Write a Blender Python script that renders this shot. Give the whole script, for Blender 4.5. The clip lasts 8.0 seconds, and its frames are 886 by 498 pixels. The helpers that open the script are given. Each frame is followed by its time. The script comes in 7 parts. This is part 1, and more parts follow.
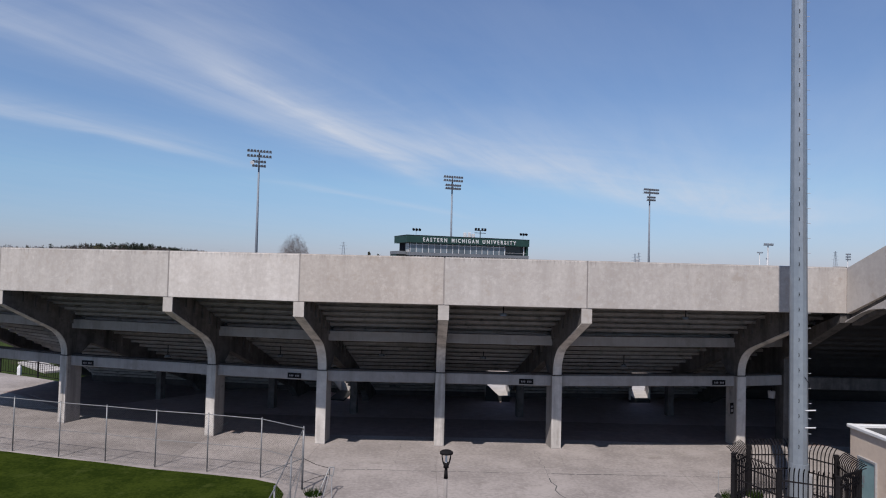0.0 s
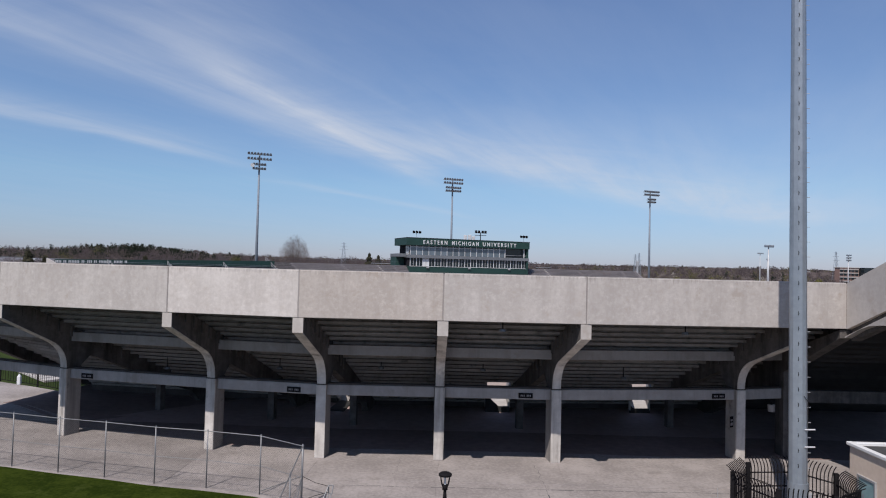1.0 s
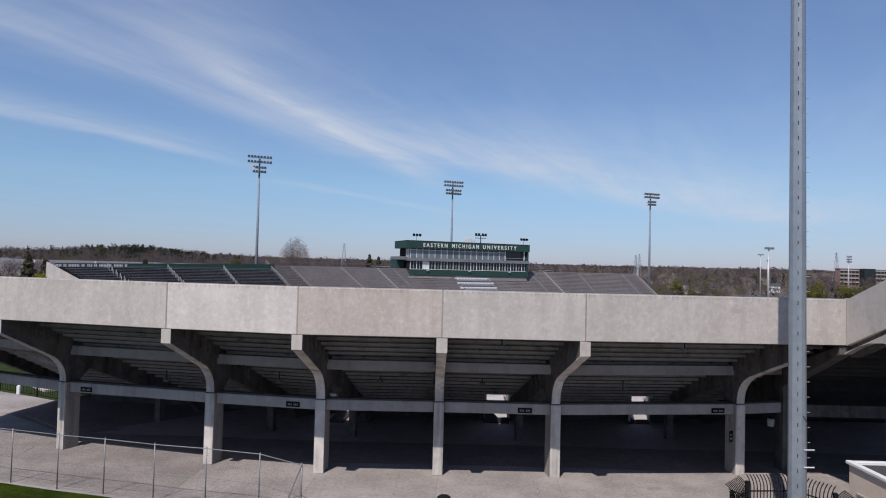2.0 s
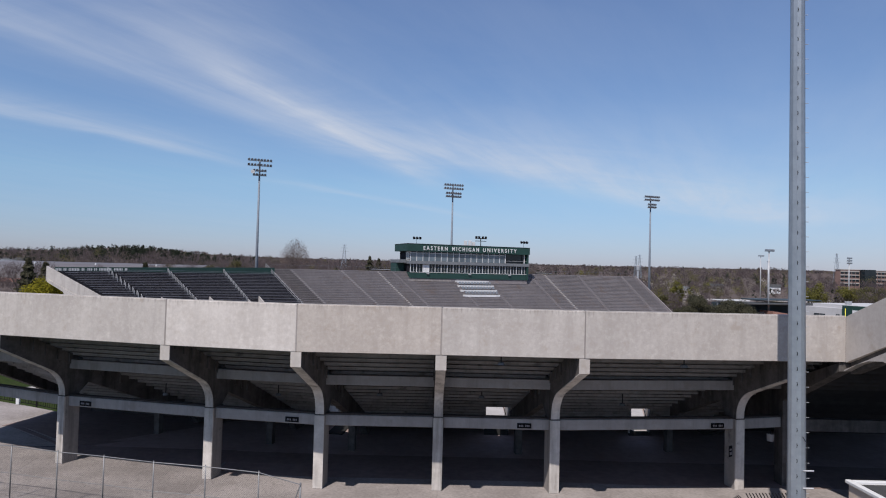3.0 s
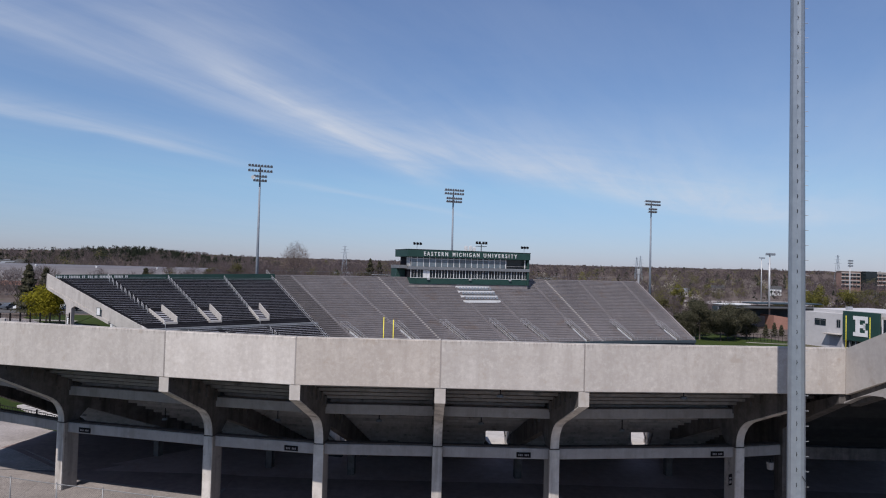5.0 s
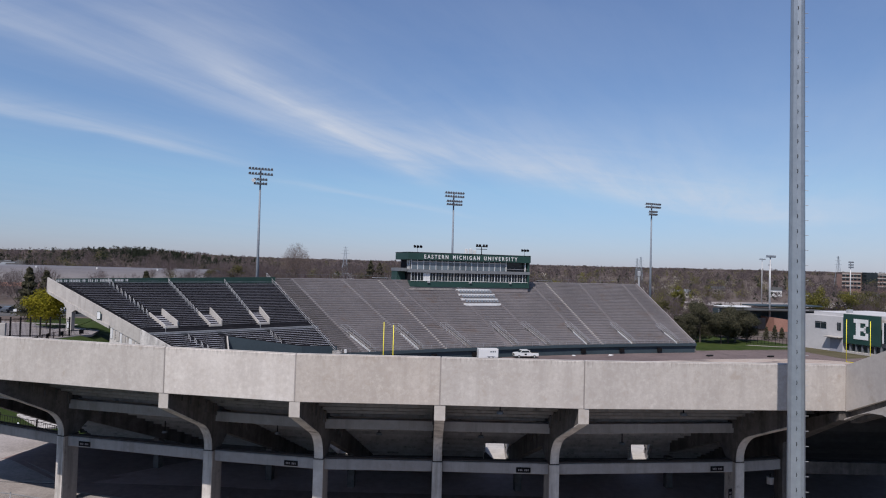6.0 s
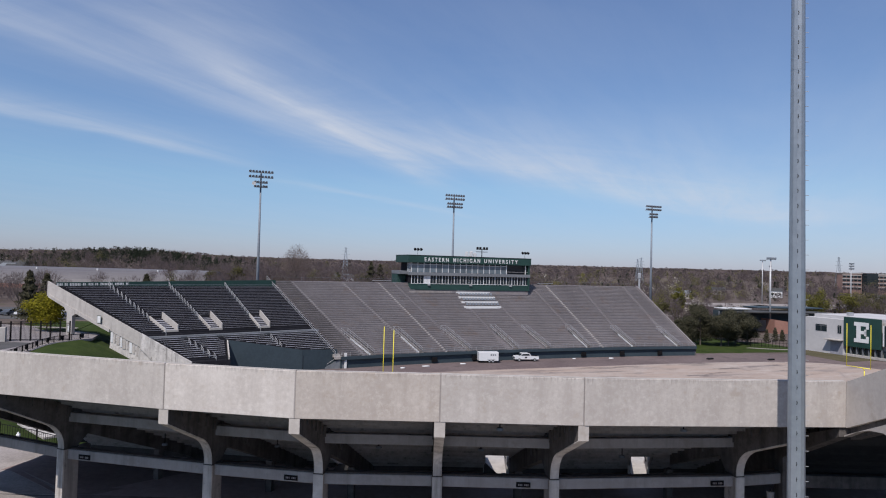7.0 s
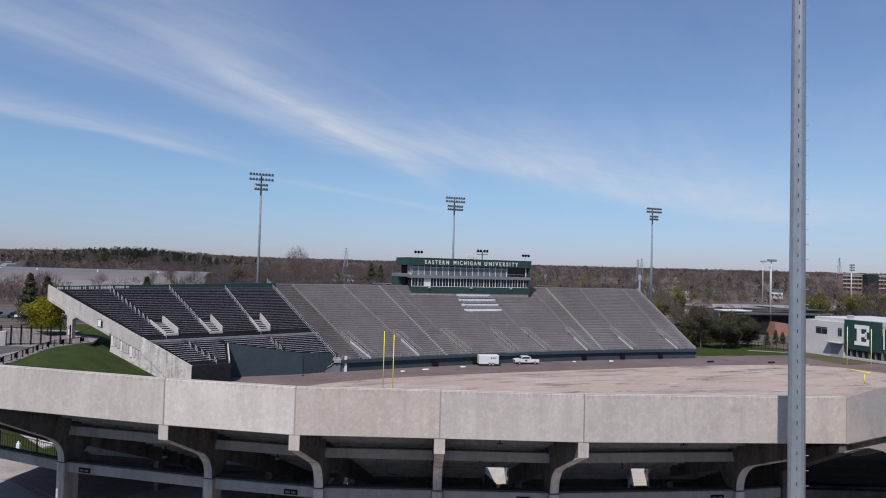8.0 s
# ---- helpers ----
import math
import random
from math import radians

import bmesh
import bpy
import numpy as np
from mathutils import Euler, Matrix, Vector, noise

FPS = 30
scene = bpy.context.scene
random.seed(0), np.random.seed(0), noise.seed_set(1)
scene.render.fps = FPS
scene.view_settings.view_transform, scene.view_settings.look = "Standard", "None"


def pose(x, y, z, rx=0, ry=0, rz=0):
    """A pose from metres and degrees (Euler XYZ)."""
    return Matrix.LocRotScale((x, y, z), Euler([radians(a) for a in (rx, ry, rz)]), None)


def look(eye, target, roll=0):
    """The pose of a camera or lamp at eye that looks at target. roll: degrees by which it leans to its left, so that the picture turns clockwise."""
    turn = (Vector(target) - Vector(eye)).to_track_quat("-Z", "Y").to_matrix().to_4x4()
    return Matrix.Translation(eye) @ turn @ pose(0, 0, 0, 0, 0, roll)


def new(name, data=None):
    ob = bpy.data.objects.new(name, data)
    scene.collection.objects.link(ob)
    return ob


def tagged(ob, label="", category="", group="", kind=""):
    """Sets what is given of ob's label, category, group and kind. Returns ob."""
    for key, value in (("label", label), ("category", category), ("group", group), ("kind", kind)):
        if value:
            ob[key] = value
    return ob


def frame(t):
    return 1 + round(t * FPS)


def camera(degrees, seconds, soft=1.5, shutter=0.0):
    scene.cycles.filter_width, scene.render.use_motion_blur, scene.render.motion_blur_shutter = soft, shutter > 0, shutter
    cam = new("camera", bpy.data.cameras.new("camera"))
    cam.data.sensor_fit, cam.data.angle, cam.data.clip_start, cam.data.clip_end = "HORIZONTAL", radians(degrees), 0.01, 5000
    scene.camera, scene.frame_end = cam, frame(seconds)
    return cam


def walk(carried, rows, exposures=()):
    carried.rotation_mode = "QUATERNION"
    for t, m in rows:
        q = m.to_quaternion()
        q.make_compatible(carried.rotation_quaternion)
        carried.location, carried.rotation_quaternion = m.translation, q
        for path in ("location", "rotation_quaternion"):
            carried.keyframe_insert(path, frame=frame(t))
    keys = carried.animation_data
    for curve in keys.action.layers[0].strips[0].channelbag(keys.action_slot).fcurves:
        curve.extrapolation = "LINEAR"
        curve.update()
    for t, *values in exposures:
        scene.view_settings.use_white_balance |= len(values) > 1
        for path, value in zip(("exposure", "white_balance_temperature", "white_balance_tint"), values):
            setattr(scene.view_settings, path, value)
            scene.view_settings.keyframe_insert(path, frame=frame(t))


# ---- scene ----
import itertools

# ---------------------------------------------------------------- camera
cam = camera(68.57, 8.0, soft=1.1)
PATH = [
    (0.0, 0.000, 0.000, 9.676, 0.000, 1.667, 1.415),
    (1.5, 0.056, -0.005, 10.863, 0.057, 1.635, 1.432),
    (3.0, 0.113, 0.003, 12.101, 0.097, 1.644, 1.455),
    (4.5, 0.140, 0.001, 13.291, 0.143, 1.624, 1.475),
    (6.0, 0.158, -0.012, 14.512, 0.200, 1.624, 1.518),
    (8.0, 0.152, -0.034, 16.122, 0.269, 1.593, 1.590),
]
walk(cam, [(t, pose(x, y, z, 0, 0, yaw) @ pose(0, 0, 0, 90 + pitch, 0, 0) @ pose(0, 0, 0, 0, 0, roll)) for t, x, y, z, yaw, pitch, roll in PATH])
scene.view_settings.exposure = 0.0

# ---------------------------------------------------------------- world and sun
SUN_FROM = Vector((-0.40, -0.92, 1.38)).normalized()
sun_el = math.asin(SUN_FROM.z)
sun_az = math.atan2(SUN_FROM.x, SUN_FROM.y)


def make_world():
    world = bpy.data.worlds.new("sky")
    scene.world = world
    world.use_nodes = True
    nt = world.node_tree
    nt.nodes.clear()
    N, L = nt.nodes.new, nt.links.new
    out, bg, sky = N("ShaderNodeOutputWorld"), N("ShaderNodeBackground"), N("ShaderNodeTexSky")
    sky.sky_type, sky.sun_disc = "NISHITA", False
    sky.sun_elevation, sky.sun_rotation = sun_el, sun_az
    sky.altitude, sky.air_density, sky.dust_density, sky.ozone_density = 200, 1.0, 0.3, 1.8
    co = N("ShaderNodeTexCoord")
    sep = N("ShaderNodeSeparateXYZ")
    L(co.outputs["Generated"], sep.inputs[0])
    up = N("ShaderNodeMath"); up.operation = "MAXIMUM"; up.inputs[1].default_value = 0.02
    L(sep.outputs["Z"], up.inputs[0])
    add = N("ShaderNodeMath"); add.operation = "ADD"; add.inputs[1].default_value = 0.06
    L(up.outputs[0], add.inputs[0])
    px, py = N("ShaderNodeMath"), N("ShaderNodeMath")
    for node, axis in ((px, "X"), (py, "Y")):
        node.operation = "DIVIDE"
        L(sep.outputs[axis], node.inputs[0])
        L(add.outputs[0], node.inputs[1])
    flat = N("ShaderNodeCombineXYZ")
    L(px.outputs[0], flat.inputs[0]); L(py.outputs[0], flat.inputs[1])

    def layer(turn, scale, stretch, detail, lo, hi, dist):
        mp = N("ShaderNodeMapping"); mp.vector_type = "TEXTURE"
        mp.inputs["Rotation"].default_value = (0, 0, radians(turn))
        mp.inputs["Scale"].default_value = (stretch, 1.0, 1.0)
        L(flat.outputs[0], mp.inputs[0])
        no = N("ShaderNodeTexNoise")
        no.inputs["Scale"].default_value, no.inputs["Detail"].default_value = scale, detail
        no.inputs["Roughness"].default_value, no.inputs["Distortion"].default_value = 0.62, dist
        L(mp.outputs[0], no.inputs["Vector"])
        mr = N("ShaderNodeMapRange"); mr.interpolation_type = "SMOOTHSTEP"
        mr.inputs["From Min"].default_value, mr.inputs["From Max"].default_value = lo, hi
        L(no.outputs["Fac"], mr.inputs["Value"])
        return mr.outputs[0]

    def calc(op, x, y=0.0, z=0.0, clamp=False):
        node = N("ShaderNodeMath"); node.operation, node.use_clamp = op, clamp
        for i, v in enumerate((x, y, z)):
            if isinstance(v, (int, float)):
                node.inputs[i].default_value = v
            else:
                L(v, node.inputs[i])
        return node.outputs[0]

    def soft(v, lo, hi):
        mr = N("ShaderNodeMapRange"); mr.interpolation_type = "SMOOTHSTEP"
        mr.inputs["From Min"].default_value, mr.inputs["From Max"].default_value = lo, hi
        L(v, mr.inputs["Value"])
        return mr.outputs[0]

    # streaks of cirrus run one way; u is along them, v across
    a = layer(60, 1.1, 5.0, 8.0, 0.28, 0.74, 0.7)
    b = layer(64, 4.2, 7.0, 9.0, 0.30, 0.72, 0.5)
    c = layer(28, 1.7, 1.8, 8.0, 0.30, 0.74, 1.0)
    wob = N("ShaderNodeTexNoise"); wob.inputs["Scale"].default_value, wob.inputs["Detail"].default_value = 1.6, 7.0
    L(flat.outputs[0], wob.inputs["Vector"])
    shift = calc("MULTIPLY_ADD", wob.outputs["Fac"], 0.24, -0.12)
    u = calc("MULTIPLY_ADD", px.outputs[0], 0.60, calc("MULTIPLY", py.outputs[0], 0.80))
    v = calc("ADD", calc("MULTIPLY_ADD", px.outputs[0], -0.80, calc("MULTIPLY", py.outputs[0], 0.60)), shift)

    def band(v0, slope, bend, above, below, u0, u1, fade, power):
        """A streak along v = v0 + slope u + bend u u: soft to one side, crisper to the other, fading at its ends."""
        line = calc("MULTIPLY_ADD", calc("MULTIPLY_ADD", u, bend, slope), u, v0)
        off = calc("SUBTRACT", v, line)
        width = calc("MULTIPLY_ADD", calc("GREATER_THAN", off, 0.0), below - above, above)
        off = calc("DIVIDE", off, width)
        hump = calc("POWER", 2.718, calc("MULTIPLY", calc("MULTIPLY", off, off), -1.0))
        ends = calc("MULTIPLY", soft(u, u0, u0 + fade), calc("SUBTRACT", 1.0, soft(u, u1 - fade, u1)))
        return calc("MULTIPLY", calc("MULTIPLY", hump, ends), power)

    total = None
    for streak in (
            (2.47, 0.19, 0.0, 0.20, 0.12, -2.0, 5.4, 2.4, 0.16),
            (2.36, 0.17, 0.0, 0.55, 0.26, -3.0, 4.0, 1.8, 0.15),
            (1.92, 0.31, 0.0, 0.16, 0.09, 0.8, 4.4, 1.0, 0.37),
            (1.70, 0.30, 0.0, 0.34, 0.14, 0.2, 4.0, 1.2, 0.14),
            (3.36, -0.27, 0.0, 0.86, 0.40, 1.9, 8.2, 1.9, 0.46),
            (3.72, 0.09, 0.0, 0.11, 0.08, -1.0, 3.4, 1.4, 0.20),
            (3.62, 0.09, 0.0, 0.28, 0.14, -1.5, 3.2, 1.6, 0.24),
            (4.45, -0.06, 0.0, 0.12, 0.10, 2.8, 6.4, 1.3, 0.16)):
        one = band(*streak)
        total = one if total is None else calc("ADD", total, one)
    veil = band(0.3, 0.0, 0.0, 1.5, 1.5, 2.6, 16.0, 1.2, 0.11)
    total = calc("ADD", total, 0.07)
    grain = calc("MULTIPLY_ADD", b, 0.42, calc("MULTIPLY_ADD", a, 0.44, calc("MULTIPLY_ADD", c, 0.36, 0.40)))
    m4 = N("ShaderNodeMath"); m4.operation = "MULTIPLY_ADD"; m4.use_clamp = True
    L(total, m4.inputs[0]); L(grain, m4.inputs[1]); L(calc("MULTIPLY", veil, calc("MULTIPLY_ADD", a, 0.5, 0.7)), m4.inputs[2])
    mix = N("ShaderNodeMix"); mix.data_type = "RGBA"
    mix.inputs["B"].default_value = (6.1, 6.5, 7.4, 1)
    tint = N("ShaderNodeMix"); tint.data_type, tint.blend_type = "RGBA", "MULTIPLY"
    tint.inputs["Factor"].default_value = 1.0
    haze = N("ShaderNodeValToRGB")
    haze.color_ramp.elements[0].position, haze.color_ramp.elements[0].color = 0.0, (0.53, 0.58, 0.94, 1)
    haze.color_ramp.elements[1].position, haze.color_ramp.elements[1].color = 0.38, (0.88, 0.98, 1.19, 1)
    haze.color_ramp.elements.new(0.12).color = (0.725, 0.88, 1.06, 1)
    L(sep.outputs["Z"], haze.inputs[0])
    L(haze.outputs[0], tint.inputs["B"])
    L(sky.outputs[0], tint.inputs["A"])
    L(m4.outputs[0], mix.inputs["Factor"]); L(tint.outputs["Result"], mix.inputs["A"])
    L(mix.outputs["Result"], bg.inputs[0])
    bg.inputs[1].default_value = 0.10
    L(bg.outputs[0], out.inputs[0])


make_world()
sun = new("sun", bpy.data.lights.new("sun", "SUN"))
sun.data.energy, sun.data.angle, sun.data.color = 4.9, radians(0.53), (1.0, 0.942, 0.90)
sun.matrix_basis = look(tuple(SUN_FROM * 100), (0, 0, 0))

# ---------------------------------------------------------------- plan: the field's own axes
TH, MX, MY, ZF = 0.36996, 42.35, 127.01, -7.63
CA, SA = math.cos(TH), math.sin(TH)


def fp(s, t, z=0.0):
    """A place from metres along the field, across it (far side plus) and up."""
    return (MX + CA * s - SA * t, MY + SA * s + CA * t, z)


def to_st(x, y):
    dx, dy = x - MX, y - MY
    return CA * dx + SA * dy, -SA * dx + CA * dy


# ---------------------------------------------------------------- materials
def material(name, c1, c2, rough=0.8, fine=6.0, coarse=0.35, bump=0.15, metal=0.0, streak=0.0, stain=None, spread=0.56, vary=0.0, spec=0.4, contrast=0.0):
    """Two scales of variation between two colours, relief, vertical run-off streaks and stains."""
    m = bpy.data.materials.new(name)
    m.use_nodes = True
    nt = m.node_tree
    N, L = nt.nodes.new, nt.links.new
    bs = nt.nodes["Principled BSDF"]
    bs.inputs["Roughness"].default_value, bs.inputs["Metallic"].default_value = rough, metal
    bs.inputs["Specular IOR Level"].default_value = spec
    co = N("ShaderNodeTexCoord")

    def noise_at(scale, detail=6.0, squash=None):
        no = N("ShaderNodeTexNoise")
        no.inputs["Scale"].default_value, no.inputs["Detail"].default_value = scale, detail
        no.inputs["Roughness"].default_value = 0.65
        if squash:
            mp = N("ShaderNodeMapping"); mp.inputs["Scale"].default_value = squash
            L(co.outputs["Object"], mp.inputs[0]); L(mp.outputs[0], no.inputs["Vector"])
        else:
            L(co.outputs["Object"], no.inputs["Vector"])
        return no.outputs["Fac"]

    def mixed(fac, a, b, blend="MIX"):
        mx = N("ShaderNodeMix"); mx.data_type, mx.blend_type = "RGBA", blend
        for slot, v in (("Factor", fac), ("A", a), ("B", b)):
            if isinstance(v, (int, float)):
                mx.inputs[slot].default_value = v
            elif isinstance(v, tuple):
                mx.inputs[slot].default_value = (*v, 1)
            else:
                L(v, mx.inputs[slot])
        return mx.outputs["Result"]

    def ramp(v, lo, hi):
        mr = N("ShaderNodeMapRange"); mr.interpolation_type = "SMOOTHSTEP"
        mr.inputs["From Min"].default_value, mr.inputs["From Max"].default_value = lo, hi
        L(v, mr.inputs["Value"])
        return mr.outputs[0]

    n1, n2 = noise_at(fine), noise_at(coarse, 4.0)
    av = N("ShaderNodeMath"); av.operation = "MULTIPLY_ADD"; av.inputs[1].default_value = 0.45
    half = N("ShaderNodeMath"); half.operation = "MULTIPLY"; half.inputs[1].default_value = 0.55
    L(n2, half.inputs[0]); L(n1, av.inputs[0]); L(half.outputs[0], av.inputs[2])
    col = mixed(ramp(av.outputs[0], 0.34 + contrast, 0.66 - contrast), c1, c2)
    if streak:
        st = noise_at(1.0, 6.0, (1.5, 1.5, 0.13))
        col = mixed(ramp(st, 0.42, 0.80), col, tuple(v * (1 - streak) for v in c1))
    if stain:
        sn = noise_at(coarse * 2.3 + 0.05, 8.0)
        col = mixed(ramp(sn, spread, spread + 0.15), col, stain)
    if vary:
        oi, mr = N("ShaderNodeObjectInfo"), N("ShaderNodeMapRange")
        mr.inputs["To Min"].default_value, mr.inputs["To Max"].default_value = 1 - vary, 1 + vary
        L(oi.outputs["Random"], mr.inputs["Value"])
        hs = N("ShaderNodeHueSaturation")
        L(mr.outputs[0], hs.inputs["Value"]); L(col, hs.inputs["Color"])
        col = hs.outputs[0]
    L(col, bs.inputs["Base Color"])
    if bump:
        bp = N("ShaderNodeBump"); bp.inputs["Strength"].default_value, bp.inputs["Distance"].default_value = bump, 0.03
        L(n1, bp.inputs["Height"]); L(bp.outputs[0], bs.inputs["Normal"])
    return m


M = {}
M["concrete"] = material("weathered_concrete", (0.385, 0.346, 0.316), (0.48, 0.438, 0.403), 0.88, 5.0, 0.45, 0.2, streak=0.04, vary=0.06, stain=(0.375, 0.328, 0.288))
# streaked concrete twice: dark for shaded frame sides, pale for lit pier fronts
M["frame_concrete"] = material("stained_shaded_frame_concrete", (0.066, 0.058, 0.054), (0.125, 0.111, 0.104), 0.9, 3.0, 0.9, 0.2, streak=0.6, vary=0.05, stain=(0.055, 0.048, 0.045))
M["pier_concrete"] = material("streaked_lit_pier_concrete", (0.44, 0.40, 0.365), (0.60, 0.555, 0.51), 0.9, 3.0, 0.9, 0.2, streak=0.70, vary=0.05, stain=(0.24, 0.215, 0.20), spread=0.60)
M["beam_concrete"] = material("grey_beam_concrete", (0.265, 0.243, 0.232), (0.335, 0.31, 0.297), 0.9, 3.0, 0.4, 0.2, streak=0.25, vary=0.06, stain=(0.235, 0.21, 0.195))
# near-black for dark joints, and for rear walls whose shade is in the colour
M["under_dark"] = material("shade_and_joint_concrete", (0.050, 0.041, 0.037), (0.080, 0.067, 0.061), 0.95, 2.0, 0.3, 0.2, streak=0.3, stain=(0.05, 0.044, 0.04), vary=0.08)
# floor under the stand: shade put into a darker, browner colour
M["under_floor"] = material("shade_dark_floor", (0.165, 0.120, 0.110), (0.225, 0.170, 0.155), 0.95, 2.0, 0.25, 0.2, vary=0.06, spec=0.2)
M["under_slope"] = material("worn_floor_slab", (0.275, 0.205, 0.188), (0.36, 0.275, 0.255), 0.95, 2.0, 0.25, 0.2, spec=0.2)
M["stained_wall"] = material("badly_stained_wall", (0.40, 0.375, 0.36), (0.56, 0.53, 0.51), 0.9, 1.5, 0.7, 0.2, streak=0.6, stain=(0.19, 0.17, 0.16), spread=0.55)
M["smooth_wall"] = material("smooth_grey_plaster", (0.40, 0.39, 0.395), (0.455, 0.445, 0.45), 0.8, 1.0, 0.12, 0.05)
M["bank_grass"] = material("rough_bank_grass", (0.020, 0.034, 0.007), (0.042, 0.058, 0.014), 0.95, 2.2, 0.25, 0.6, spec=0.1, stain=(0.045, 0.043, 0.02))
M["fence_metal"] = material("dull_fence_metal", (0.16, 0.16, 0.165), (0.22, 0.22, 0.225), 0.5, 8.0, 1.0, 0.05, metal=0.3)
M["mesh_wire"] = material("dull_woven_wire", (0.045, 0.045, 0.047), (0.07, 0.07, 0.073), 0.5, 8.0, 1.0, 0.05, metal=0.3)
M["concrete_dark"] = material("aged_concrete", (0.225, 0.201, 0.188), (0.30, 0.27, 0.252), 0.9, 4.0, 0.4, 0.25, streak=0.3, stain=(0.10, 0.09, 0.085), vary=0.12)
M["concrete_far"] = material("pale_concrete", (0.34, 0.315, 0.295), (0.43, 0.40, 0.375), 0.85, 2.0, 0.2, 0.1, streak=0.2)
M["paving"] = material("paving_concrete", (0.190, 0.167, 0.157), (0.298, 0.265, 0.250), 0.92, 5.5, 0.30, 0.4, stain=(0.195, 0.171, 0.158), vary=0.035, contrast=0.03)
M["asphalt"] = material("asphalt", (0.045, 0.045, 0.047), (0.085, 0.08, 0.08), 0.95, 8.0, 0.12, 0.3)
M["track"] = material("worn_track_asphalt", (0.094, 0.069, 0.068), (0.15, 0.114, 0.109), 0.95, 1.2, 0.08, 0.2, stain=(0.074, 0.055, 0.053))


def field_material():
    """Stripped stone base: tan, with broken streaks of rust and grey running along the field."""
    m = bpy.data.materials.new("bare_field_base")
    m.use_nodes = True
    nt = m.node_tree
    N, L = nt.nodes.new, nt.links.new
    bs = nt.nodes["Principled BSDF"]
    bs.inputs["Roughness"].default_value = 0.95
    co = N("ShaderNodeTexCoord")
    turn = N("ShaderNodeMapping"); turn.inputs["Rotation"].default_value = (0, 0, -TH)
    L(co.outputs["Object"], turn.inputs[0])
    col = None
    for scale, squash, lo, hi, shade in ((0.9, (1, 1, 1), 0.3, 0.7, None), (1.0, (0.05, 0.30, 1), 0.47, 0.66, (0.30, 0.225, 0.18)), (1.0, (0.035, 0.20, 1), 0.53, 0.64, (0.185, 0.152, 0.142)), (0.30, (0.25, 0.9, 1), 0.55, 0.63, (0.10, 0.08, 0.074)), (0.55, (0.07, 0.9, 1), 0.59, 0.65, (0.13, 0.108, 0.10)), (0.16, (0.5, 1, 1), 0.54, 0.74, (0.42, 0.365, 0.335)), (0.11, (0.45, 1, 1), 0.50, 0.62, (0.325, 0.25, 0.205))):
        mp_ = N("ShaderNodeMapping"); mp_.inputs["Scale"].default_value = squash
        L(turn.outputs[0], mp_.inputs[0])
        no = N("ShaderNodeTexNoise"); no.inputs["Scale"].default_value, no.inputs["Detail"].default_value, no.inputs["Roughness"].default_value = scale, 9.0, 0.68
        L(mp_.outputs[0], no.inputs["Vector"])
        mr = N("ShaderNodeMapRange"); mr.inputs["From Min"].default_value, mr.inputs["From Max"].default_value = lo, hi
        if shade:
            mr.inputs["To Max"].default_value = 0.85
        L(no.outputs["Fac"], mr.inputs["Value"])
        mx = N("ShaderNodeMix"); mx.data_type = "RGBA"
        L(mr.outputs[0], mx.inputs["Factor"])
        if col is None:
            mx.inputs["A"].default_value, mx.inputs["B"].default_value = (0.285, 0.226, 0.19, 1), (0.355, 0.302, 0.268, 1)
        else:
            L(col, mx.inputs["A"]); mx.inputs["B"].default_value = (*shade, 1)
        col = mx.outputs["Result"]
    L(col, bs.inputs["Base Color"])
    return m


M["subgrade"] = field_material()


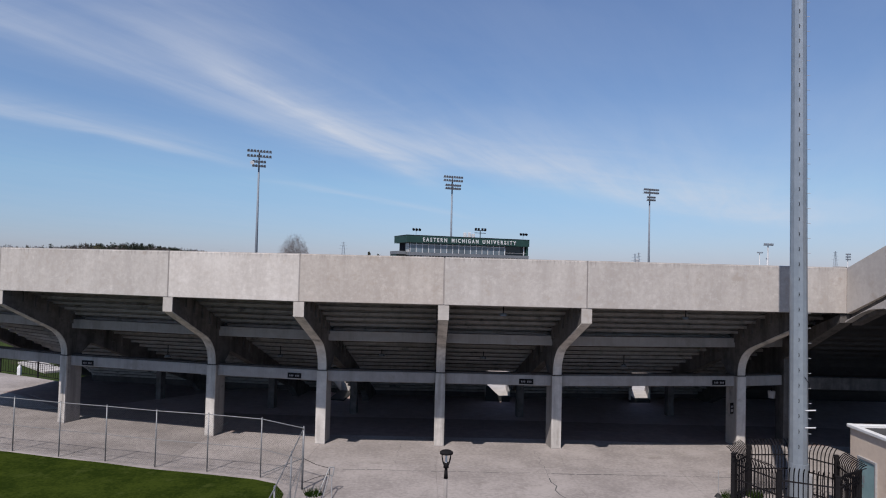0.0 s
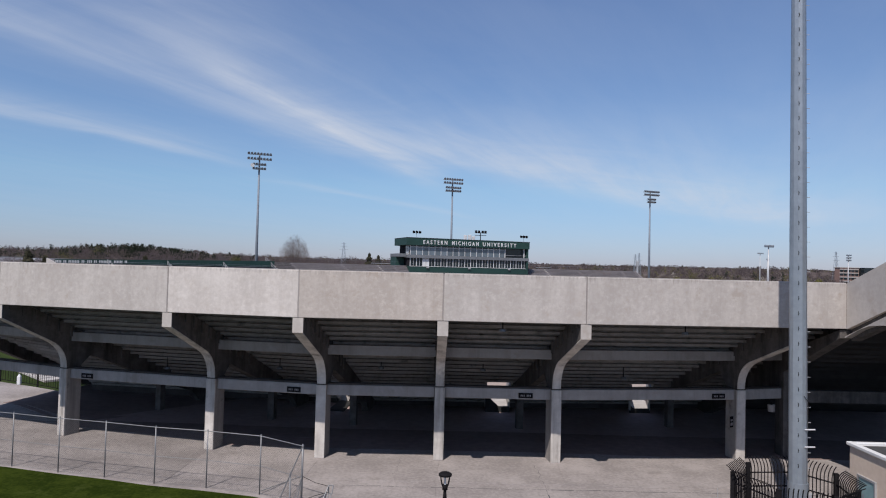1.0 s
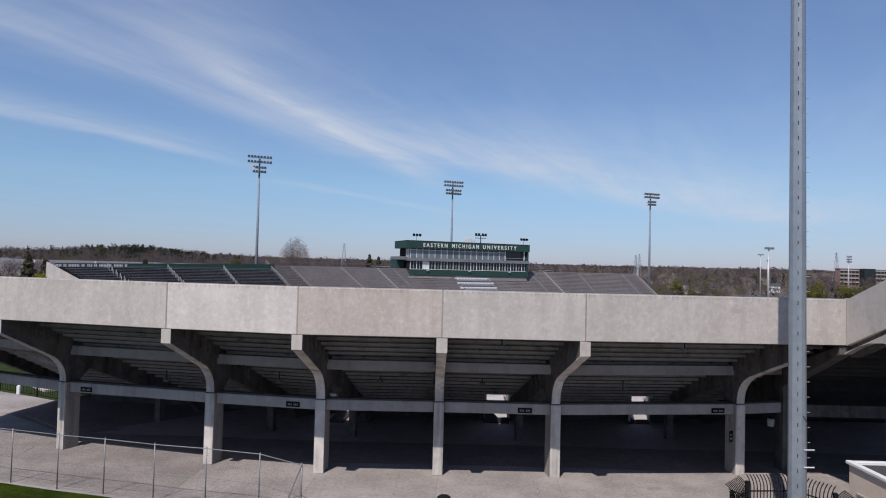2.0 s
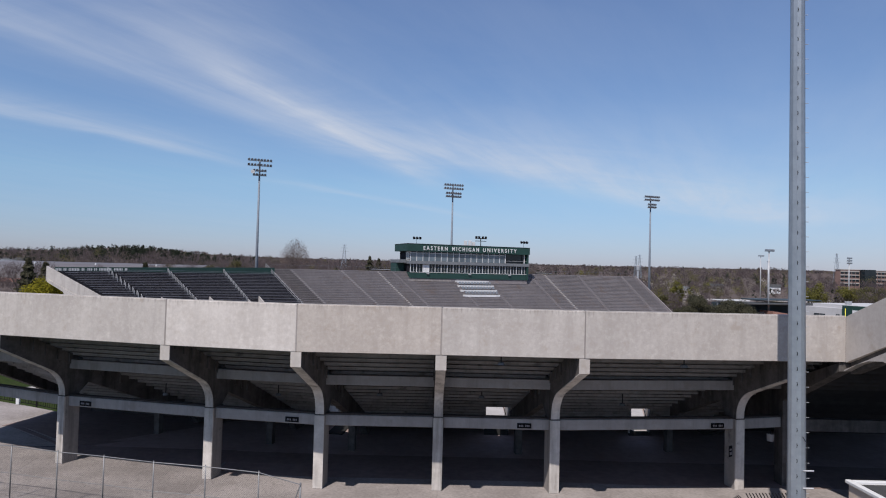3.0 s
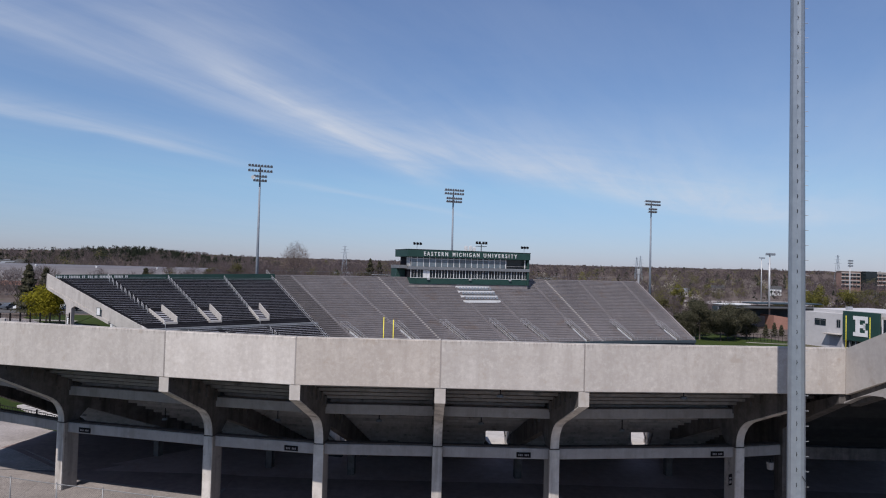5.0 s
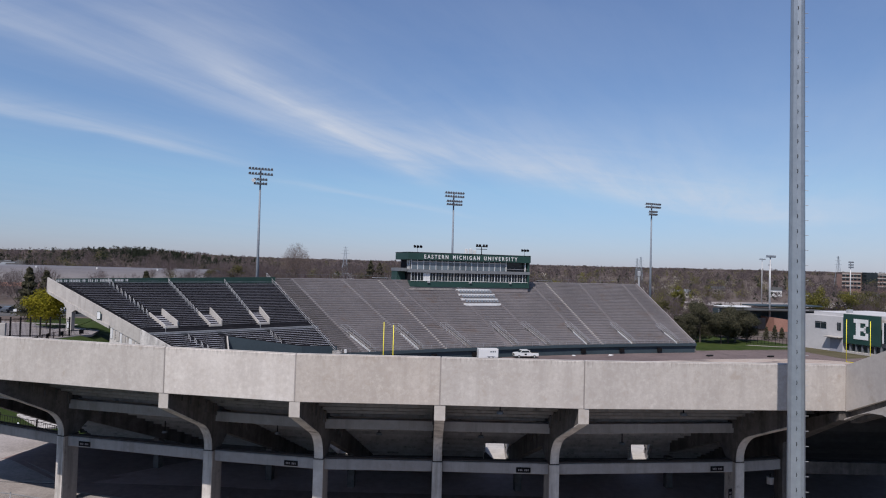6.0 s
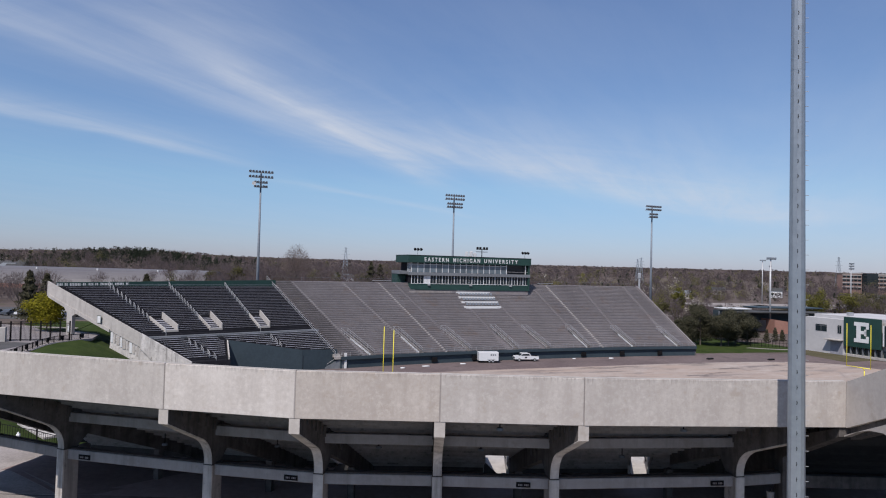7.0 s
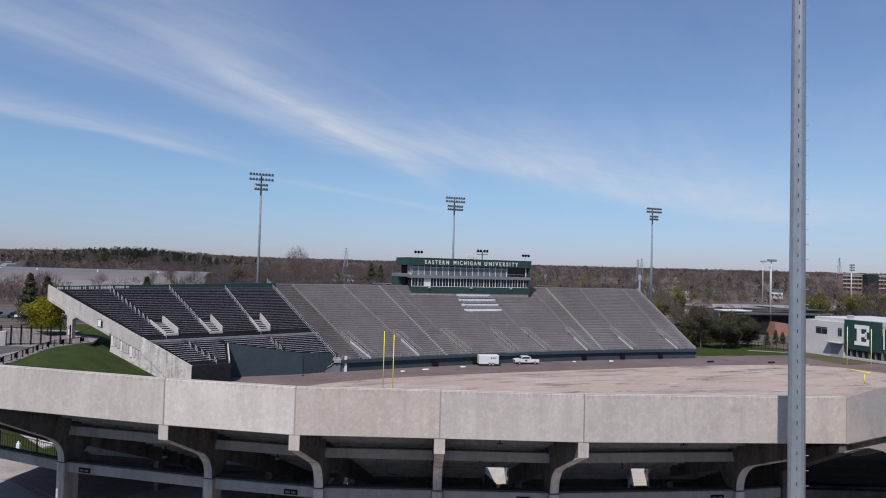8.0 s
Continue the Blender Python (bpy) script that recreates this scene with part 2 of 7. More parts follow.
def parapet_material(lift=1.0, warm=0.99):
    """Precast concrete: fine pale mottling, faint runs, and short dark drips below the top edge."""
    m = M["concrete"].copy()
    m.name = "precast_parapet_concrete"
    nt = m.node_tree
    N, L = nt.nodes.new, nt.links.new
    bs = nt.nodes["Principled BSDF"]
    col = bs.inputs["Base Color"].links[0].from_socket
    co, sep = N("ShaderNodeTexCoord"), N("ShaderNodeSeparateXYZ")
    L(co.outputs["Object"], sep.inputs[0])
    mottle = N("ShaderNodeTexNoise"); mottle.inputs["Scale"].default_value, mottle.inputs["Detail"].default_value, mottle.inputs["Roughness"].default_value = 3.4, 9.0, 0.78
    L(co.outputs["Object"], mottle.inputs["Vector"])
    mp_ = N("ShaderNodeMapping"); mp_.inputs["Scale"].default_value = (8.0, 8.0, 0.6)
    L(co.outputs["Object"], mp_.inputs[0])
    run = N("ShaderNodeTexNoise"); run.inputs["Scale"].default_value, run.inputs["Detail"].default_value, run.inputs["Roughness"].default_value = 1.0, 7.0, 0.7
    L(mp_.outputs[0], run.inputs["Vector"])

    def span(v, lo, hi, top):
        mr = N("ShaderNodeMapRange"); mr.inputs["From Min"].default_value, mr.inputs["From Max"].default_value, mr.inputs["To Max"].default_value = lo, hi, top
        L(v, mr.inputs["Value"])
        return mr.outputs[0]

    def tint(fac, shade, under):
        mx = N("ShaderNodeMix"); mx.data_type = "RGBA"
        L(fac, mx.inputs["Factor"]); L(under, mx.inputs["A"]); mx.inputs["B"].default_value = (*shade, 1)
        return mx.outputs["Result"]

    col = tint(span(mottle.outputs["Fac"], 0.52, 0.70, 0.46), (0.62, 0.575, 0.53), col)
    col = tint(span(mottle.outputs["Fac"], 0.47, 0.32, 0.50), (0.35, 0.295, 0.245), col)
    reach = N("ShaderNodeMath"); reach.operation = "MULTIPLY_ADD"; reach.inputs[1].default_value = 1.5
    L(run.outputs["Fac"], reach.inputs[0])
    drop = N("ShaderNodeMath"); drop.operation = "SUBTRACT"; drop.inputs[1].default_value = 10.75
    L(sep.outputs["Z"], drop.inputs[0]); L(drop.outputs[0], reach.inputs[2])
    col = tint(span(reach.outputs[0], 0.04, 0.36, 0.66), (0.22, 0.195, 0.178), col)
    batch = N("ShaderNodeMix"); batch.data_type, batch.blend_type = "RGBA", "MULTIPLY"
    batch.inputs["Factor"].default_value, batch.inputs["B"].default_value = 1.0, (lift, lift * (0.99 + warm) / 1.98, lift * warm * 1.02, 1)
    L(col, batch.inputs["A"])
    L(batch.outputs["Result"], bs.inputs["Base Color"])
    return m


M["parapet"] = parapet_material()
M["parapet_pale"] = parapet_material(1.13)
M["parapet_warm"] = parapet_material(1.02, 0.93)
M["grass"] = material("spring_grass", (0.0138, 0.0225, 0.0040), (0.0305, 0.0425, 0.0072), 0.95, 7.0, 0.45, 0.9, spec=0.0, stain=(0.036, 0.047, 0.011), spread=0.54, contrast=0.05)
M["land"] = material("rough_ground", (0.088, 0.069, 0.062), (0.12, 0.096, 0.086), 0.95, 0.35, 0.02, 0.2, stain=(0.055, 0.058, 0.028), spec=0.1)
M["galv"] = material("galvanised_steel", (0.25, 0.28, 0.31), (0.32, 0.35, 0.385), 0.42, 3.0, 0.5, 0.03, metal=0.5)
M["mast_grey"] = material("weathered_mast_steel", (0.15, 0.17, 0.20), (0.20, 0.225, 0.26), 0.65, 3.0, 0.5, 0.03, metal=0.1)
# panes' pale blue-grey holds the sky's reflection in the base colour
M["press_glass"] = material("sky_tinted_press_glazing", (0.09, 0.115, 0.135), (0.14, 0.17, 0.195), 0.12, 1.0, 0.2, 0.0, spec=0.8, vary=0.25)
M["rail"] = material("grey_rail_steel", (0.34, 0.34, 0.35), (0.45, 0.45, 0.46), 0.5, 10.0, 1.0, 0.05, metal=0.4)
M["black"] = material("black_coated_steel", (0.008, 0.007, 0.008), (0.016, 0.015, 0.016), 0.8, 12.0, 1.0, 0.05, vary=0.1, spec=0.05)
# tall stand's underside: its deep shade put into a near-black colour
M["tall_soffit"] = material("shade_dark_soffit", (0.030, 0.026, 0.025), (0.050, 0.044, 0.042), 0.95, 2.0, 0.3, 0.2, vary=0.15)
M["green"] = material("dark_green_panel", (0.010, 0.036, 0.030), (0.016, 0.050, 0.042), 0.6, 3.0, 0.3, 0.04, vary=0.06)
M["slate"] = material("slate_blue_wall", (0.026, 0.041, 0.052), (0.038, 0.056, 0.069), 0.7, 2.0, 0.2, 0.05)
M["grey_panel"] = material("grey_metal_panel", (0.12, 0.128, 0.14), (0.165, 0.175, 0.188), 0.6, 2.0, 0.25, 0.04)
M["white"] = material("white_paint", (0.55, 0.55, 0.55), (0.64, 0.64, 0.64), 0.5, 3.0, 0.4, 0.03)
M["glass"] = material("tinted_glazing", (0.012, 0.019, 0.024), (0.022, 0.031, 0.037), 0.08, 1.0, 0.2, 0.0, spec=0.5, vary=0.2)
M["bench_grey"] = material("weathered_aluminium_bench", (0.20, 0.184, 0.188), (0.27, 0.25, 0.255), 0.6, 1.0, 0.06, 0.05, metal=0.1, vary=0.10, stain=(0.20, 0.165, 0.152), spread=0.53)
M["bench_dark"] = material("dark_slate_bench", (0.22, 0.22, 0.255), (0.33, 0.33, 0.375), 0.55, 2.0, 0.12, 0.05, vary=0.1)
M["bench_lower"] = material("brighter_slate_bench", (0.33, 0.33, 0.37), (0.46, 0.46, 0.51), 0.5, 2.0, 0.12, 0.05, vary=0.1)
M["tread_grey"] = material("stand_concrete", (0.165, 0.147, 0.150), (0.225, 0.203, 0.206), 0.9, 0.8, 0.06, 0.15, stain=(0.20, 0.158, 0.145))
M["aisle_grey"] = material("worn_aisle_concrete", (0.22, 0.20, 0.20), (0.29, 0.268, 0.265), 0.9, 1.5, 0.2, 0.15)
# darker copy of the stand concrete, for rows that turn from the light
M["tread_shaded"] = material("shaded_stand_concrete", (0.095, 0.085, 0.087), (0.142, 0.128, 0.130), 0.9, 0.8, 0.06, 0.15, stain=(0.12, 0.098, 0.092))
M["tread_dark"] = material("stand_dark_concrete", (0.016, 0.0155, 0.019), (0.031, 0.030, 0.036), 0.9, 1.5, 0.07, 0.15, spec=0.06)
M["tan_block"] = material("tan_masonry", (0.54, 0.43, 0.35), (0.62, 0.51, 0.42), 0.9, 5.0, 0.5, 0.2)
M["teal"] = material("faded_teal_door_paint", (0.19, 0.30, 0.32), (0.25, 0.37, 0.39), 0.5, 5.0, 0.8, 0.05)
M["roof_dark"] = material("dark_roof_membrane", (0.035, 0.035, 0.037), (0.06, 0.06, 0.06), 0.9, 3.0, 0.3, 0.1)
M["roof_pale"] = material("pale_metal_roof", (0.105, 0.096, 0.098), (0.138, 0.127, 0.129), 0.5, 1.0, 0.05, 0.05)
M["brick_far"] = material("orange_brick", (0.25, 0.125, 0.095), (0.33, 0.175, 0.135), 0.9, 2.0, 0.1, 0.1)
M["office_brick"] = material("dull_office_brick", (0.20, 0.125, 0.105), (0.25, 0.16, 0.135), 0.9, 2.0, 0.1, 0.1)
M["canopy"] = material("far_woods_canopy", (0.075, 0.060, 0.058), (0.115, 0.092, 0.086), 0.95, 0.06, 0.008, 0.3, stain=(0.045, 0.048, 0.034), spec=0.0)
M["bark"] = material("bark", (0.07, 0.055, 0.045), (0.12, 0.10, 0.085), 0.95, 6.0, 0.6, 0.3)
M["rubber"] = material("black_rubber", (0.012, 0.012, 0.012), (0.02, 0.02, 0.02), 0.8, 8.0, 1.0, 0.1)
M["car_white"] = material("white_car_paint", (0.58, 0.59, 0.60), (0.63, 0.63, 0.64), 0.25, 2.0, 0.3, 0.0, spec=0.6)
M["car_dark"] = material("dark_car_paint", (0.04, 0.045, 0.055), (0.06, 0.065, 0.075), 0.25, 2.0, 0.3, 0.0, spec=0.6, vary=0.6)


def leaf_material(name, c1, c2, c3):
    """Leaves or twigs: each clump takes its own shade between three colours."""
    m = bpy.data.materials.new(name)
    m.use_nodes = True
    nt = m.node_tree
    bs = nt.nodes["Principled BSDF"]
    geo, rp = nt.nodes.new("ShaderNodeNewGeometry"), nt.nodes.new("ShaderNodeValToRGB")
    rp.color_ramp.elements[0].color, rp.color_ramp.elements[1].color = (*c1, 1), (*c3, 1)
    rp.color_ramp.elements.new(0.5).color = (*c2, 1)
    nt.links.new(geo.outputs["Random Per Island"], rp.inputs[0])
    nt.nodes.remove(bs)
    df, tr, mx = nt.nodes.new("ShaderNodeBsdfDiffuse"), nt.nodes.new("ShaderNodeBsdfTranslucent"), nt.nodes.new("ShaderNodeMixShader")
    mx.inputs[0].default_value = 0.48
    nt.links.new(rp.outputs[0], df.inputs[0]); nt.links.new(rp.outputs[0], tr.inputs[0])
    nt.links.new(df.outputs[0], mx.inputs[1]); nt.links.new(tr.outputs[0], mx.inputs[2])
    nt.links.new(mx.outputs[0], nt.nodes["Material Output"].inputs[0])
    return m


M["pale_twigs"] = leaf_material("pale_bare_twigs", (0.17, 0.130, 0.115), (0.21, 0.165, 0.145), (0.26, 0.205, 0.18))
M["twigs"] = leaf_material("bare_spring_twigs", (0.105, 0.080, 0.082), (0.135, 0.106, 0.106), (0.17, 0.137, 0.132))
M["wood_mix"] = leaf_material("mixed_far_woods", (0.100, 0.078, 0.074), (0.125, 0.100, 0.090), (0.15, 0.124, 0.106))
M["pine"] = leaf_material("dark_pine_needles", (0.050, 0.051, 0.034), (0.082, 0.079, 0.052), (0.125, 0.115, 0.078))
M["wood_pine"] = leaf_material("far_evergreen_needles", (0.021, 0.027, 0.020), (0.032, 0.039, 0.028), (0.050, 0.056, 0.041))
M["fresh"] = leaf_material("fresh_yellow_green_leaves", (0.15, 0.138, 0.016), (0.23, 0.208, 0.024), (0.32, 0.28, 0.04))
M["paving_darker"] = material("darker_paving_concrete", (0.168, 0.147, 0.138), (0.262, 0.233, 0.219), 0.92, 5.5, 0.30, 0.4, stain=(0.168, 0.147, 0.137), vary=0.05, contrast=0.04)
M["thin_grass"] = material("thin_trodden_grass", (0.060, 0.056, 0.028), (0.105, 0.088, 0.058), 0.95, 2.0, 0.2, 0.4, stain=(0.045, 0.055, 0.018), spec=0.1)
M["spring"] = leaf_material("young_spring_leaves", (0.115, 0.110, 0.030), (0.165, 0.155, 0.045), (0.21, 0.19, 0.062))
M["olive"] = leaf_material("young_olive_leaves", (0.078, 0.074, 0.036), (0.105, 0.098, 0.045), (0.13, 0.118, 0.058))
M["blossom"] = leaf_material("pale_blossom", (0.30, 0.27, 0.22), (0.42, 0.38, 0.33), (0.5, 0.47, 0.42))
M["blade"] = leaf_material("grass_blades", (0.018, 0.040, 0.007), (0.028, 0.055, 0.010), (0.045, 0.075, 0.016))
M["yellow"] = material("yellow_paint", (0.72, 0.60, 0.03), (0.82, 0.70, 0.05), 0.45, 5.0, 1.0, 0.02)


# ---------------------------------------------------------------- mesh helpers
class Geo:
    """Vertices and faces of one mesh, with a few shapes to add to it."""

    def __init__(self):
        self.v, self.f = [], []

    def add(self, vs, fs):
        k = len(self.v)
        self.v += [tuple(p) for p in vs]
        self.f += [tuple(i + k for i in q) for q in fs]
        return self

    def box(self, c, d, rz=0.0, ch=0.0):
        """A box with centre c and size d, turned by rz degrees, edges chamfered by ch."""
        hx, hy, hz = d[0] / 2, d[1] / 2, d[2] / 2
        a, b = math.cos(radians(rz)), math.sin(radians(rz))
        put = lambda x, y, z: (c[0] + a * x - b * y, c[1] + b * x + a * y, c[2] + z)
        if not ch:
            vs = [put(x * hx, y * hy, z * hz) for z in (-1, 1) for x, y in ((-1, -1), (1, -1), (1, 1), (-1, 1))]
            return self.add(vs, [(3, 2, 1, 0), (4, 5, 6, 7), (0, 1, 5, 4), (1, 2, 6, 5), (2, 3, 7, 6), (3, 0, 4, 7)])
        ring = [(-hx + ch, -hy), (hx - ch, -hy), (hx, -hy + ch), (hx, hy - ch), (hx - ch, hy), (-hx + ch, hy), (-hx, hy - ch), (-hx, -hy + ch)]
        ins = [(x - math.copysign(ch, x) if abs(abs(x) - hx) < 1e-9 else x, y - math.copysign(ch, y) if abs(abs(y) - hy) < 1e-9 else y) for x, y in ring]
        vs = [put(x, y, -hz) for x, y in ins] + [put(x, y, -hz + ch) for x, y in ring] + [put(x, y, hz - ch) for x, y in ring] + [put(x, y, hz) for x, y in ins]
        fs = [tuple(range(7, -1, -1)), tuple(range(24, 32))]
        for r in range(3):
            fs += [(r * 8 + i, r * 8 + (i + 1) % 8, r * 8 + 8 + (i + 1) % 8, r * 8 + 8 + i) for i in range(8)]
        return self.add(vs, fs)

    def prism(self, pts, z0, z1):
        """An upright prism over a plan outline (anticlockwise); z1 may be a list, one height a point."""
        n = len(pts)
        top = z1 if isinstance(z1, (list, tuple)) else [z1] * n
        bot = z0 if isinstance(z0, (list, tuple)) else [z0] * n
        vs = [(p[0], p[1], z) for p, z in zip(pts, bot)] + [(p[0], p[1], z) for p, z in zip(pts, top)]
        fs = [tuple(range(n - 1, -1, -1)), tuple(range(n, 2 * n))] + [(i, (i + 1) % n, n + (i + 1) % n, n + i) for i in range(n)]
        return self.add(vs, fs)

    def slab(self, prof, o, u, w, width):
        """A profile (distance along u, height) pushed out to both sides by width along w; o is the plan origin."""
        n = len(prof)
        vs = []
        for side in (-0.5, 0.5):
            vs += [(o[0] + u[0] * r + w[0] * side * width, o[1] + u[1] * r + w[1] * side * width, z) for r, z in prof]
        fs = [tuple(range(n - 1, -1, -1)), tuple(range(n, 2 * n))] + [(i, (i + 1) % n, n + (i + 1) % n, n + i) for i in range(n)]
        return self.add(vs, fs)

    def tube(self, p, q, r0, r1=None, n=8, caps=True):
        """A straight tapered tube from p to q."""
        p, q = Vector(p), Vector(q)
        r1 = r0 if r1 is None else r1
        d = (q - p).normalized()
        a = d.orthogonal().normalized()
        b = d.cross(a)
        vs = []
        for c, r in ((p, r0), (q, r1)):
            vs += [c + a * (r * math.cos(2 * math.pi * i / n)) + b * (r * math.sin(2 * math.pi * i / n)) for i in range(n)]
        fs = [(i, (i + 1) % n, n + (i + 1) % n, n + i) for i in range(n)]
        if caps:
            fs += [tuple(range(n - 1, -1, -1)), tuple(range(n, 2 * n))]
        return self.add(vs, fs)

    def path(self, pts, r, n=6):
        for p, q in zip(pts, pts[1:]):
            self.tube(p, q, r, r, n)
        return self

    def strip(self, rows):
        """Quads over a grid of points: rows of equal length."""
        n = len(rows[0])
        vs = [p for row in rows for p in row]
        fs = [(r * n + i, r * n + i + 1, (r + 1) * n + i + 1, (r + 1) * n + i) for r in range(len(rows) - 1) for i in range(n - 1)]
        return self.add(vs, fs)


def base_of(ob):
    at = Vector((0, 0, 0))
    while ob:
        at = at + ob.location
        ob = ob.parent
    return at


def mesh_of(name, geo, mat, shift=None, smooth=False):
    me = bpy.data.meshes.new(name)
    vs = geo.v if shift is None else [(x - shift.x, y - shift.y, z - shift.z) for x, y, z in geo.v]
    me.from_pydata(vs, [], geo.f)
    for one in (mat if isinstance(mat, (list, tuple)) else [mat]):
        me.materials.append(one)
    if smooth:
        me.polygons.foreach_set("use_smooth", [True] * len(me.polygons))
    me.update()
    return me


def part(name, geo, mat, parent, label="", smooth=False, kind=""):
    """One mesh under a thing or a part; geo is in world metres, or in the thing's own where that stands at the origin."""
    ob = new(name, mesh_of(name, geo, mat, base_of(parent), smooth))
    ob.parent = parent
    return tagged(ob, label, kind=kind)


def thing(name, at, label, category, group="", kind=""):
    ob = new(name)
    ob.location = at
    return tagged(ob, label, category, group, kind)


def solid(name, geo, mat, label, category, group="", kind="", smooth=False):
    """A thing of one mesh."""
    return tagged(new(name, mesh_of(name, geo, mat, None, smooth)), label, category, group, kind)


def unit(x, y):
    d = math.hypot(x, y)
    return x / d, y / d


def smoothstep(a, b, x):
    k = min(1.0, max(0.0, (x - a) / (b - a)))
    return k * k * (3 - 2 * k)


# ---------------------------------------------------------------- ground
def ground_z(x, y):
    s, t = to_st(x, y)
    tmax = 50 + max(0.0, s - 48) * 3.0
    ds, dt = max(0.0, -88.5 - s) * 1.12, max(0.0, -40.5 - t, t - tmax)
    low = ZF + min(1.0, math.hypot(ds, dt) / 17.5) * -ZF - 0.02
    d = math.hypot(x, y)
    az = math.atan2(x, y)
    low *= 1 - smoothstep(420, 1200, d)
    hill = 10.5 * math.exp(-((az + 0.45) / 0.105) ** 2) * smoothstep(330, 680, d) + 13 * smoothstep(480, 1250, d) + 20 * smoothstep(1500, 3400, d)
    return low + hill


def axis_steps(lo, hi, step, far):
    mid = list(np.arange(lo, hi + 0.1, step))
    right, left, g = [], [], step
    x = hi
    while x < far:
        g *= 1.22
        x += g
        right.append(x)
    x, g = lo, step
    while x > -far:
        g *= 1.22
        x -= g
        left.append(x)
    return left[::-1] + mid + right


gx, gy = axis_steps(-130, 170, 3.0, 4600), axis_steps(-20, 230, 3.0, 4600)
g = Geo().strip([[(x, y, ground_z(x, y)) for x in gx] for y in gy])
ground = solid("ground", g, [M["land"], M["bank_grass"]], "rough grass and bare spring soil reaching the horizon", "ground", kind="structure", smooth=True)
for poly in ground.data.polygons:
    s_, t_ = to_st(poly.center.x, poly.center.y)
    if (abs(poly.center.x) < 60 and -20 < poly.center.y < 14) or (-150 < s_ < -62 and -95 < t_ < 40) or (-112 < s_ < -80 and 40 <= t_ < 66) or (54 < s_ < 92 and 46 < t_ < 95):
        poly.material_index = 1


def sheet(name, outline, z, mat, label, category, kind="structure", thick=0.05):
    return solid(name, Geo().prism(outline, z - thick, z), mat, label, category, kind=kind)


# field base and running surface round it
track = []
for i in range(72):
    a = 2 * math.pi * i / 72
    c_, s_ = math.cos(a), math.sin(a)
    track.append(fp(3 + 92 * math.copysign(abs(c_) ** 0.5, c_), 3.2 + 44 * math.copysign(abs(s_) ** 0.5, s_))[:2])
sheet("track", track, ZF + 0.03, M["track"], "worn grey-brown asphalt running track round the field", "track")
field_edge = []
for i in range(72):
    a = 2 * math.pi * i / 72
    c_, s_ = math.cos(a), math.sin(a)
    field_edge.append(fp(4 + 74 * math.copysign(abs(c_) ** 0.55, c_), 0.5 + 30 * math.copysign(abs(s_) ** 0.40, s_))[:2])
sheet("field", field_edge, ZF + 0.09, M["subgrade"], "stripped football field of bare tan stone base with dark stains", "field")

# ---------------------------------------------------------------- near grandstand
J = [(-36.0, 39.2), (-23.75, 34.9), (-13.65, 32.4), (-6.86, 31.22), (0.10, 31.35), (7.02, 31.4), (20.32, 32.6)]
COL = [(-36.0, 45.0), (-22.28, 38.66), (-12.78, 36.53), (-6.41, 35.48), (0.03, 35.62), (6.40, 35.66), (17.10, 37.05)]
near_stand = thing("near_grandstand", (0, 38, 0), "weathered concrete grandstand on curved bracket columns, seen from behind", "grandstand")


TREAD = 0.75


def soffit(r):
    return 6.7 + 0.46 * r


def frame_profile(tip, foot=-13.6, deep=1.0):
    """The outline of a raker frame: column, curved bracket, deep beam running down inside."""
    p = [(-0.95, 0.0), (0.0, 0.0), (0.0, 4.1)]
    cx, cz, rr = 1.9, 4.1, 1.9
    for k in range(1, 8):
        a = radians(9 * k)
        p.append((cx - rr * math.cos(a), cz + rr * math.sin(a) * 0.92))
    p += [(tip, 7.17), (tip, 7.88), (tip - 0.35, 7.9), (tip - 0.35, soffit(tip - 0.35) - 0.1)]
    if foot > -13:
        return p + [(foot, soffit(foot) - 0.1), (foot, soffit(foot) - 0.1 - deep), (-1.6, soffit(-1.6) - 0.4 - deep), (-0.95, 4.0)]
    p += [(foot, soffit(foot) - 0.1), (foot, -0.3), (foot + 2, -0.3), (foot + 3.2, soffit(foot + 3.2) - deep), (-1.6, soffit(-1.6) - 0.4 - deep), (-0.95, 4.0)]
    return p


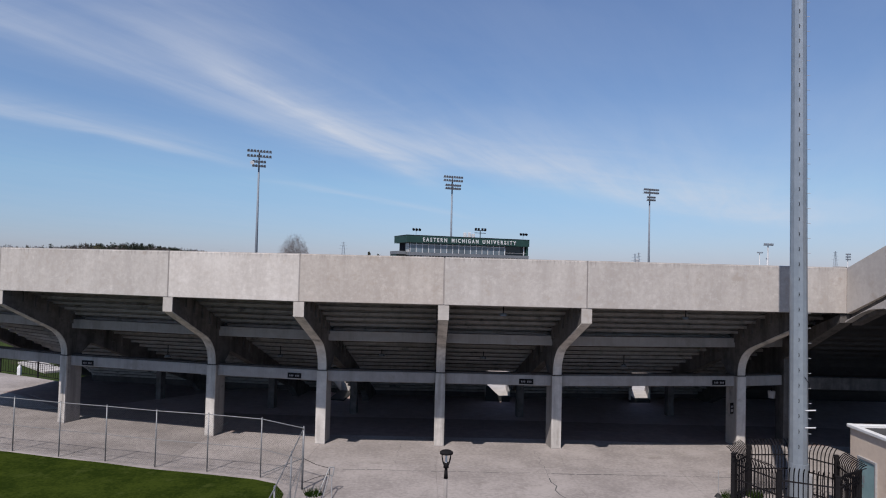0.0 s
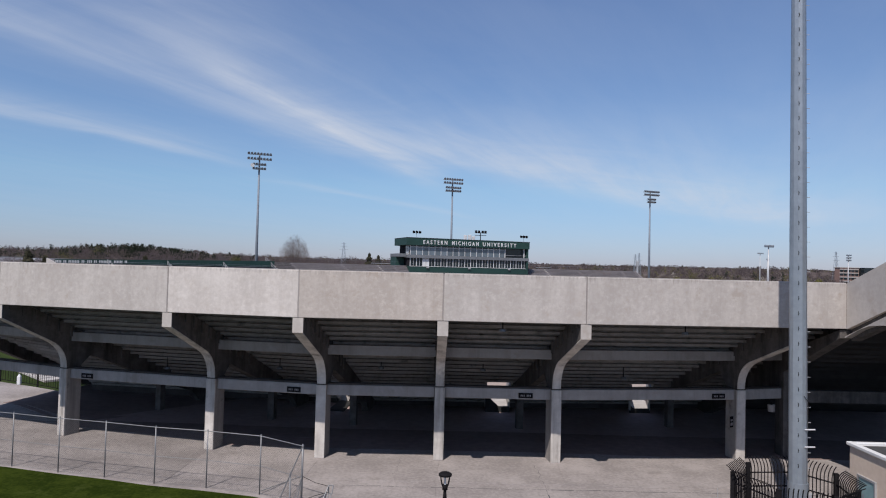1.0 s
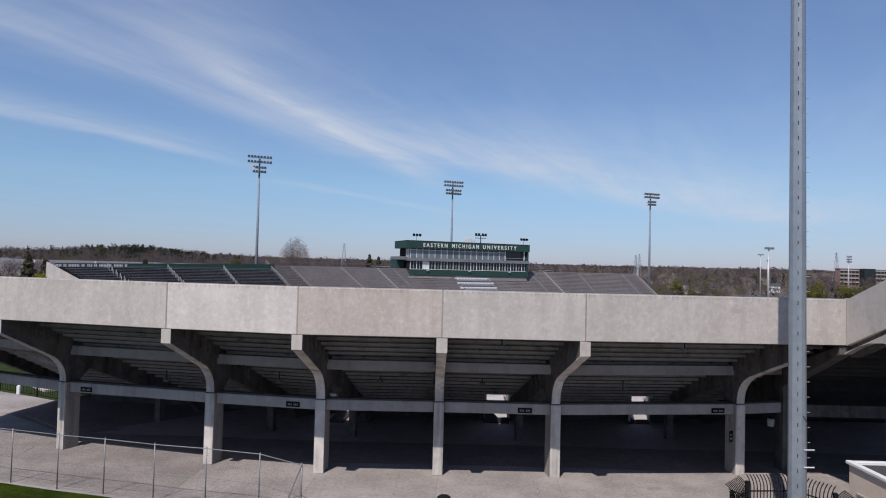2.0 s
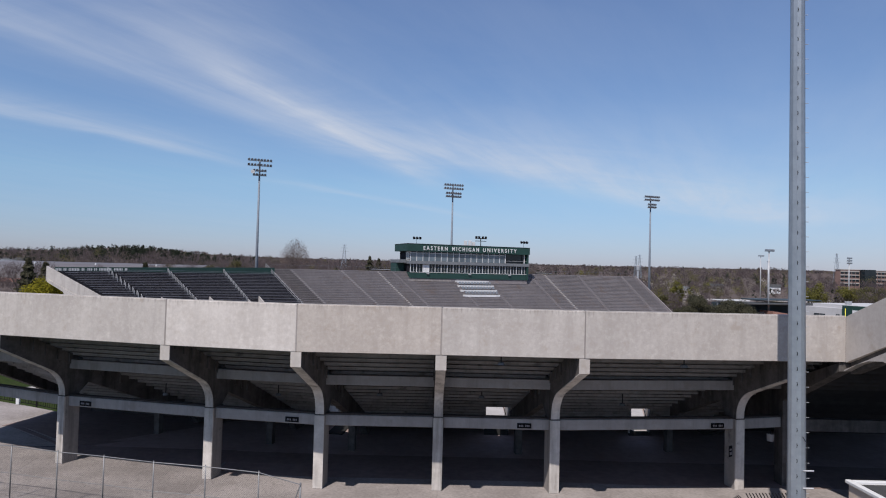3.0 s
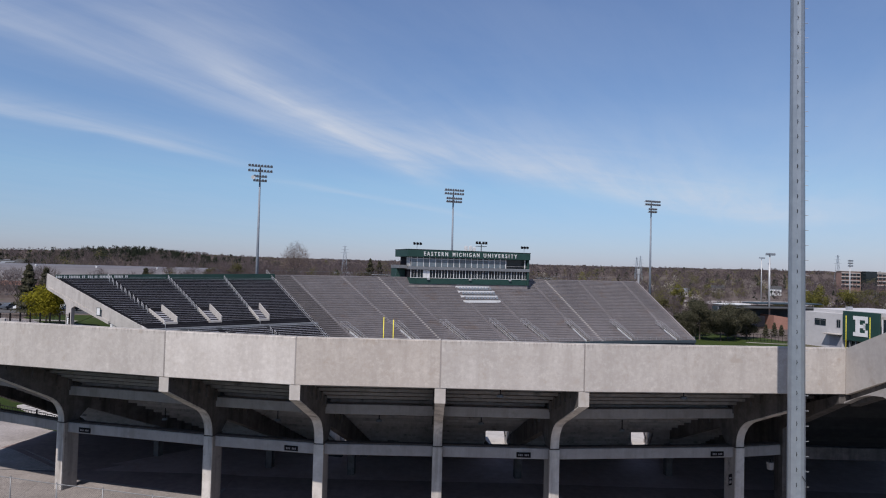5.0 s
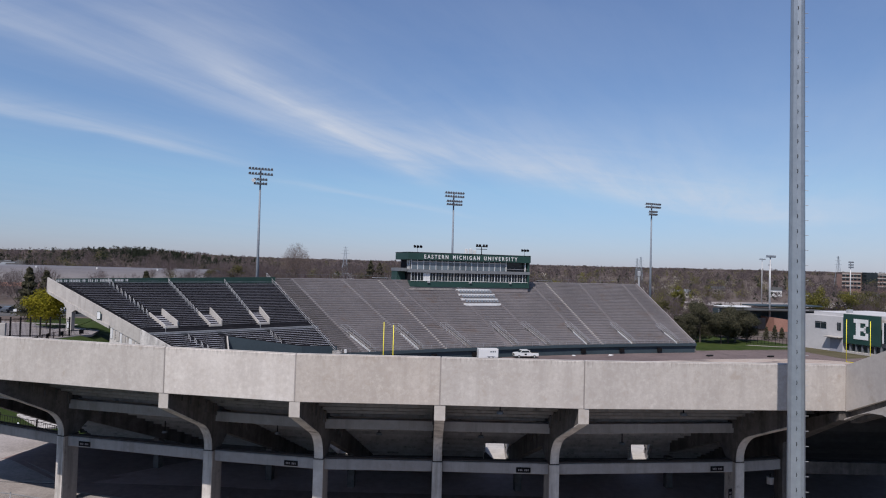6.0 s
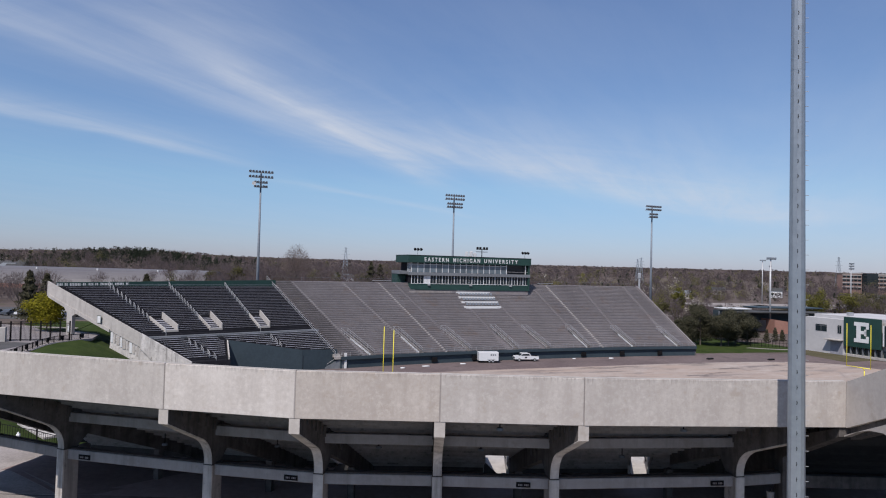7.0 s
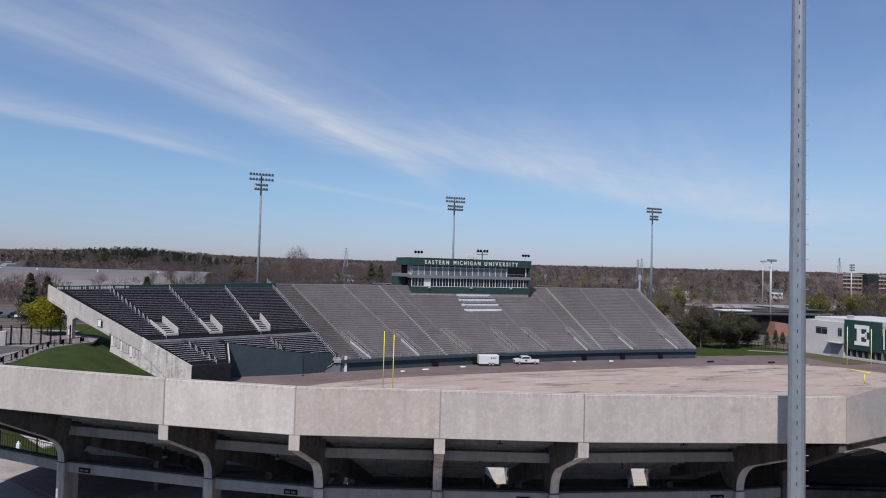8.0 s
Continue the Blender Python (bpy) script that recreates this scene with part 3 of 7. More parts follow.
TIP = J[:6] + [(18.0, 32.42)]
for i, ((cx, cy), (jx, jy)) in enumerate(zip(COL, TIP)):
    if i == 0:
        continue
    u = unit(jx - cx, jy - cy)
    w = (-u[1], u[0])
    tip = math.hypot(jx - cx, jy - cy) - 0.04
    col = part("column", Geo().slab(frame_profile(tip, -7.0 if i == 6 else -9.0 if i == 5 else -13.6, 0.8 if i == 6 else 1.0), (cx, cy), u, w, 0.47), M["frame_concrete"], near_stand, "curved concrete column and bracket, run-off streaks, shade in its dark colour")
    curve = [(0.0, 4.0), (0.0, 4.1)] + [(1.9 - 1.9 * math.cos(radians(9 * k)), 4.1 + 1.9 * math.sin(radians(9 * k)) * 0.92) for k in range(1, 8)] + [(tip - 0.02, 7.17)]
    face = [(r - 0.02, z + 0.02) for r, z in curve[::-1]] + [(r + 0.012, z - 0.012) for r, z in curve]
    n_c = len(curve)
    gf = Geo()
    for side in (-0.24, 0.24):
        gf.v += [(cx + u[0] * r + w[0] * side, cy + u[1] * r + w[1] * side, z) for r, z in face]
    gf.f += [(i, i + 1, 2 * n_c + i + 1, 2 * n_c + i) for i in range(2 * n_c - 1)]
    gf.f += [(o + i, o + i + 1, o + 2 * n_c - 2 - i, o + 2 * n_c - 1 - i) for o in (0, 2 * n_c) for i in range(n_c - 1)]
    part("front_face", gf, M["pier_concrete"], col, "curved front face coloured paler than the shaded sides, with drip stains")
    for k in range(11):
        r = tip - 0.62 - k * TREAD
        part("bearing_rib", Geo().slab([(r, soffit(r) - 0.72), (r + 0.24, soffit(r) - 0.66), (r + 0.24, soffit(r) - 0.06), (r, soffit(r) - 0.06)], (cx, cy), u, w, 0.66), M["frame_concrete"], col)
    if i < 6:
        part("bracket_end", Geo().slab([(tip - 0.02, 7.165), (tip + 0.012, 7.165), (tip + 0.012, 7.885), (tip - 0.02, 7.885)], (cx, cy), u, w, 0.53), M["concrete"], col)
    # pier sides darker and front paler: light and shade put into the colour
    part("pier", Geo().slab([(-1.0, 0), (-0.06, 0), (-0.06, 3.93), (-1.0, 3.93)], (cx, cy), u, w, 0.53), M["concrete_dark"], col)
    part("pier_face", Geo().slab([(-0.058, 0), (0.02, 0), (0.035, 0.02), (0.035, 3.90), (0.01, 3.93), (-0.058, 3.93)], (cx, cy), u, w, 0.54), M["pier_concrete"], col, "streaked front of the pier, coloured pale as lit")
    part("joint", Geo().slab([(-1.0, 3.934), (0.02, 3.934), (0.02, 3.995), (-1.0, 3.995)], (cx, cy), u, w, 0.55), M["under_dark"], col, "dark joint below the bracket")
    part("inner_post", Geo().box((cx - u[0] * 7.6, cy - u[1] * 7.6, 1.0), (0.45, 0.45, 2.2), math.degrees(math.atan2(u[1], u[0])), 0.02), M["frame_concrete"], near_stand)

# parapet panels between the joints, a sealed groove at each joint
for a, b in zip(J, J[1:]):
    u = unit(b[0] - a[0], b[1] - a[1])
    w = (-u[1], u[0])
    length = math.hypot(b[0] - a[0], b[1] - a[1])
    rz = math.degrees(math.atan2(u[1], u[0]))
    mid = ((a[0] + b[0]) / 2 + w[0] * 0.13, (a[1] + b[1]) / 2 + w[1] * 0.13, 9.03)
    panel = part("parapet_panel", Geo().box(mid, (length - 0.04, 0.26, 2.28), rz, 0.025), M["parapet_pale" if a == J[2] else "parapet_warm" if a == J[3] else "parapet"], near_stand, "long precast concrete parapet panel with rain streaks")
    part("sealant", Geo().box((b[0] + w[0] * 0.14, b[1] + w[1] * 0.14, 9.03), (0.055, 0.25, 2.24), rz), M["concrete_dark"], panel, "grey joint sealant")
    cap = ((a[0] + b[0]) / 2 + w[0] * 0.15, (a[1] + b[1]) / 2 + w[1] * 0.15, 10.185)
    part("coping", Geo().box(cap, (length - 0.05, 0.20, 0.03), rz, 0.008), M["concrete_far"], panel)
    back = ((a[0] + b[0]) / 2 + w[0] * 0.31, (a[1] + b[1]) / 2 + w[1] * 0.31, 9.0)
    part("backing", Geo().box(back, (length - 0.3, 0.06, 2.0), rz), M["concrete_dark"], panel)

# stepped deck, one step a row and bay, with a gap where a passage comes up
DJ = [(-33.2, 38.2)] + J[1:] + [(20.58, 32.64)]
DIN = [(0.20, 0.98), (-0.22, 0.975), (0.1, 0.99), (0.08, 0.99), (-0.017, 1.0), (-0.05, 1.0), (-0.10, 0.995), (0.0, 1.0)]
ROWS_N = 33
GAPS = {4: (0.467, 0.742), 5: (0.463, 0.593), 2: (0.66, 0.80)}
HEAD = {4: 17, 5: 17, 2: 18}
SILL = {4: 0.50, 5: 0.42}
SKEW = {4: (0.0165, 0.0143), 5: (0.0305, 0.0280), 2: (0.0, 0.0)}


def gap(b, o):
    """The stretch of bay b left open at offset o; the passages run askew to the bays."""
    (lo, hi), (dl, dh) = GAPS[b], SKEW[b]
    return lo + dl * (o - 10.7), hi + dh * (o - 10.7)


def deck_at(b, f_, o):
    pa = (DJ[b][0] + DIN[b][0] * o, DJ[b][1] + DIN[b][1] * o)
    pb = (DJ[b + 1][0] + DIN[b + 1][0] * o, DJ[b + 1][1] + DIN[b + 1][1] * o)
    return (pa[0] + (pb[0] - pa[0]) * f_, pa[1] + (pb[1] - pa[1]) * f_)


def sweep(b, fa, fb, prof):
    """A profile (offset, height) swept from fa to fb across a bay."""
    n = len(prof)
    vs = [(*deck_at(b, f_, o), z) for f_ in (fa, fb) for o, z in prof]
    return Geo().add(vs, [tuple(range(n - 1, -1, -1)), tuple(range(n, 2 * n))] + [(i, (i + 1) % n, n + (i + 1) % n, n + i) for i in range(n)])


def gap_sweep(b, side_lo, side_hi, prof):
    """A profile swept across the open stretch of a bay, with a margin on each side."""
    n = len(prof)
    ends = [[(*deck_at(b, (gap(b, o)[0] - side_lo) if end == 0 else (gap(b, o)[1] + side_hi), o), z) for o, z in prof] for end in (0, 1)]
    return Geo().add(ends[0] + ends[1], [tuple(range(n - 1, -1, -1)), tuple(range(n, 2 * n))] + [(i, (i + 1) % n, n + (i + 1) % n, n + i) for i in range(n)])


for b in range(7):
    broken = b in GAPS
    for k in range(ROWS_N):
        o0 = 0.2 + k * TREAD
        z = soffit(4.3 - o0)
        prof = [(o0, z - 0.16), (o0 + 0.2, z - 0.16), (o0 + 0.24, z), (o0 + TREAD * 1.2, z), (o0 + TREAD * 1.2, z + 0.34), (o0 + 0.14, z + 0.34), (o0 + 0.14, z + 0.01), (o0, z + 0.0)]
        spans = [(0.0, 1.0)]
        if broken and HEAD[b] <= k <= 25:
            lo, hi = gap(b, o0 + 0.4)
            spans = [(0.0, lo), (hi, 1.0)]
        for fa, fb in spans:
            part("deck_step", sweep(b, fa, fb, prof), M["concrete_dark"], near_stand)
    if broken:
        oa, ob_ = 0.2 + HEAD[b] * TREAD, 0.2 + 26 * TREAD
        za, zb = soffit(4.3 - oa), soffit(4.3 - ob_)
        for side in ((0,) if b == 2 else (0, 1)):
            p, q = deck_at(b, gap(b, oa)[side], oa), deck_at(b, gap(b, ob_)[side], ob_)
            u = unit(q[0] - p[0], q[1] - p[1])
            ln = math.hypot(q[0] - p[0], q[1] - p[1])
            foot = [(0, za - 0.1), (ln, zb - 0.1)] if b == 2 else [(0, za - 0.1), (3.15, za - 1.5), (3.25, SILL[b] - 0.1), (ln, SILL[b] - 0.1)]
            wall = part("passage_wall", Geo().slab(foot + [(ln, zb + 1.5), (0, za + 1.4)], p, u, (-u[1], u[0]), 0.16), M["concrete_far"], near_stand)
            if side == 1:
                rail = [(p[0] + u[0] * r - 0.16, p[1] + u[1] * r, z) for r, z in ((3.5, SILL[b] + 1.0), (ln - 0.4, SILL[b] + 0.9))]
                part("handrail", Geo().path(rail, 0.04, 6), M["black"], wall, "dark handrail on the passage wall")
        if b == 2:
            part("passage_front", gap_sweep(b, -0.01, -0.01, [(18.5, -0.5), (18.75, -0.5), (18.75, 1.75), (18.5, 1.75)]), M["concrete_far"], near_stand, "pale sunlit wall round the passage")
            # black sheet added where sun would reach the floor, in place of shade
            part("rubber_mat", gap_sweep(b, 0.0, 0.03, [(15.1, 0.0), (18.45, 0.0), (18.45, 0.165), (15.1, 0.165)]), M["rubber"], near_stand, "near-black sheet added to keep the passage floor dark")
        else:
            # guard wall hidden from view, made tall so its shadow covers the floor
            part("passage_head", gap_sweep(b, 0.0, 0.0, [(oa - 0.2, za + 0.3), (oa - 0.05, za + 0.3), (oa - 0.05, za + 3.0), (oa - 0.2, za + 3.0)]), M["concrete_dark"], near_stand, "unseen guard wall over the passage, raised to shade it")
            # wall below the sill, stepped up by the stair's sloping flank, blackened as shade
            (lo, hi), (cut_f, cut_z) = gap(b, 16.1), {4: (0.56, 0.85), 5: (0.20, 0.28)}[b]
            flank = [(*deck_at(b, lo + (hi - lo) * f_, o), z) for o in (16.0, 16.18) for f_, z in ((-0.02, 0.0), (1.02, 0.0), (1.02, SILL[b]), (cut_f, SILL[b]), (-0.02, SILL[b] + cut_z))]
            part("stair_flank", Geo().add(flank, [(0, 1, 2, 3, 4), (9, 8, 7, 6, 5)] + [(i, i + 5, (i + 1) % 5 + 5, (i + 1) % 5) for i in range(5)]), M["rubber"], near_stand, "wall with a sloping top below the passage, blackened as its shade")
            part("passage_floor", gap_sweep(b, 0.0, 0.0, [(16.2, 0.0), (24.6, -0.1), (24.6, SILL[b] - 0.02), (16.2, SILL[b] - 0.02)]), M["concrete_far"], near_stand, "pale floor of the passage out to the seats")
    lo, hi = gap(b, 17.8) if broken else (1.0, 1.0)
    for fa, fb in ([(0.0, lo), (hi, 1.0)] if broken else [(0.0, 1.0)]):
        # rear wall: the gloom under the deck is put into its colour
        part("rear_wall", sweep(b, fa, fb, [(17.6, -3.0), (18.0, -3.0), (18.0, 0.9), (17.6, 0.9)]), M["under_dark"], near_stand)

# raking beam that closes the deck's end
part("end_raker", Geo().slab([(o, soffit(4.3 - o) - dz) for o, dz in ((0.6, 0.1), (16.5, 0.1), (16.5, 0.95), (6.0, 1.0), (0.6, 0.9))], DJ[0], unit(*DIN[0]), (-DIN[0][1], DIN[0][0]), 0.5), M["frame_concrete"], near_stand)

# beams from column to column, with section signs that cannot be read
C2 = [(-31.5, 42.4)] + COL[1:] + [(20.25, 37.9)]
SIGN_AT = {1: 0.152, 2: 0.745, 4: 0.74, 5: 0.885}
for b in range(len(C2) - 1):
    a, c = C2[b], C2[b + 1]
    u = unit(c[0] - a[0], c[1] - a[1])
    w = (-u[1], u[0])
    length = math.hypot(c[0] - a[0], c[1] - a[1])
    rz = math.degrees(math.atan2(u[1], u[0]))
    at = lambda f_, o: (a[0] + u[0] * length * f_ + w[0] * o, a[1] + u[1] * length * f_ + w[1] * o)
    beam = part("spandrel_beam", Geo().box((*at(0.5, 0.42), 3.63), (length - 0.56, 0.40, 0.57), rz, 0.02), M["beam_concrete"], near_stand)
    # ledge: the shadow line over the beam, put in as a dark strip
    part("beam_ledge", Geo().box((*at(0.5, 0.46), 3.96), (length - 0.56, 0.36, 0.08), rz), M["under_dark"], beam, "ledge along the beam's top, coloured dark as a shadow line")
    part("upper_beam", Geo().box((*at(0.5, 0.42), 5.82), (length - 0.50, 0.40, 0.54), rz, 0.02), M["beam_concrete"], near_stand)
    if b in SIGN_AT:
        p = at(SIGN_AT[b], 0.20)
        sign = thing("section_sign", (*p, 3.56), "small dark section sign with pale unreadable marks", "sign", "section signs")
        part("plate", Geo().box((*p, 3.56), (0.78, 0.05, 0.28), rz, 0.01), M["black"], sign)
        for k in range(7):
            if k != 3:
                q = (p[0] + u[0] * (k - 3) * 0.085 - w[0] * 0.03, p[1] + u[1] * (k - 3) * 0.085 - w[1] * 0.03, 3.56)
                part("mark", Geo().box(q, (0.05, 0.012, 0.10), rz), M["bench_grey"], sign)
p = (16.62, 37.36)
small = thing("column_sign", (*p, 2.1), "small dark notice fixed to a concrete column", "sign")
part("plate", Geo().box((16.66, 37.22, 2.1), (0.30, 0.04, 0.62), 34, 0.01), M["black"], small)
part("marks", Geo().box((16.655, 37.19, 2.2), (0.2, 0.02, 0.1), 34).box((16.655, 37.19, 1.98), (0.2, 0.02, 0.16), 34), M["bench_grey"], small)

# lamps hung under the deck
def pendant(x, y, z0, z1):
    th_ = thing("pendant_lamp", (x, y, z1), "small dark lamp hung under the seating deck", "lamp", "pendant lamps")
    part("stem", Geo().tube((x, y, z1), (x, y, z0), 0.03, 0.03, 6), M["black"], th_)
    part("shade", Geo().tube((x, y, z1 - 0.10), (x, y, z1 + 0.02), 0.19, 0.15, 10), M["grey_panel"], th_)


for x, y in ((2.64, 40), (-3.6, 40), (-9.95, 40.6), (-17.2, 41.2), (11.5, 40.9)):
    pendant(x, y, soffit(35.6 - y) + 0.25, soffit(35.6 - y) - 0.38)
for x, y in ((3.07, 32.27), (12.4, 33.05)):
    pendant(x, y, 8.0, 7.48)

# ---------------------------------------------------------------- tall stand at the right
tall_stand = thing("tall_grandstand", (24, 34, 0), "taller concrete grandstand with a raked end wall", "grandstand")
c7, jc = (20.25, 37.9), (20.32, 32.6)
u7 = unit(jc[0] - c7[0], jc[1] - c7[1])
w7 = (-u7[1], u7[0])
o7 = math.hypot(jc[0] - c7[0], jc[1] - c7[1])
prof = [(-0.9, 0), (0, 0), (0, 4.9), (o7 - 0.1, 7.42), (o7 - 0.1, 7.84), (-14, 1.2), (-14, -0.3), (-12, -0.3), (-0.9, 4.0)]
part("raker", Geo().slab(prof, c7, u7, w7, 0.6), M["frame_concrete"], tall_stand, "raking concrete beam")
arch = [(o7 + 0.0, 7.44), (o7 + 1.0, 7.93), (o7 + 1.8, 8.20), (o7 + 2.8, 8.32), (o7 + 3.6, 8.18), (o7 + 4.3, 7.7), (o7 + 4.7, 7.0), (o7 + 4.9, 6.0)]
spandrel = arch + [(o7 + 4.9, 0), (o7 + 5.8, 0), (o7 + 5.8, 9.2), (o7 + 12, 11.9), (o7 + 12, 12.5), (o7, 7.52)]
outer = part("outer_raker", Geo().slab(spandrel, (c7[0] + 0.22, c7[1]), u7, w7, 0.66), M["concrete"], tall_stand, "pale raking beam with a rounded arch below")
# deck edge: dark concrete stands in for the shade of the recess
part("deck_edge", Geo().slab([(o7 - 0.05, 7.3), (o7 + 12, 12.2), (o7 + 12, 13.1), (o7 - 0.05, 7.95)], (c7[0] + 0.5, c7[1]), u7, w7, 0.5), M["frame_concrete"], outer, "recessed edge of the seating deck, its shade put into dark colour")
part("end_wall", Geo().slab([(0.0, 7.88), (0.0, 10.17), (12.2, 15.05), (12.2, 12.95)], (jc[0] + 0.1, jc[1]), unit(0.06, -1), (1, 0.06), 0.26), M["concrete"], tall_stand, "raked concrete end wall")
for k in range(44):
    y = 20.6 + k * 0.9
    z = 8.75 + 0.43 * (32.6 - y)
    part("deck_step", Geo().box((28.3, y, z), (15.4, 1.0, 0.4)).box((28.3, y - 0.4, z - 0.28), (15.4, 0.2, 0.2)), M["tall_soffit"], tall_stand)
part("outer_parapet", Geo().box((28.3, 20.2, 14.4), (15.4, 0.3, 2.4), 0, 0.02), M["concrete"], tall_stand)
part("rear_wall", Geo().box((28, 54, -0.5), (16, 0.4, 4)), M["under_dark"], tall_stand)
for x in (27.5, 35.0):
    part("column", Geo().box((x, 38, 3.0), (0.6, 0.9, 6.4), 0, 0.02).box((x, 27.3, 5.0), (0.6, 0.9, 10.4), 0, 0.02), M["frame_concrete"], tall_stand)
part("cross_beam", Geo().box((28, 38.2, 3.5), (15, 0.4, 0.7), 0, 0.02), M["frame_concrete"], tall_stand)

# ---------------------------------------------------------------- far main stand
def front_t(s):
    return 44.8 - 0.0014 * (s - 10) ** 2


MAIN_ROWS, MR, MT = 40, 0.395, 0.665


RUN = {-48.8: -0.33, -35.4: -0.33, -27.7: -0.265, -22.9: -0.27, -10.4: -0.165, -0.2: -0.165, 13.6: -0.085, 18.3: -0.072, 27.2: 0.005, 41.5: 0.035}


def fan(s0, k):
    """Where an aisle lies at row k: the aisles spread out towards the top."""
    return s0 + k * RUN[s0]


def main_left(k):
    return -54.0 - 0.317 * k


def main_right(k):
    return 47.6


def mz(k):
    return ZF + 2.6 + k * MR


def mp(s, k, up=0.0, fwd=0.0):
    return fp(s, front_t(s) + k * MT + fwd, mz(k) + up)


def arc_cols(lo, hi, n):
    return [lo + (hi - lo) * i / n for i in range(n + 1)]


main_stand = thing("main_grandstand", fp(-8, 56, ZF), "long grey grandstand of weathered bench rows below a press box", "grandstand")
# leftmost section gets the darker copy: its dimmer light is in the colour
for shaded in (True, False):
    rows = []
    for k in range(MAIN_ROWS + 1):
        mid = fan(-48.8, k)
        cols = arc_cols(main_left(k), mid, 4) if shaded else arc_cols(mid, main_right(k), 27)
        rows.append([mp(s, k, -MR) for s in cols])
        rows.append([mp(s, k) for s in cols])
    rows.append([mp(s, MAIN_ROWS, 0, 2.0) for s in cols])
    rows.append([mp(s, MAIN_ROWS, -12, 2.0) for s in cols])
    part("terrace", Geo().strip(rows), M["tread_shaded" if shaded else "tread_grey"], main_stand, "terrace steps with their shade put into a darker colour" if shaded else "weathered concrete terrace steps")
part("end_wall", Geo().strip([[mp(47.6, 0, -3.0)] + [mp(47.6, k, -8 if k else -3) for k in range(1, 41)], [mp(47.6, k, 0.25) for k in range(41)], [mp(47.9, k, 0.25) for k in range(41)], [mp(47.9, 0, -3.0)] + [mp(47.9, k, -8) for k in range(1, 41)]]), M["tread_grey"], main_stand)
nose = Geo()
for k in range(1, MAIN_ROWS + 1):
    cols = arc_cols(fan(-48.8, k) + 0.2, main_right(k) - 0.2, 24)
    nose.strip([[mp(s, k, up, fwd) for s in cols] for up, fwd in ((-0.05, -0.012), (0.006, -0.012), (0.006, 0.05))])
part("nosing", nose, M["bench_grey"], main_stand, "worn pale edges of the terrace steps", kind="stuff")
AISLES = sorted(RUN)
VOMS = {-48.8: 11.3, -35.4: 11.4, -22.9: 11.5, -10.4: 11.6, -0.2: 11.3, 13.6: 11.0, 27.2: 10.6, 41.5: 9.8}
WELL = {-48.8: (-47.2, -0.45), -35.4: (-35.0, -0.36), -22.9: (-21.9, -0.365), -10.4: (-8.5, -0.275), -0.2: (1.0, -0.30), 13.6: (13.2, -0.18), 27.2: (27.4, -0.17), 41.5: (41.8, -0.155)}


def well(s0, k):
    """Where the stair well beside an aisle lies at row k."""
    return WELL[s0][0] + k * WELL[s0][1]



joined = Geo()
for k in range(MAIN_ROWS):
    edges = [main_left(k)] + [fan(s0, k) for s0 in AISLES] + [main_right(k)]
    for q in range(len(edges) - 1):
        a, b = edges[q] + 0.42, edges[q + 1] - 0.42
        if q and VOMS.get(AISLES[q - 1], 0) > k:
            a = max(a, well(AISLES[q - 1], k) + 1.3)
        gb = Geo() if k < 27 else joined
        cs = arc_cols(a, b, 2)
        ring = [[mp(s, k, up, fwd) for s in cs] for up, fwd in ((0.19, 0.40), (0.235, 0.40), (0.235, 0.60), (0.19, 0.60), (0.19, 0.40))]
        gb.strip(ring)
        for s in cs:
            p0, p1 = mp(s, k, 0, 0.52), mp(s, k, 0.20, 0.52)
            gb.tube(p0, p1, 0.035, 0.035, 3, False)
        if k < 27:
            part("bench", gb, M["bench_grey"], main_stand)
part("bench_block", joined, M["bench_grey"], main_stand, "upper bench rows", kind="stuff")
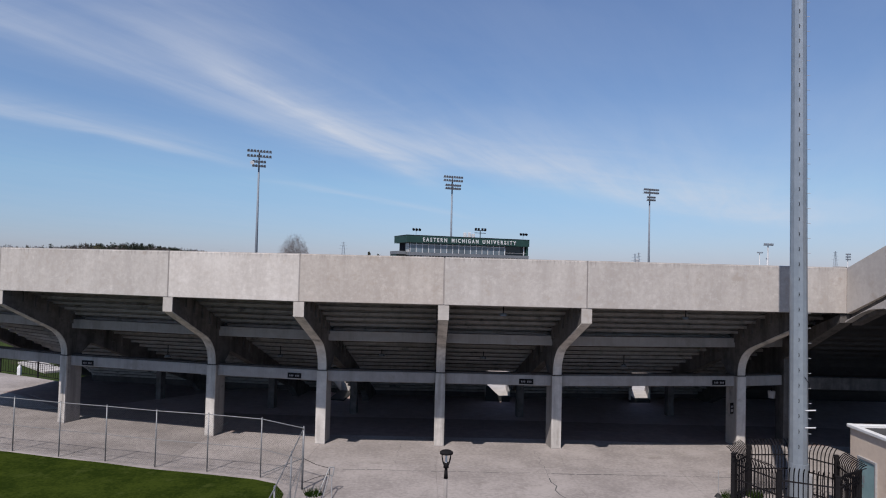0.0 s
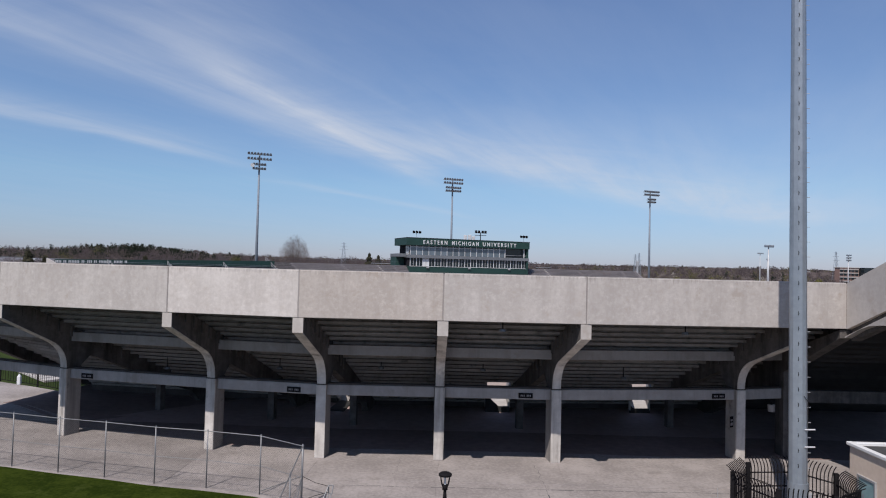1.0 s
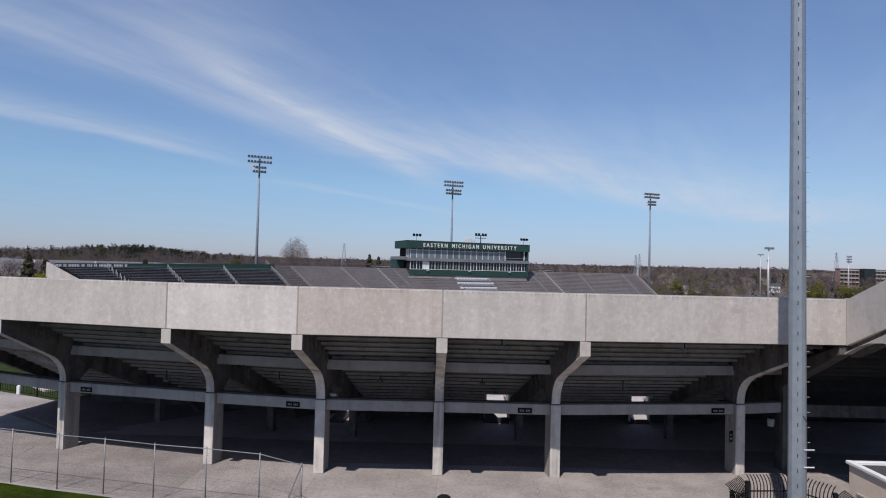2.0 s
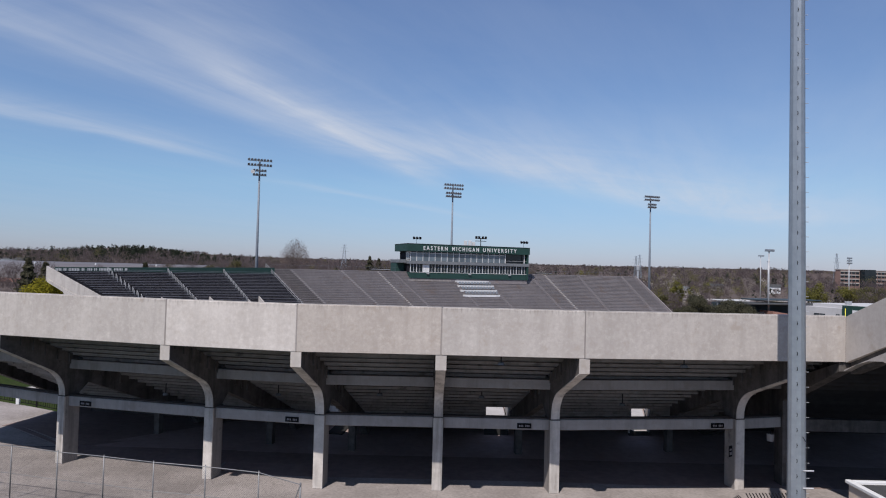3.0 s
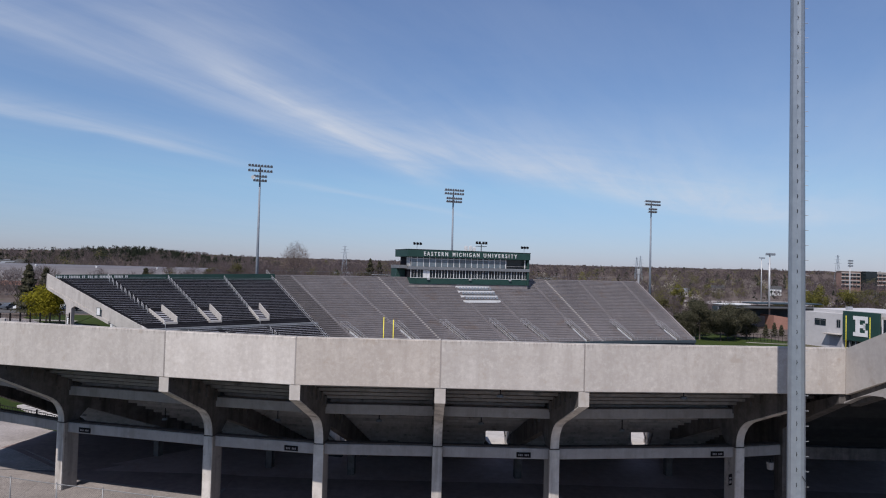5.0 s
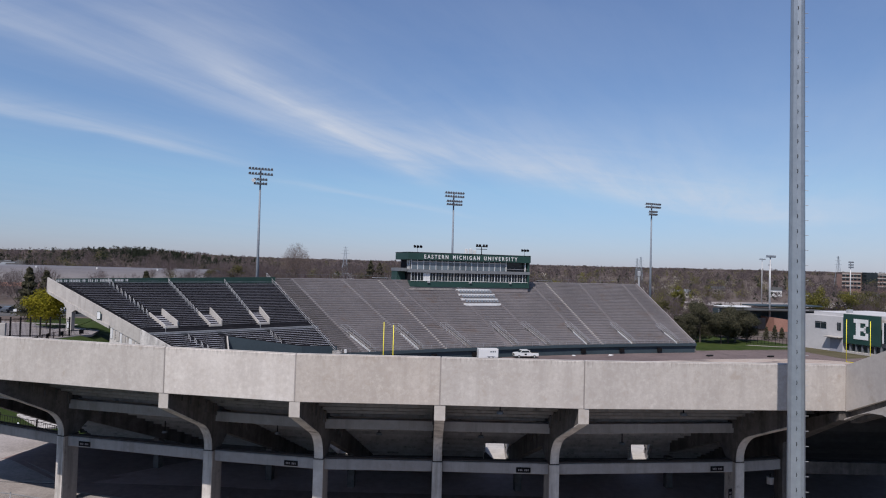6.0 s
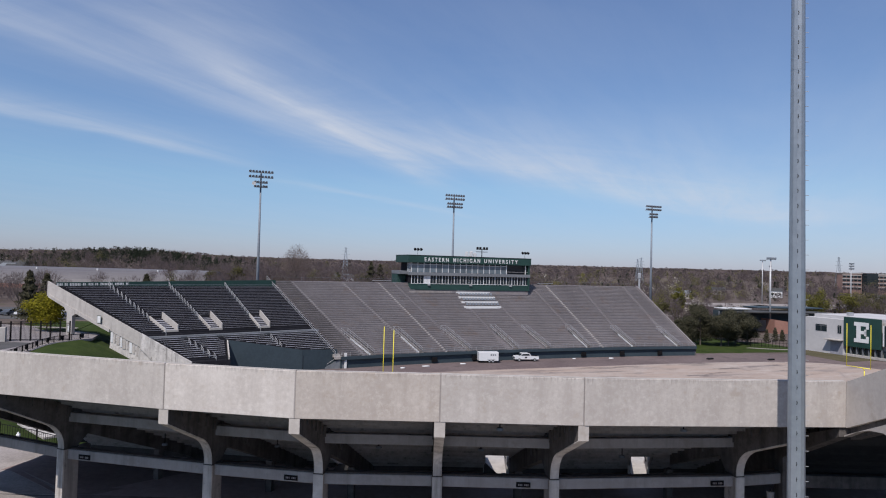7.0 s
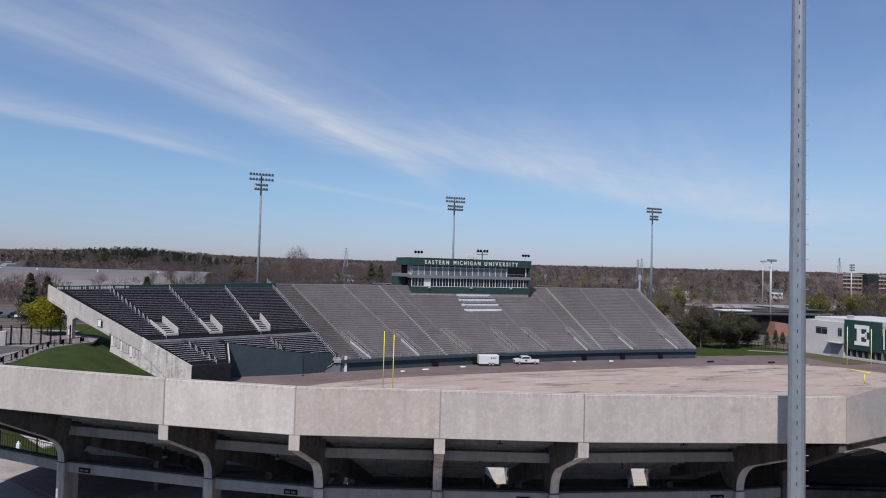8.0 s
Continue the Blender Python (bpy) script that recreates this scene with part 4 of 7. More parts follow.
# aisle steps
for s0 in AISLES:
    ga = Geo()
    wide = 0.19 if s0 in (-27.7, 18.3) else 0.26
    for k in range(0 if s0 < -10 else int(VOMS.get(s0, 0)), MAIN_ROWS):
        for half_, up in ((0.0, 0.2), (0.33, 0.02)):
            s = fan(s0, k)
            p = [mp(s - wide, k, 0, half_)[:2], mp(s + wide, k, 0, half_)[:2], mp(s + wide, k, 0, half_ + 0.33)[:2], mp(s - wide, k, 0, half_ + 0.33)[:2]]
            ga.prism(p, mz(k), mz(k) + up + 0.03)
    part("aisle_stair", ga, M["concrete_far"] if s0 in (-27.7, 18.3) else M["aisle_grey" if s0 < -30 else "tread_grey"], main_stand, "worn concrete aisle stair")
    if s0 in VOMS:
        kk = VOMS[s0]
        # stair well with a pale string wall on one side and rails round it
        part("stair_floor", Geo().strip([[mp(well(s0, k) + o, k, 0.06) for o in (-0.1, 1.3)] for k in range(0, int(kk))]), M["frame_concrete"], main_stand, "dark stair well")
        pale = s0 in (-48.8, -35.4, 13.6, 27.2, 41.5)
        ks = range(0, int(kk * 0.8))
        part("string_wall", Geo().strip([[mp(well(s0, k) + o, k, up) for k in ks] for o, up in ((-0.12, 0.0), (-0.12, 0.36), (0.04, 0.36), (0.04, 0.0))]), M["white"] if pale else M["tread_grey"], main_stand, "pale stair string" if pale else "")
        gr = Geo()
        for o in (-0.35, 1.15):
            for up in (0.6, 1.1):
                gr.path([mp(well(s0, k) + o, k, up) for k in (0.3, kk * 0.5, kk)], 0.035, 5)
            for i in range(9):
                k = 0.3 + (kk - 0.3) * i / 8
                gr.tube(mp(well(s0, k) + o, k, 0), mp(well(s0, k) + o, k, 1.1), 0.03, 0.03, 5)
        gr.path([mp(well(s0, kk) - 0.35, kk, 1.1), mp(well(s0, kk) + 1.15, kk, 1.1)], 0.035, 5)
        part("stair_rail", gr, M["rail"], main_stand, "grey steel stair railing")
# wall along the foot of the stand, with a projecting ledge and a rail
cols = arc_cols(-54.3, 47.8, 40)
gw = Geo().strip([[fp(s, front_t(s) - 0.15 + o, ZF + z) for s in cols] for o, z in ((0.25, -0.1), (0.25, 1.9), (-0.25, 1.95), (-0.25, 2.65), (0.1, 2.65))])
part("front_wall", gw, M["slate"], main_stand, "slate-coloured field wall with a projecting ledge")
for s in (-31, -20, 12, 24, 36):
    part("wall_box", Geo().box(fp(s, front_t(s) - 0.3, ZF + 1.0), (1.3, 0.5, 1.1), math.degrees(TH), 0.03), M["black"], main_stand)
gr = Geo()
for up in (3.1, 3.6):
    gr.path([fp(s, front_t(s) + 0.1, ZF + up) for s in arc_cols(-54, 47.6, 24)], 0.03, 4)
for s in arc_cols(-54, 47.6, 50):
    gr.tube(fp(s, front_t(s) + 0.1, ZF + 2.6), fp(s, front_t(s) + 0.1, ZF + 3.6), 0.03, 0.03, 4)
part("front_rail", gr, M["rail"], main_stand, "thin steel guard rail")
gr = Geo()
tops = [mp(s, 40, 1.0, 1.9) for s in arc_cols(main_left(40), 47.6, 30)]
gr.path(tops, 0.016, 4)
for p in tops:
    gr.tube((p[0], p[1], p[2] - 1.0), p, 0.016, 0.016, 4)
part("back_rail", gr, M["mast_grey"], main_stand)
# white reserved seats below the press box
for r in range(5):
    for c in range(11):
        k = 24.5 + r * 3.1
        s = -15.4 + c * 0.95 + (4 - r) * 0.12
        seat = Geo().box(mp(s, k, 0.62, 0.3), (0.55, 0.5, 0.10), math.degrees(TH), 0.02).box(mp(s, k, 0.92, 0.58), (0.55, 0.10, 0.55), math.degrees(TH), 0.02)
        part("reserved_seat", seat, M["galv"], main_stand, "blue-grey reserved seat")
    a, b = mp(-16, 24 + r * 3.1, 0), mp(-4.6, 24 + r * 3.1, 0)
    part("reserved_platform", Geo().prism([mp(-16, 24 + r * 3.1)[:2], mp(-4.7, 24 + r * 3.1)[:2], mp(-4.7, 26.3 + r * 3.1)[:2], mp(-16, 26.3 + r * 3.1)[:2]], mz(24 + r * 3.1) - 0.2, mz(24 + r * 3.1) + 0.42), M["white"], main_stand)

part("ledge_wall", Geo().prism([mp(-30.2, 34.0)[:2], mp(-17.2, 34.0)[:2], mp(-17.2, 34.5)[:2], mp(-30.2, 34.5)[:2]], mz(33.5), mz(34.5) + 0.1), M["concrete_dark"], main_stand, "low grey wall under the press box")
for s0, s1 in ((-40.2, -34.2), (12.6, 18.4)):
    rack = thing("stacked_benches", mp((s0 + s1) / 2, 40, 0.0, 0.9), "dark stack of spare bench boards on the top row", "bench stack", "stacked benches")
    for j in range(3):
        part("board", Geo().box(mp((s0 + s1) / 2 + 0.3 * j, 40, 0.28 + 0.16 * j, 0.9), (s1 - s0 - 0.7 * j, 0.7, 0.12), math.degrees(TH), 0.02), M["rubber" if j != 1 else "rail"], rack)
    for f_ in (0.15, 0.85):
        part("bearer", Geo().box(mp(s0 + (s1 - s0) * f_, 40, 0.1, 0.9), (0.2, 0.7, 0.22), math.degrees(TH)), M["rubber"], rack)

# ---------------------------------------------------------------- far corner stand
WLX, WLY, AL, DN, CZ, CM = -76.6, 129.2, (0.756, 0.654), (0.654, -0.756), 9.5, 0.58


def cp(a, d, z=None):
    """A place on the corner stand: metres along its top, metres down its slope."""
    return (WLX + AL[0] * a + DN[0] * d, WLY + AL[1] * a + DN[1] * d, CZ - CM * d if z is None else z)


corner_stand = thing("corner_grandstand", cp(26, 12, -4), "dark bench-row grandstand corner with pale concrete end wall", "grandstand")


def corner_left(d):
    return -0.4 + 0.785 * d


def corner_right(d):
    return 46.8 + 0.15 * d


def corner_spans(d):
    """The stretches of a row: below the field wall's top the row is broken by the wall."""
    lo, hi = corner_left(d), corner_right(d)
    if d < 18.4:
        return [(lo, hi)]
    out = [(lo, 26.9 - (d - 18.4) * 0.3125)]
    a = 27.5 + (d - 18.4) / 4.2 * 14.6 if d < 22.6 else 42.1 + (d - 22.6) / 0.7 * 8.4
    if a < hi - 1.5:
        out.append((a - 0.05, hi))
    return out


CT = 0.56
CROWS = int(23.8 / CT)
for k in range(CROWS):
    d, z = k * CT, CZ - CM * CT * k
    front, back = corner_spans(d + CT), corner_spans(d)
    for (a, b), (a9, b9) in zip(front, back if len(back) == len(front) else front):
        gt = Geo().strip([[cp(a9, d, z), cp(b9, d, z)], [cp(a, d + CT, z), cp(b, d + CT, z)], [cp(a, d + CT, z - CM * CT - 0.2), cp(b, d + CT, z - CM * CT - 0.2)]])
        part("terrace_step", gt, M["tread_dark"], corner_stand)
WALK = (15.0, 16.9)
VOM_D = (10.6, 14.5)


def corner_aisle(i, d):
    """Where aisle i lies, d metres down the slope; below the cross aisle it starts afresh."""
    if d < WALK[1] - 0.4:
        return (9.1, 21.2, 33.8)[i] + (0.47, 0.26, 0.13)[i] * d
    return (18.7, 26.0, 36.5)[i] + (0.76, 0.26, 0.42)[i] * (d - 16.7)


for k in range(1, CROWS):
    d = k * CT - 0.30
    z = CZ - CM * CT * (k - 1) + 0.42 - CM * CT * 0
    if WALK[0] < d < WALK[1]:
        continue
    for n_span, (a, b) in enumerate(corner_spans(d + 0.1)):
        cuts = [a + (0.05 if n_span else 0.3)]
        for i in range(3):
            c = corner_aisle(i, d)
            gap = 2.7 if VOM_D[0] < d < VOM_D[1] + 0.4 else 0.6
            if a + 1 < c < b - 1:
                cuts += [c - 0.6, c + gap]
        cuts.append(b - 0.3)
        for a2, b2 in zip(cuts[::2], cuts[1::2]):
            if b2 - a2 > 0.8:
                half = 0.10 if d > WALK[1] else 0.075
                p = [cp(a2, d - half), cp(b2, d - half), cp(b2, d + half), cp(a2, d + half)]
                part("bench", Geo().prism([x[:2] for x in p][::-1], z - 0.034, z), M["bench_lower" if d > WALK[1] else "bench_dark"], corner_stand)
p = [cp(corner_left(15.3), 15.3), cp(corner_right(15.3), 15.3), cp(corner_right(16.8), 16.8), cp(corner_left(16.8), 16.8)]
zw = CZ - CM * 16.1
part("cross_aisle", Geo().prism([x[:2] for x in p][::-1], zw - 0.5, zw + 0.25), M["grey_panel"], corner_stand, "level grey cross aisle")
for i in range(3):
    ga, gh = [Geo(), Geo()], None
    for k in range(CROWS - 1):
        d = k * CT
        if WALK[0] < d < WALK[1]:
            continue
        if i and d > (18.0, 14.0, 20.6)[i]:
            continue
        a, z = corner_aisle(i, d), CZ - CM * CT * k
        ga[d > 15].prism([x[:2] for x in (cp(a - 0.5, d), cp(a + 0.5, d), cp(a + 0.5, d + 0.34), cp(a - 0.5, d + 0.34))][::-1], z - 0.3, z + 0.05)
        if d > 14 and i == 1:
            continue
        if k % 2 == 0 and not VOM_D[0] - 0.5 < d < VOM_D[1]:
            gh = Geo().path([cp(a, d, z), cp(a, d, z + 0.95), cp(a, d + 1.2, z + 0.95 - CM * 1.2), cp(a, d + 1.2, z - CM * 1.2)], 0.045, 5)
            gh.path([cp(a, d, z + 0.5), cp(a, d + 1.2, z + 0.5 - CM * 1.2)], 0.03, 5)
            part("handrail", gh, M["rail"], corner_stand)
    for one in ga:
        part("aisle_stair", one, M["grey_panel"], corner_stand)
    # passage walls that stand up through the rows
    d0, d1 = VOM_D[0] + 0.2, VOM_D[1] + 0.3
    for off, rise in ((0.05, 0.75), (2.5, 1.45)):
        a0, a1 = corner_aisle(i, d0) + off, corner_aisle(i, d1) + off
        p, q = cp(a0, d0), cp(a1, d1)
        uq = unit(q[0] - p[0], q[1] - p[1])
        ln = math.hypot(q[0] - p[0], q[1] - p[1])
        part("passage_wall", Geo().slab([(0, p[2] - 0.5), (ln, q[2] - 1), (ln, q[2] + rise), (0, p[2] + rise)], p, uq, (-uq[1], uq[0]), 0.26), M["concrete_far"], corner_stand, "pale concrete passage wall")
    p, q = cp(corner_aisle(i, d1) + 0.05, d1), cp(corner_aisle(i, d1) + 2.55, d1)
    uq = unit(q[0] - p[0], q[1] - p[1])
    part("passage_wall", Geo().slab([(0, p[2] - 1), (2.5, p[2] - 1), (2.5, p[2] + 0.55), (0, p[2] + 0.55)], p, uq, (-uq[1], uq[0]), 0.25), M["concrete_far"], corner_stand)
    p = cp(corner_aisle(i, d0) + 0.5, d0)
    part("passage_floor", Geo().strip([[cp(corner_aisle(i, d) + 0.1, d, CZ - CM * d + 0.12), cp(corner_aisle(i, d) + 2.45, d, CZ - CM * d + 0.12)] for d in (d0, d1)]), M["bench_dark"], corner_stand)
# raked end wall on a column
e0, e2 = cp(-1.6, -1.4), cp(18.3, 23.8)
n_ = unit(e2[0] - e0[0], e2[1] - e0[1])
wn = (-n_[1], n_[0])
Lw = math.hypot(e2[0] - e0[0], e2[1] - e0[1])
rake = lambda r: 10.45 - (10.45 + 3.9) * r / Lw
part("end_wall", Geo().slab([(0, rake(0) - 2.9), (0, rake(0)), (Lw * 0.66, rake(Lw * 0.66)), (Lw * 0.66, rake(Lw * 0.66) - 2.6)], e0, n_, wn, 0.4), M["concrete_far"], corner_stand, "pale concrete raked end wall")
part("end_wall", Geo().slab([(Lw * 0.66 + 0.03, rake(Lw * 0.66) - 2.9), (Lw * 0.66 + 0.03, rake(Lw * 0.66) + 0.05), (Lw, rake(Lw)), (Lw, ZF - 0.2), (Lw - 3.5, ZF - 0.2)], e0, n_, wn, 0.44), M["stained_wall"], corner_stand, "weathered lower end wall with stains")
pr = [(4.9, -1.2), (6.1, -1.2), (6.1, rake(6.1) - 3.9), (6.9, rake(6.9) - 3.1), (Lw * 0.45, rake(Lw * 0.45) - 3.0), (Lw * 0.45, rake(Lw * 0.45) - 2.4), (0.5, rake(0.5) - 2.4), (0.5, rake(0.5) - 2.95), (4.2, rake(4.2) - 3.1), (4.9, rake(4.9) - 3.9)]
part("end_column", Geo().slab(pr, e0, n_, wn, 0.9), M["concrete_far"], corner_stand)
part("under_wall", Geo().slab([(Lw * 0.44, -4), (Lw * 0.46, rake(Lw * 0.46) - 2.4), (Lw * 0.9, rake(Lw * 0.9) - 1.0), (Lw * 0.97, ZF - 0.3), (Lw * 0.6, ZF - 0.3)], (e0[0] + wn[0] * 0.12, e0[1] + wn[1] * 0.12), n_, wn, 0.3), M["stained_wall"], corner_stand, "stained recessed wall under the rake")
for q, size in ((12.2, (0.9, 1.5)), (5.5, (0.7, 1.4))):
    zc = rake(q) - 1.6 if q > 6 else 1.3
    c = (e0[0] + n_[0] * q - wn[0] * 0.5, e0[1] + n_[1] * q - wn[1] * 0.5, zc)
    rz = math.degrees(math.atan2(n_[1], n_[0]))
    plate = part("number_plate", Geo().box(c, (size[0], 0.06, size[1]), rz, 0.02), M["green"], corner_stand)
    part("plate_face", Geo().box((c[0] - wn[0] * 0.04, c[1] - wn[1] * 0.04, c[2]), (size[0] - 0.2, 0.03, size[1] - 0.2), rz), M["white"], plate)
for k, width in enumerate((0.5, 0.3, 0.7, 0.35, 0.6, 0.3, 0.55, 0.4, 0.35)):
    q = Lw * (0.462 + 0.022 * k)
    c = (e0[0] + n_[0] * q - wn[0] * 0.08, e0[1] + n_[1] * q - wn[1] * 0.08, rake(q) - 3.75 + 0.1 * (k % 3))
    part("wall_strip", Geo().box(c, (width, 0.08, 2.1 - 0.25 * (k % 2)), math.degrees(math.atan2(n_[1], n_[0])), 0.02), M["white" if k % 3 == 0 else "concrete_far"], corner_stand, "pale upright strip on the recessed wall")
a0, a1 = cp(-0.4, -0.5), cp(46.8, -0.5)
uu = unit(a1[0] - a0[0], a1[1] - a0[1])
ww = (-uu[1], uu[0])
ln = math.hypot(a1[0] - a0[0], a1[1] - a0[1])
fascia = part("back_fascia", Geo().slab([(0, 8.9), (ln, 8.9), (ln, 11.05), (0, 10.25)], a0, uu, ww, 0.2), M["green"], corner_stand, "dark green back fascia")
# names that become bars: start and length along the fascia
for x, width in ((0.1, 1.1), (1.5, 0.6), (2.4, 2.0), (4.75, 0.6), (5.8, 1.0), (7.05, 0.6), (8.0, 1.65), (9.8, 0.55), (10.8, 1.75), (12.9, 0.55)):
    n_bar = max(2, round(width / 0.29))
    for k in range(n_bar):
        xa = x + width * k / n_bar
        bar = [(xa, 9.56 + 0.017 * x), (xa + 0.18, 9.56 + 0.017 * x), (xa + 0.18, 10.04 + 0.017 * x), (xa, 10.04 + 0.017 * x)]
        part("mark", Geo().slab(bar, (a0[0] - ww[0] * 0.13, a0[1] - ww[1] * 0.13), uu, ww, 0.03), M["white"], fascia)
# slate wall in front of the lower rows, and the players' tunnel beside it
W0, W1, W2 = cp(27.5, 18.4), cp(42.1, 22.6), cp(50.4, 23.2)
for p, q in ((W0, W1), (W1, W2)):
    uq = unit(q[0] - p[0], q[1] - p[1])
    ln = math.hypot(q[0] - p[0], q[1] - p[1])
    part("field_wall", Geo().slab([(0, ZF - 0.1), (ln, ZF - 0.1), (ln, q[2] + 0.42), (0, p[2] + 0.42)], p, uq, (-uq[1], uq[0]), 0.3), M["slate"], corner_stand, "slate-coloured field wall")
t0, t1 = cp(27.3, 18.4), cp(25.8, 23.2)
uq = unit(t1[0] - t0[0], t1[1] - t0[1])
ln = math.hypot(t1[0] - t0[0], t1[1] - t0[1])
part("tunnel_wall", Geo().slab([(0, ZF), (ln, ZF), (ln, t1[2] + 0.5), (0, t0[2] + 0.5)], t0, uq, (-uq[1], uq[0]), 0.22), M["concrete_far"], corner_stand)
b0, b1 = cp(18.2, 23.7), cp(25.8, 23.7)
uq = unit(b1[0] - b0[0], b1[1] - b0[1])
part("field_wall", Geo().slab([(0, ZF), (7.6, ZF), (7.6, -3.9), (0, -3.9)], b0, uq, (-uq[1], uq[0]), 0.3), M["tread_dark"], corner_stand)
# stair between the two stands
gs, gr = Geo(), Geo()
for k in range(41):
    a, b = mp(main_left(k) - 1.6, k)[:2], mp(main_left(k), k)[:2]
    c, d = mp(main_left(k), k, 0, MT)[:2], mp(main_left(k) - 1.6, k, 0, MT)[:2]
    gs.prism([a, b, c, d], mz(k) - 0.5, mz(k) + 0.15)
part("junction_stair", gs, M["concrete_far"], main_stand, "pale concrete stair between the two stands")
for up in (0.7, 1.2):
    gr.path([mp(main_left(k) - 1.5, k, up) for k in range(0, 41, 5)], 0.05, 5)
for k in range(0, 41, 2):
    gr.tube(mp(main_left(k) - 1.5, k, 0), mp(main_left(k) - 1.5, k, 1.2), 0.04, 0.04, 5)
part("junction_rail", gr, M["rail"], main_stand)
RZ0 = math.degrees(TH)
foot = Geo()
for k in range(8):
    foot.prism([fp(-54.2 - k * 0.42, 39.6)[:2], fp(-53.76 - k * 0.42, 39.6)[:2], fp(-53.76 - k * 0.42, 40.7)[:2], fp(-54.2 - k * 0.42, 40.7)[:2]], ZF, ZF + 2.3 - k * 0.28)
part("stair_foot", foot, M["concrete_far"], main_stand, "short stair down to the field")
part("stair_wall", Geo().prism([fp(-57.6, 39.2)[:2], fp(-53.2, 39.2)[:2], fp(-53.2, 39.5)[:2], fp(-57.6, 39.5)[:2]], ZF, [ZF + 0.35, ZF + 2.7, ZF + 2.7, ZF + 0.35]), M["grey_panel"], main_stand, "sloping grey flank wall of the stair")
part("newel", Geo().box(fp(-53.1, 39.3, ZF + 1.7), (0.55, 0.5, 3.4), RZ0, 0.04), M["white"], main_stand, "pale square post at the stair's head")
part("stair_rail", Geo().path([fp(-53.8, 39.4, ZF + 3.3), fp(-57.2, 39.4, ZF + 1.0), fp(-57.2, 39.4, ZF)], 0.05, 5), M["rail"], main_stand)

# ---------------------------------------------------------------- press box
press_box = thing("press_box", fp(-10, 70, 9), "two-storey dark green press box with bands of windows and white lettering", "press box")
PT = 66.4
RZ = math.degrees(TH)


def pbx(name, s0, s1, t0, t1, z0, z1, mat, label="", ch=0.03, parent=None):
    c = fp((s0 + s1) / 2, (t0 + t1) / 2, (z0 + z1) / 2)
    return part(name, Geo().box(c, (s1 - s0, t1 - t0, z1 - z0), RZ, ch), mat, parent or press_box, label)


pbx("lower_band", -29.5, 7.1, PT, PT + 10, 9.0, 10.7, M["green"])
pbx("base", -29.4, 7.0, PT + 0.2, PT + 10, 6.8, 9.0, M["tread_grey"])
pbx("lower_core", -29.4, 7.0, PT + 1.2, PT + 10, 10.7, 12.95, M["tread_dark"])
pbx("middle_band", -29.7, 7.25, PT - 0.45, PT + 10, 12.95, 13.8, M["grey_panel"], "grey metal fascia band")
pbx("upper_core", -29.3, 6.9, PT + 1.4, PT + 10, 13.8, 16.45, M["tread_dark"])
roof = pbx("roof_band", -30.6, 7.25, PT - 0.7, PT + 11, 16.45, 18.5, M["green"], "dark green roof fascia")
pbx("roof_edge", -30.66, 7.31, PT - 0.76, PT + 11.06, 18.42, 18.56, M["tread_dark"], parent=roof)
pbx("side_wall", -32.0, -29.6, PT + 4.5, PT + 10, 8.4, 13.2, M["green"])
pbx("side_sill", -32.1, -29.75, PT + 2.2, PT + 10, 13.2, 14.1, M["grey_panel"])
pbx("end_wall", 6.55, 7.12, PT - 0.3, PT + 10, 9.0, 16.45, M["green"])
# upper windows: sixteen panes with a narrow light over each
for i in range(16):
    s = -29.35 + i * 1.81
    win = pbx("window_unit", s + 0.09, s + 1.72, PT + 0.10, PT + 0.16, 13.84, 15.95, M["press_glass"], ch=0.01)
    pbx("top_light", s + 0.09, s + 1.72, PT + 0.11, PT + 0.15, 16.08, 16.44, M["glass"], ch=0.01, parent=win)
    pbx("transom", s + 0.09, s + 1.72, PT + 0.04, PT + 0.22, 15.95, 16.08, M["white"], ch=0.01, parent=win)
    pbx("mullion", s - 0.08, s + 0.08, PT + 0.04, PT + 0.15, 13.8, 16.45, M["white"], ch=0.01, parent=win)
pbx("dark_recess", -0.3, 6.5, PT + 1.0, PT + 1.3, 13.85, 16.4, M["glass"])
pbx("balcony_rail", -0.3, 6.5, PT - 0.3, PT - 0.24, 14.42, 14.5, M["rail"], ch=0.01)
for s in (-0.39, 5.85):
    pbx("corner_post", s - 0.12, s + 0.12, PT, PT + 0.28, 13.8, 16.45, M["white"], ch=0.01)
# windows that turn the corner
for k in range(3):
    t0 = PT + 0.5 + k * 1.0
    win = pbx("side_window", -29.62, -29.56, t0 + 0.08, t0 + 0.92, 14.1, 16.3, M["press_glass"], ch=0.01)
    pbx("mullion", -29.68, -29.54, t0 - 0.08, t0 + 0.08, 13.8, 16.45, M["white"], ch=0.01, parent=win)
# lower windows: pairs of dark panes between broad and slim white posts
for i in range(40):
    s = -29.3 + i * 0.905
    drawn = i in (4, 5)
    win = pbx("window_unit", s + 0.06, s + 0.86, PT + 0.10, PT + 0.15, 10.75, 12.9, M["white"] if drawn else M["glass"], "pale blind drawn down" if drawn else "", ch=0.01)
    hw = 0.09 if i % 2 == 0 else 0.03
    pbx("mullion", s - hw, s + hw, PT + 0.05, PT + 0.14, 10.7, 12.95, M["white"], ch=0.01, parent=win)
pbx("window_sill", -29.5, 7.0, PT - 0.08, PT + 0.1, 10.64, 10.74, M["white"], ch=0.01)
for i in range(3):
    pbx("wall_lamp", -24.6 + i * 12.6, -23.9 + i * 12.6, PT - 0.4, PT, 10.2, 10.55, M["rail"])


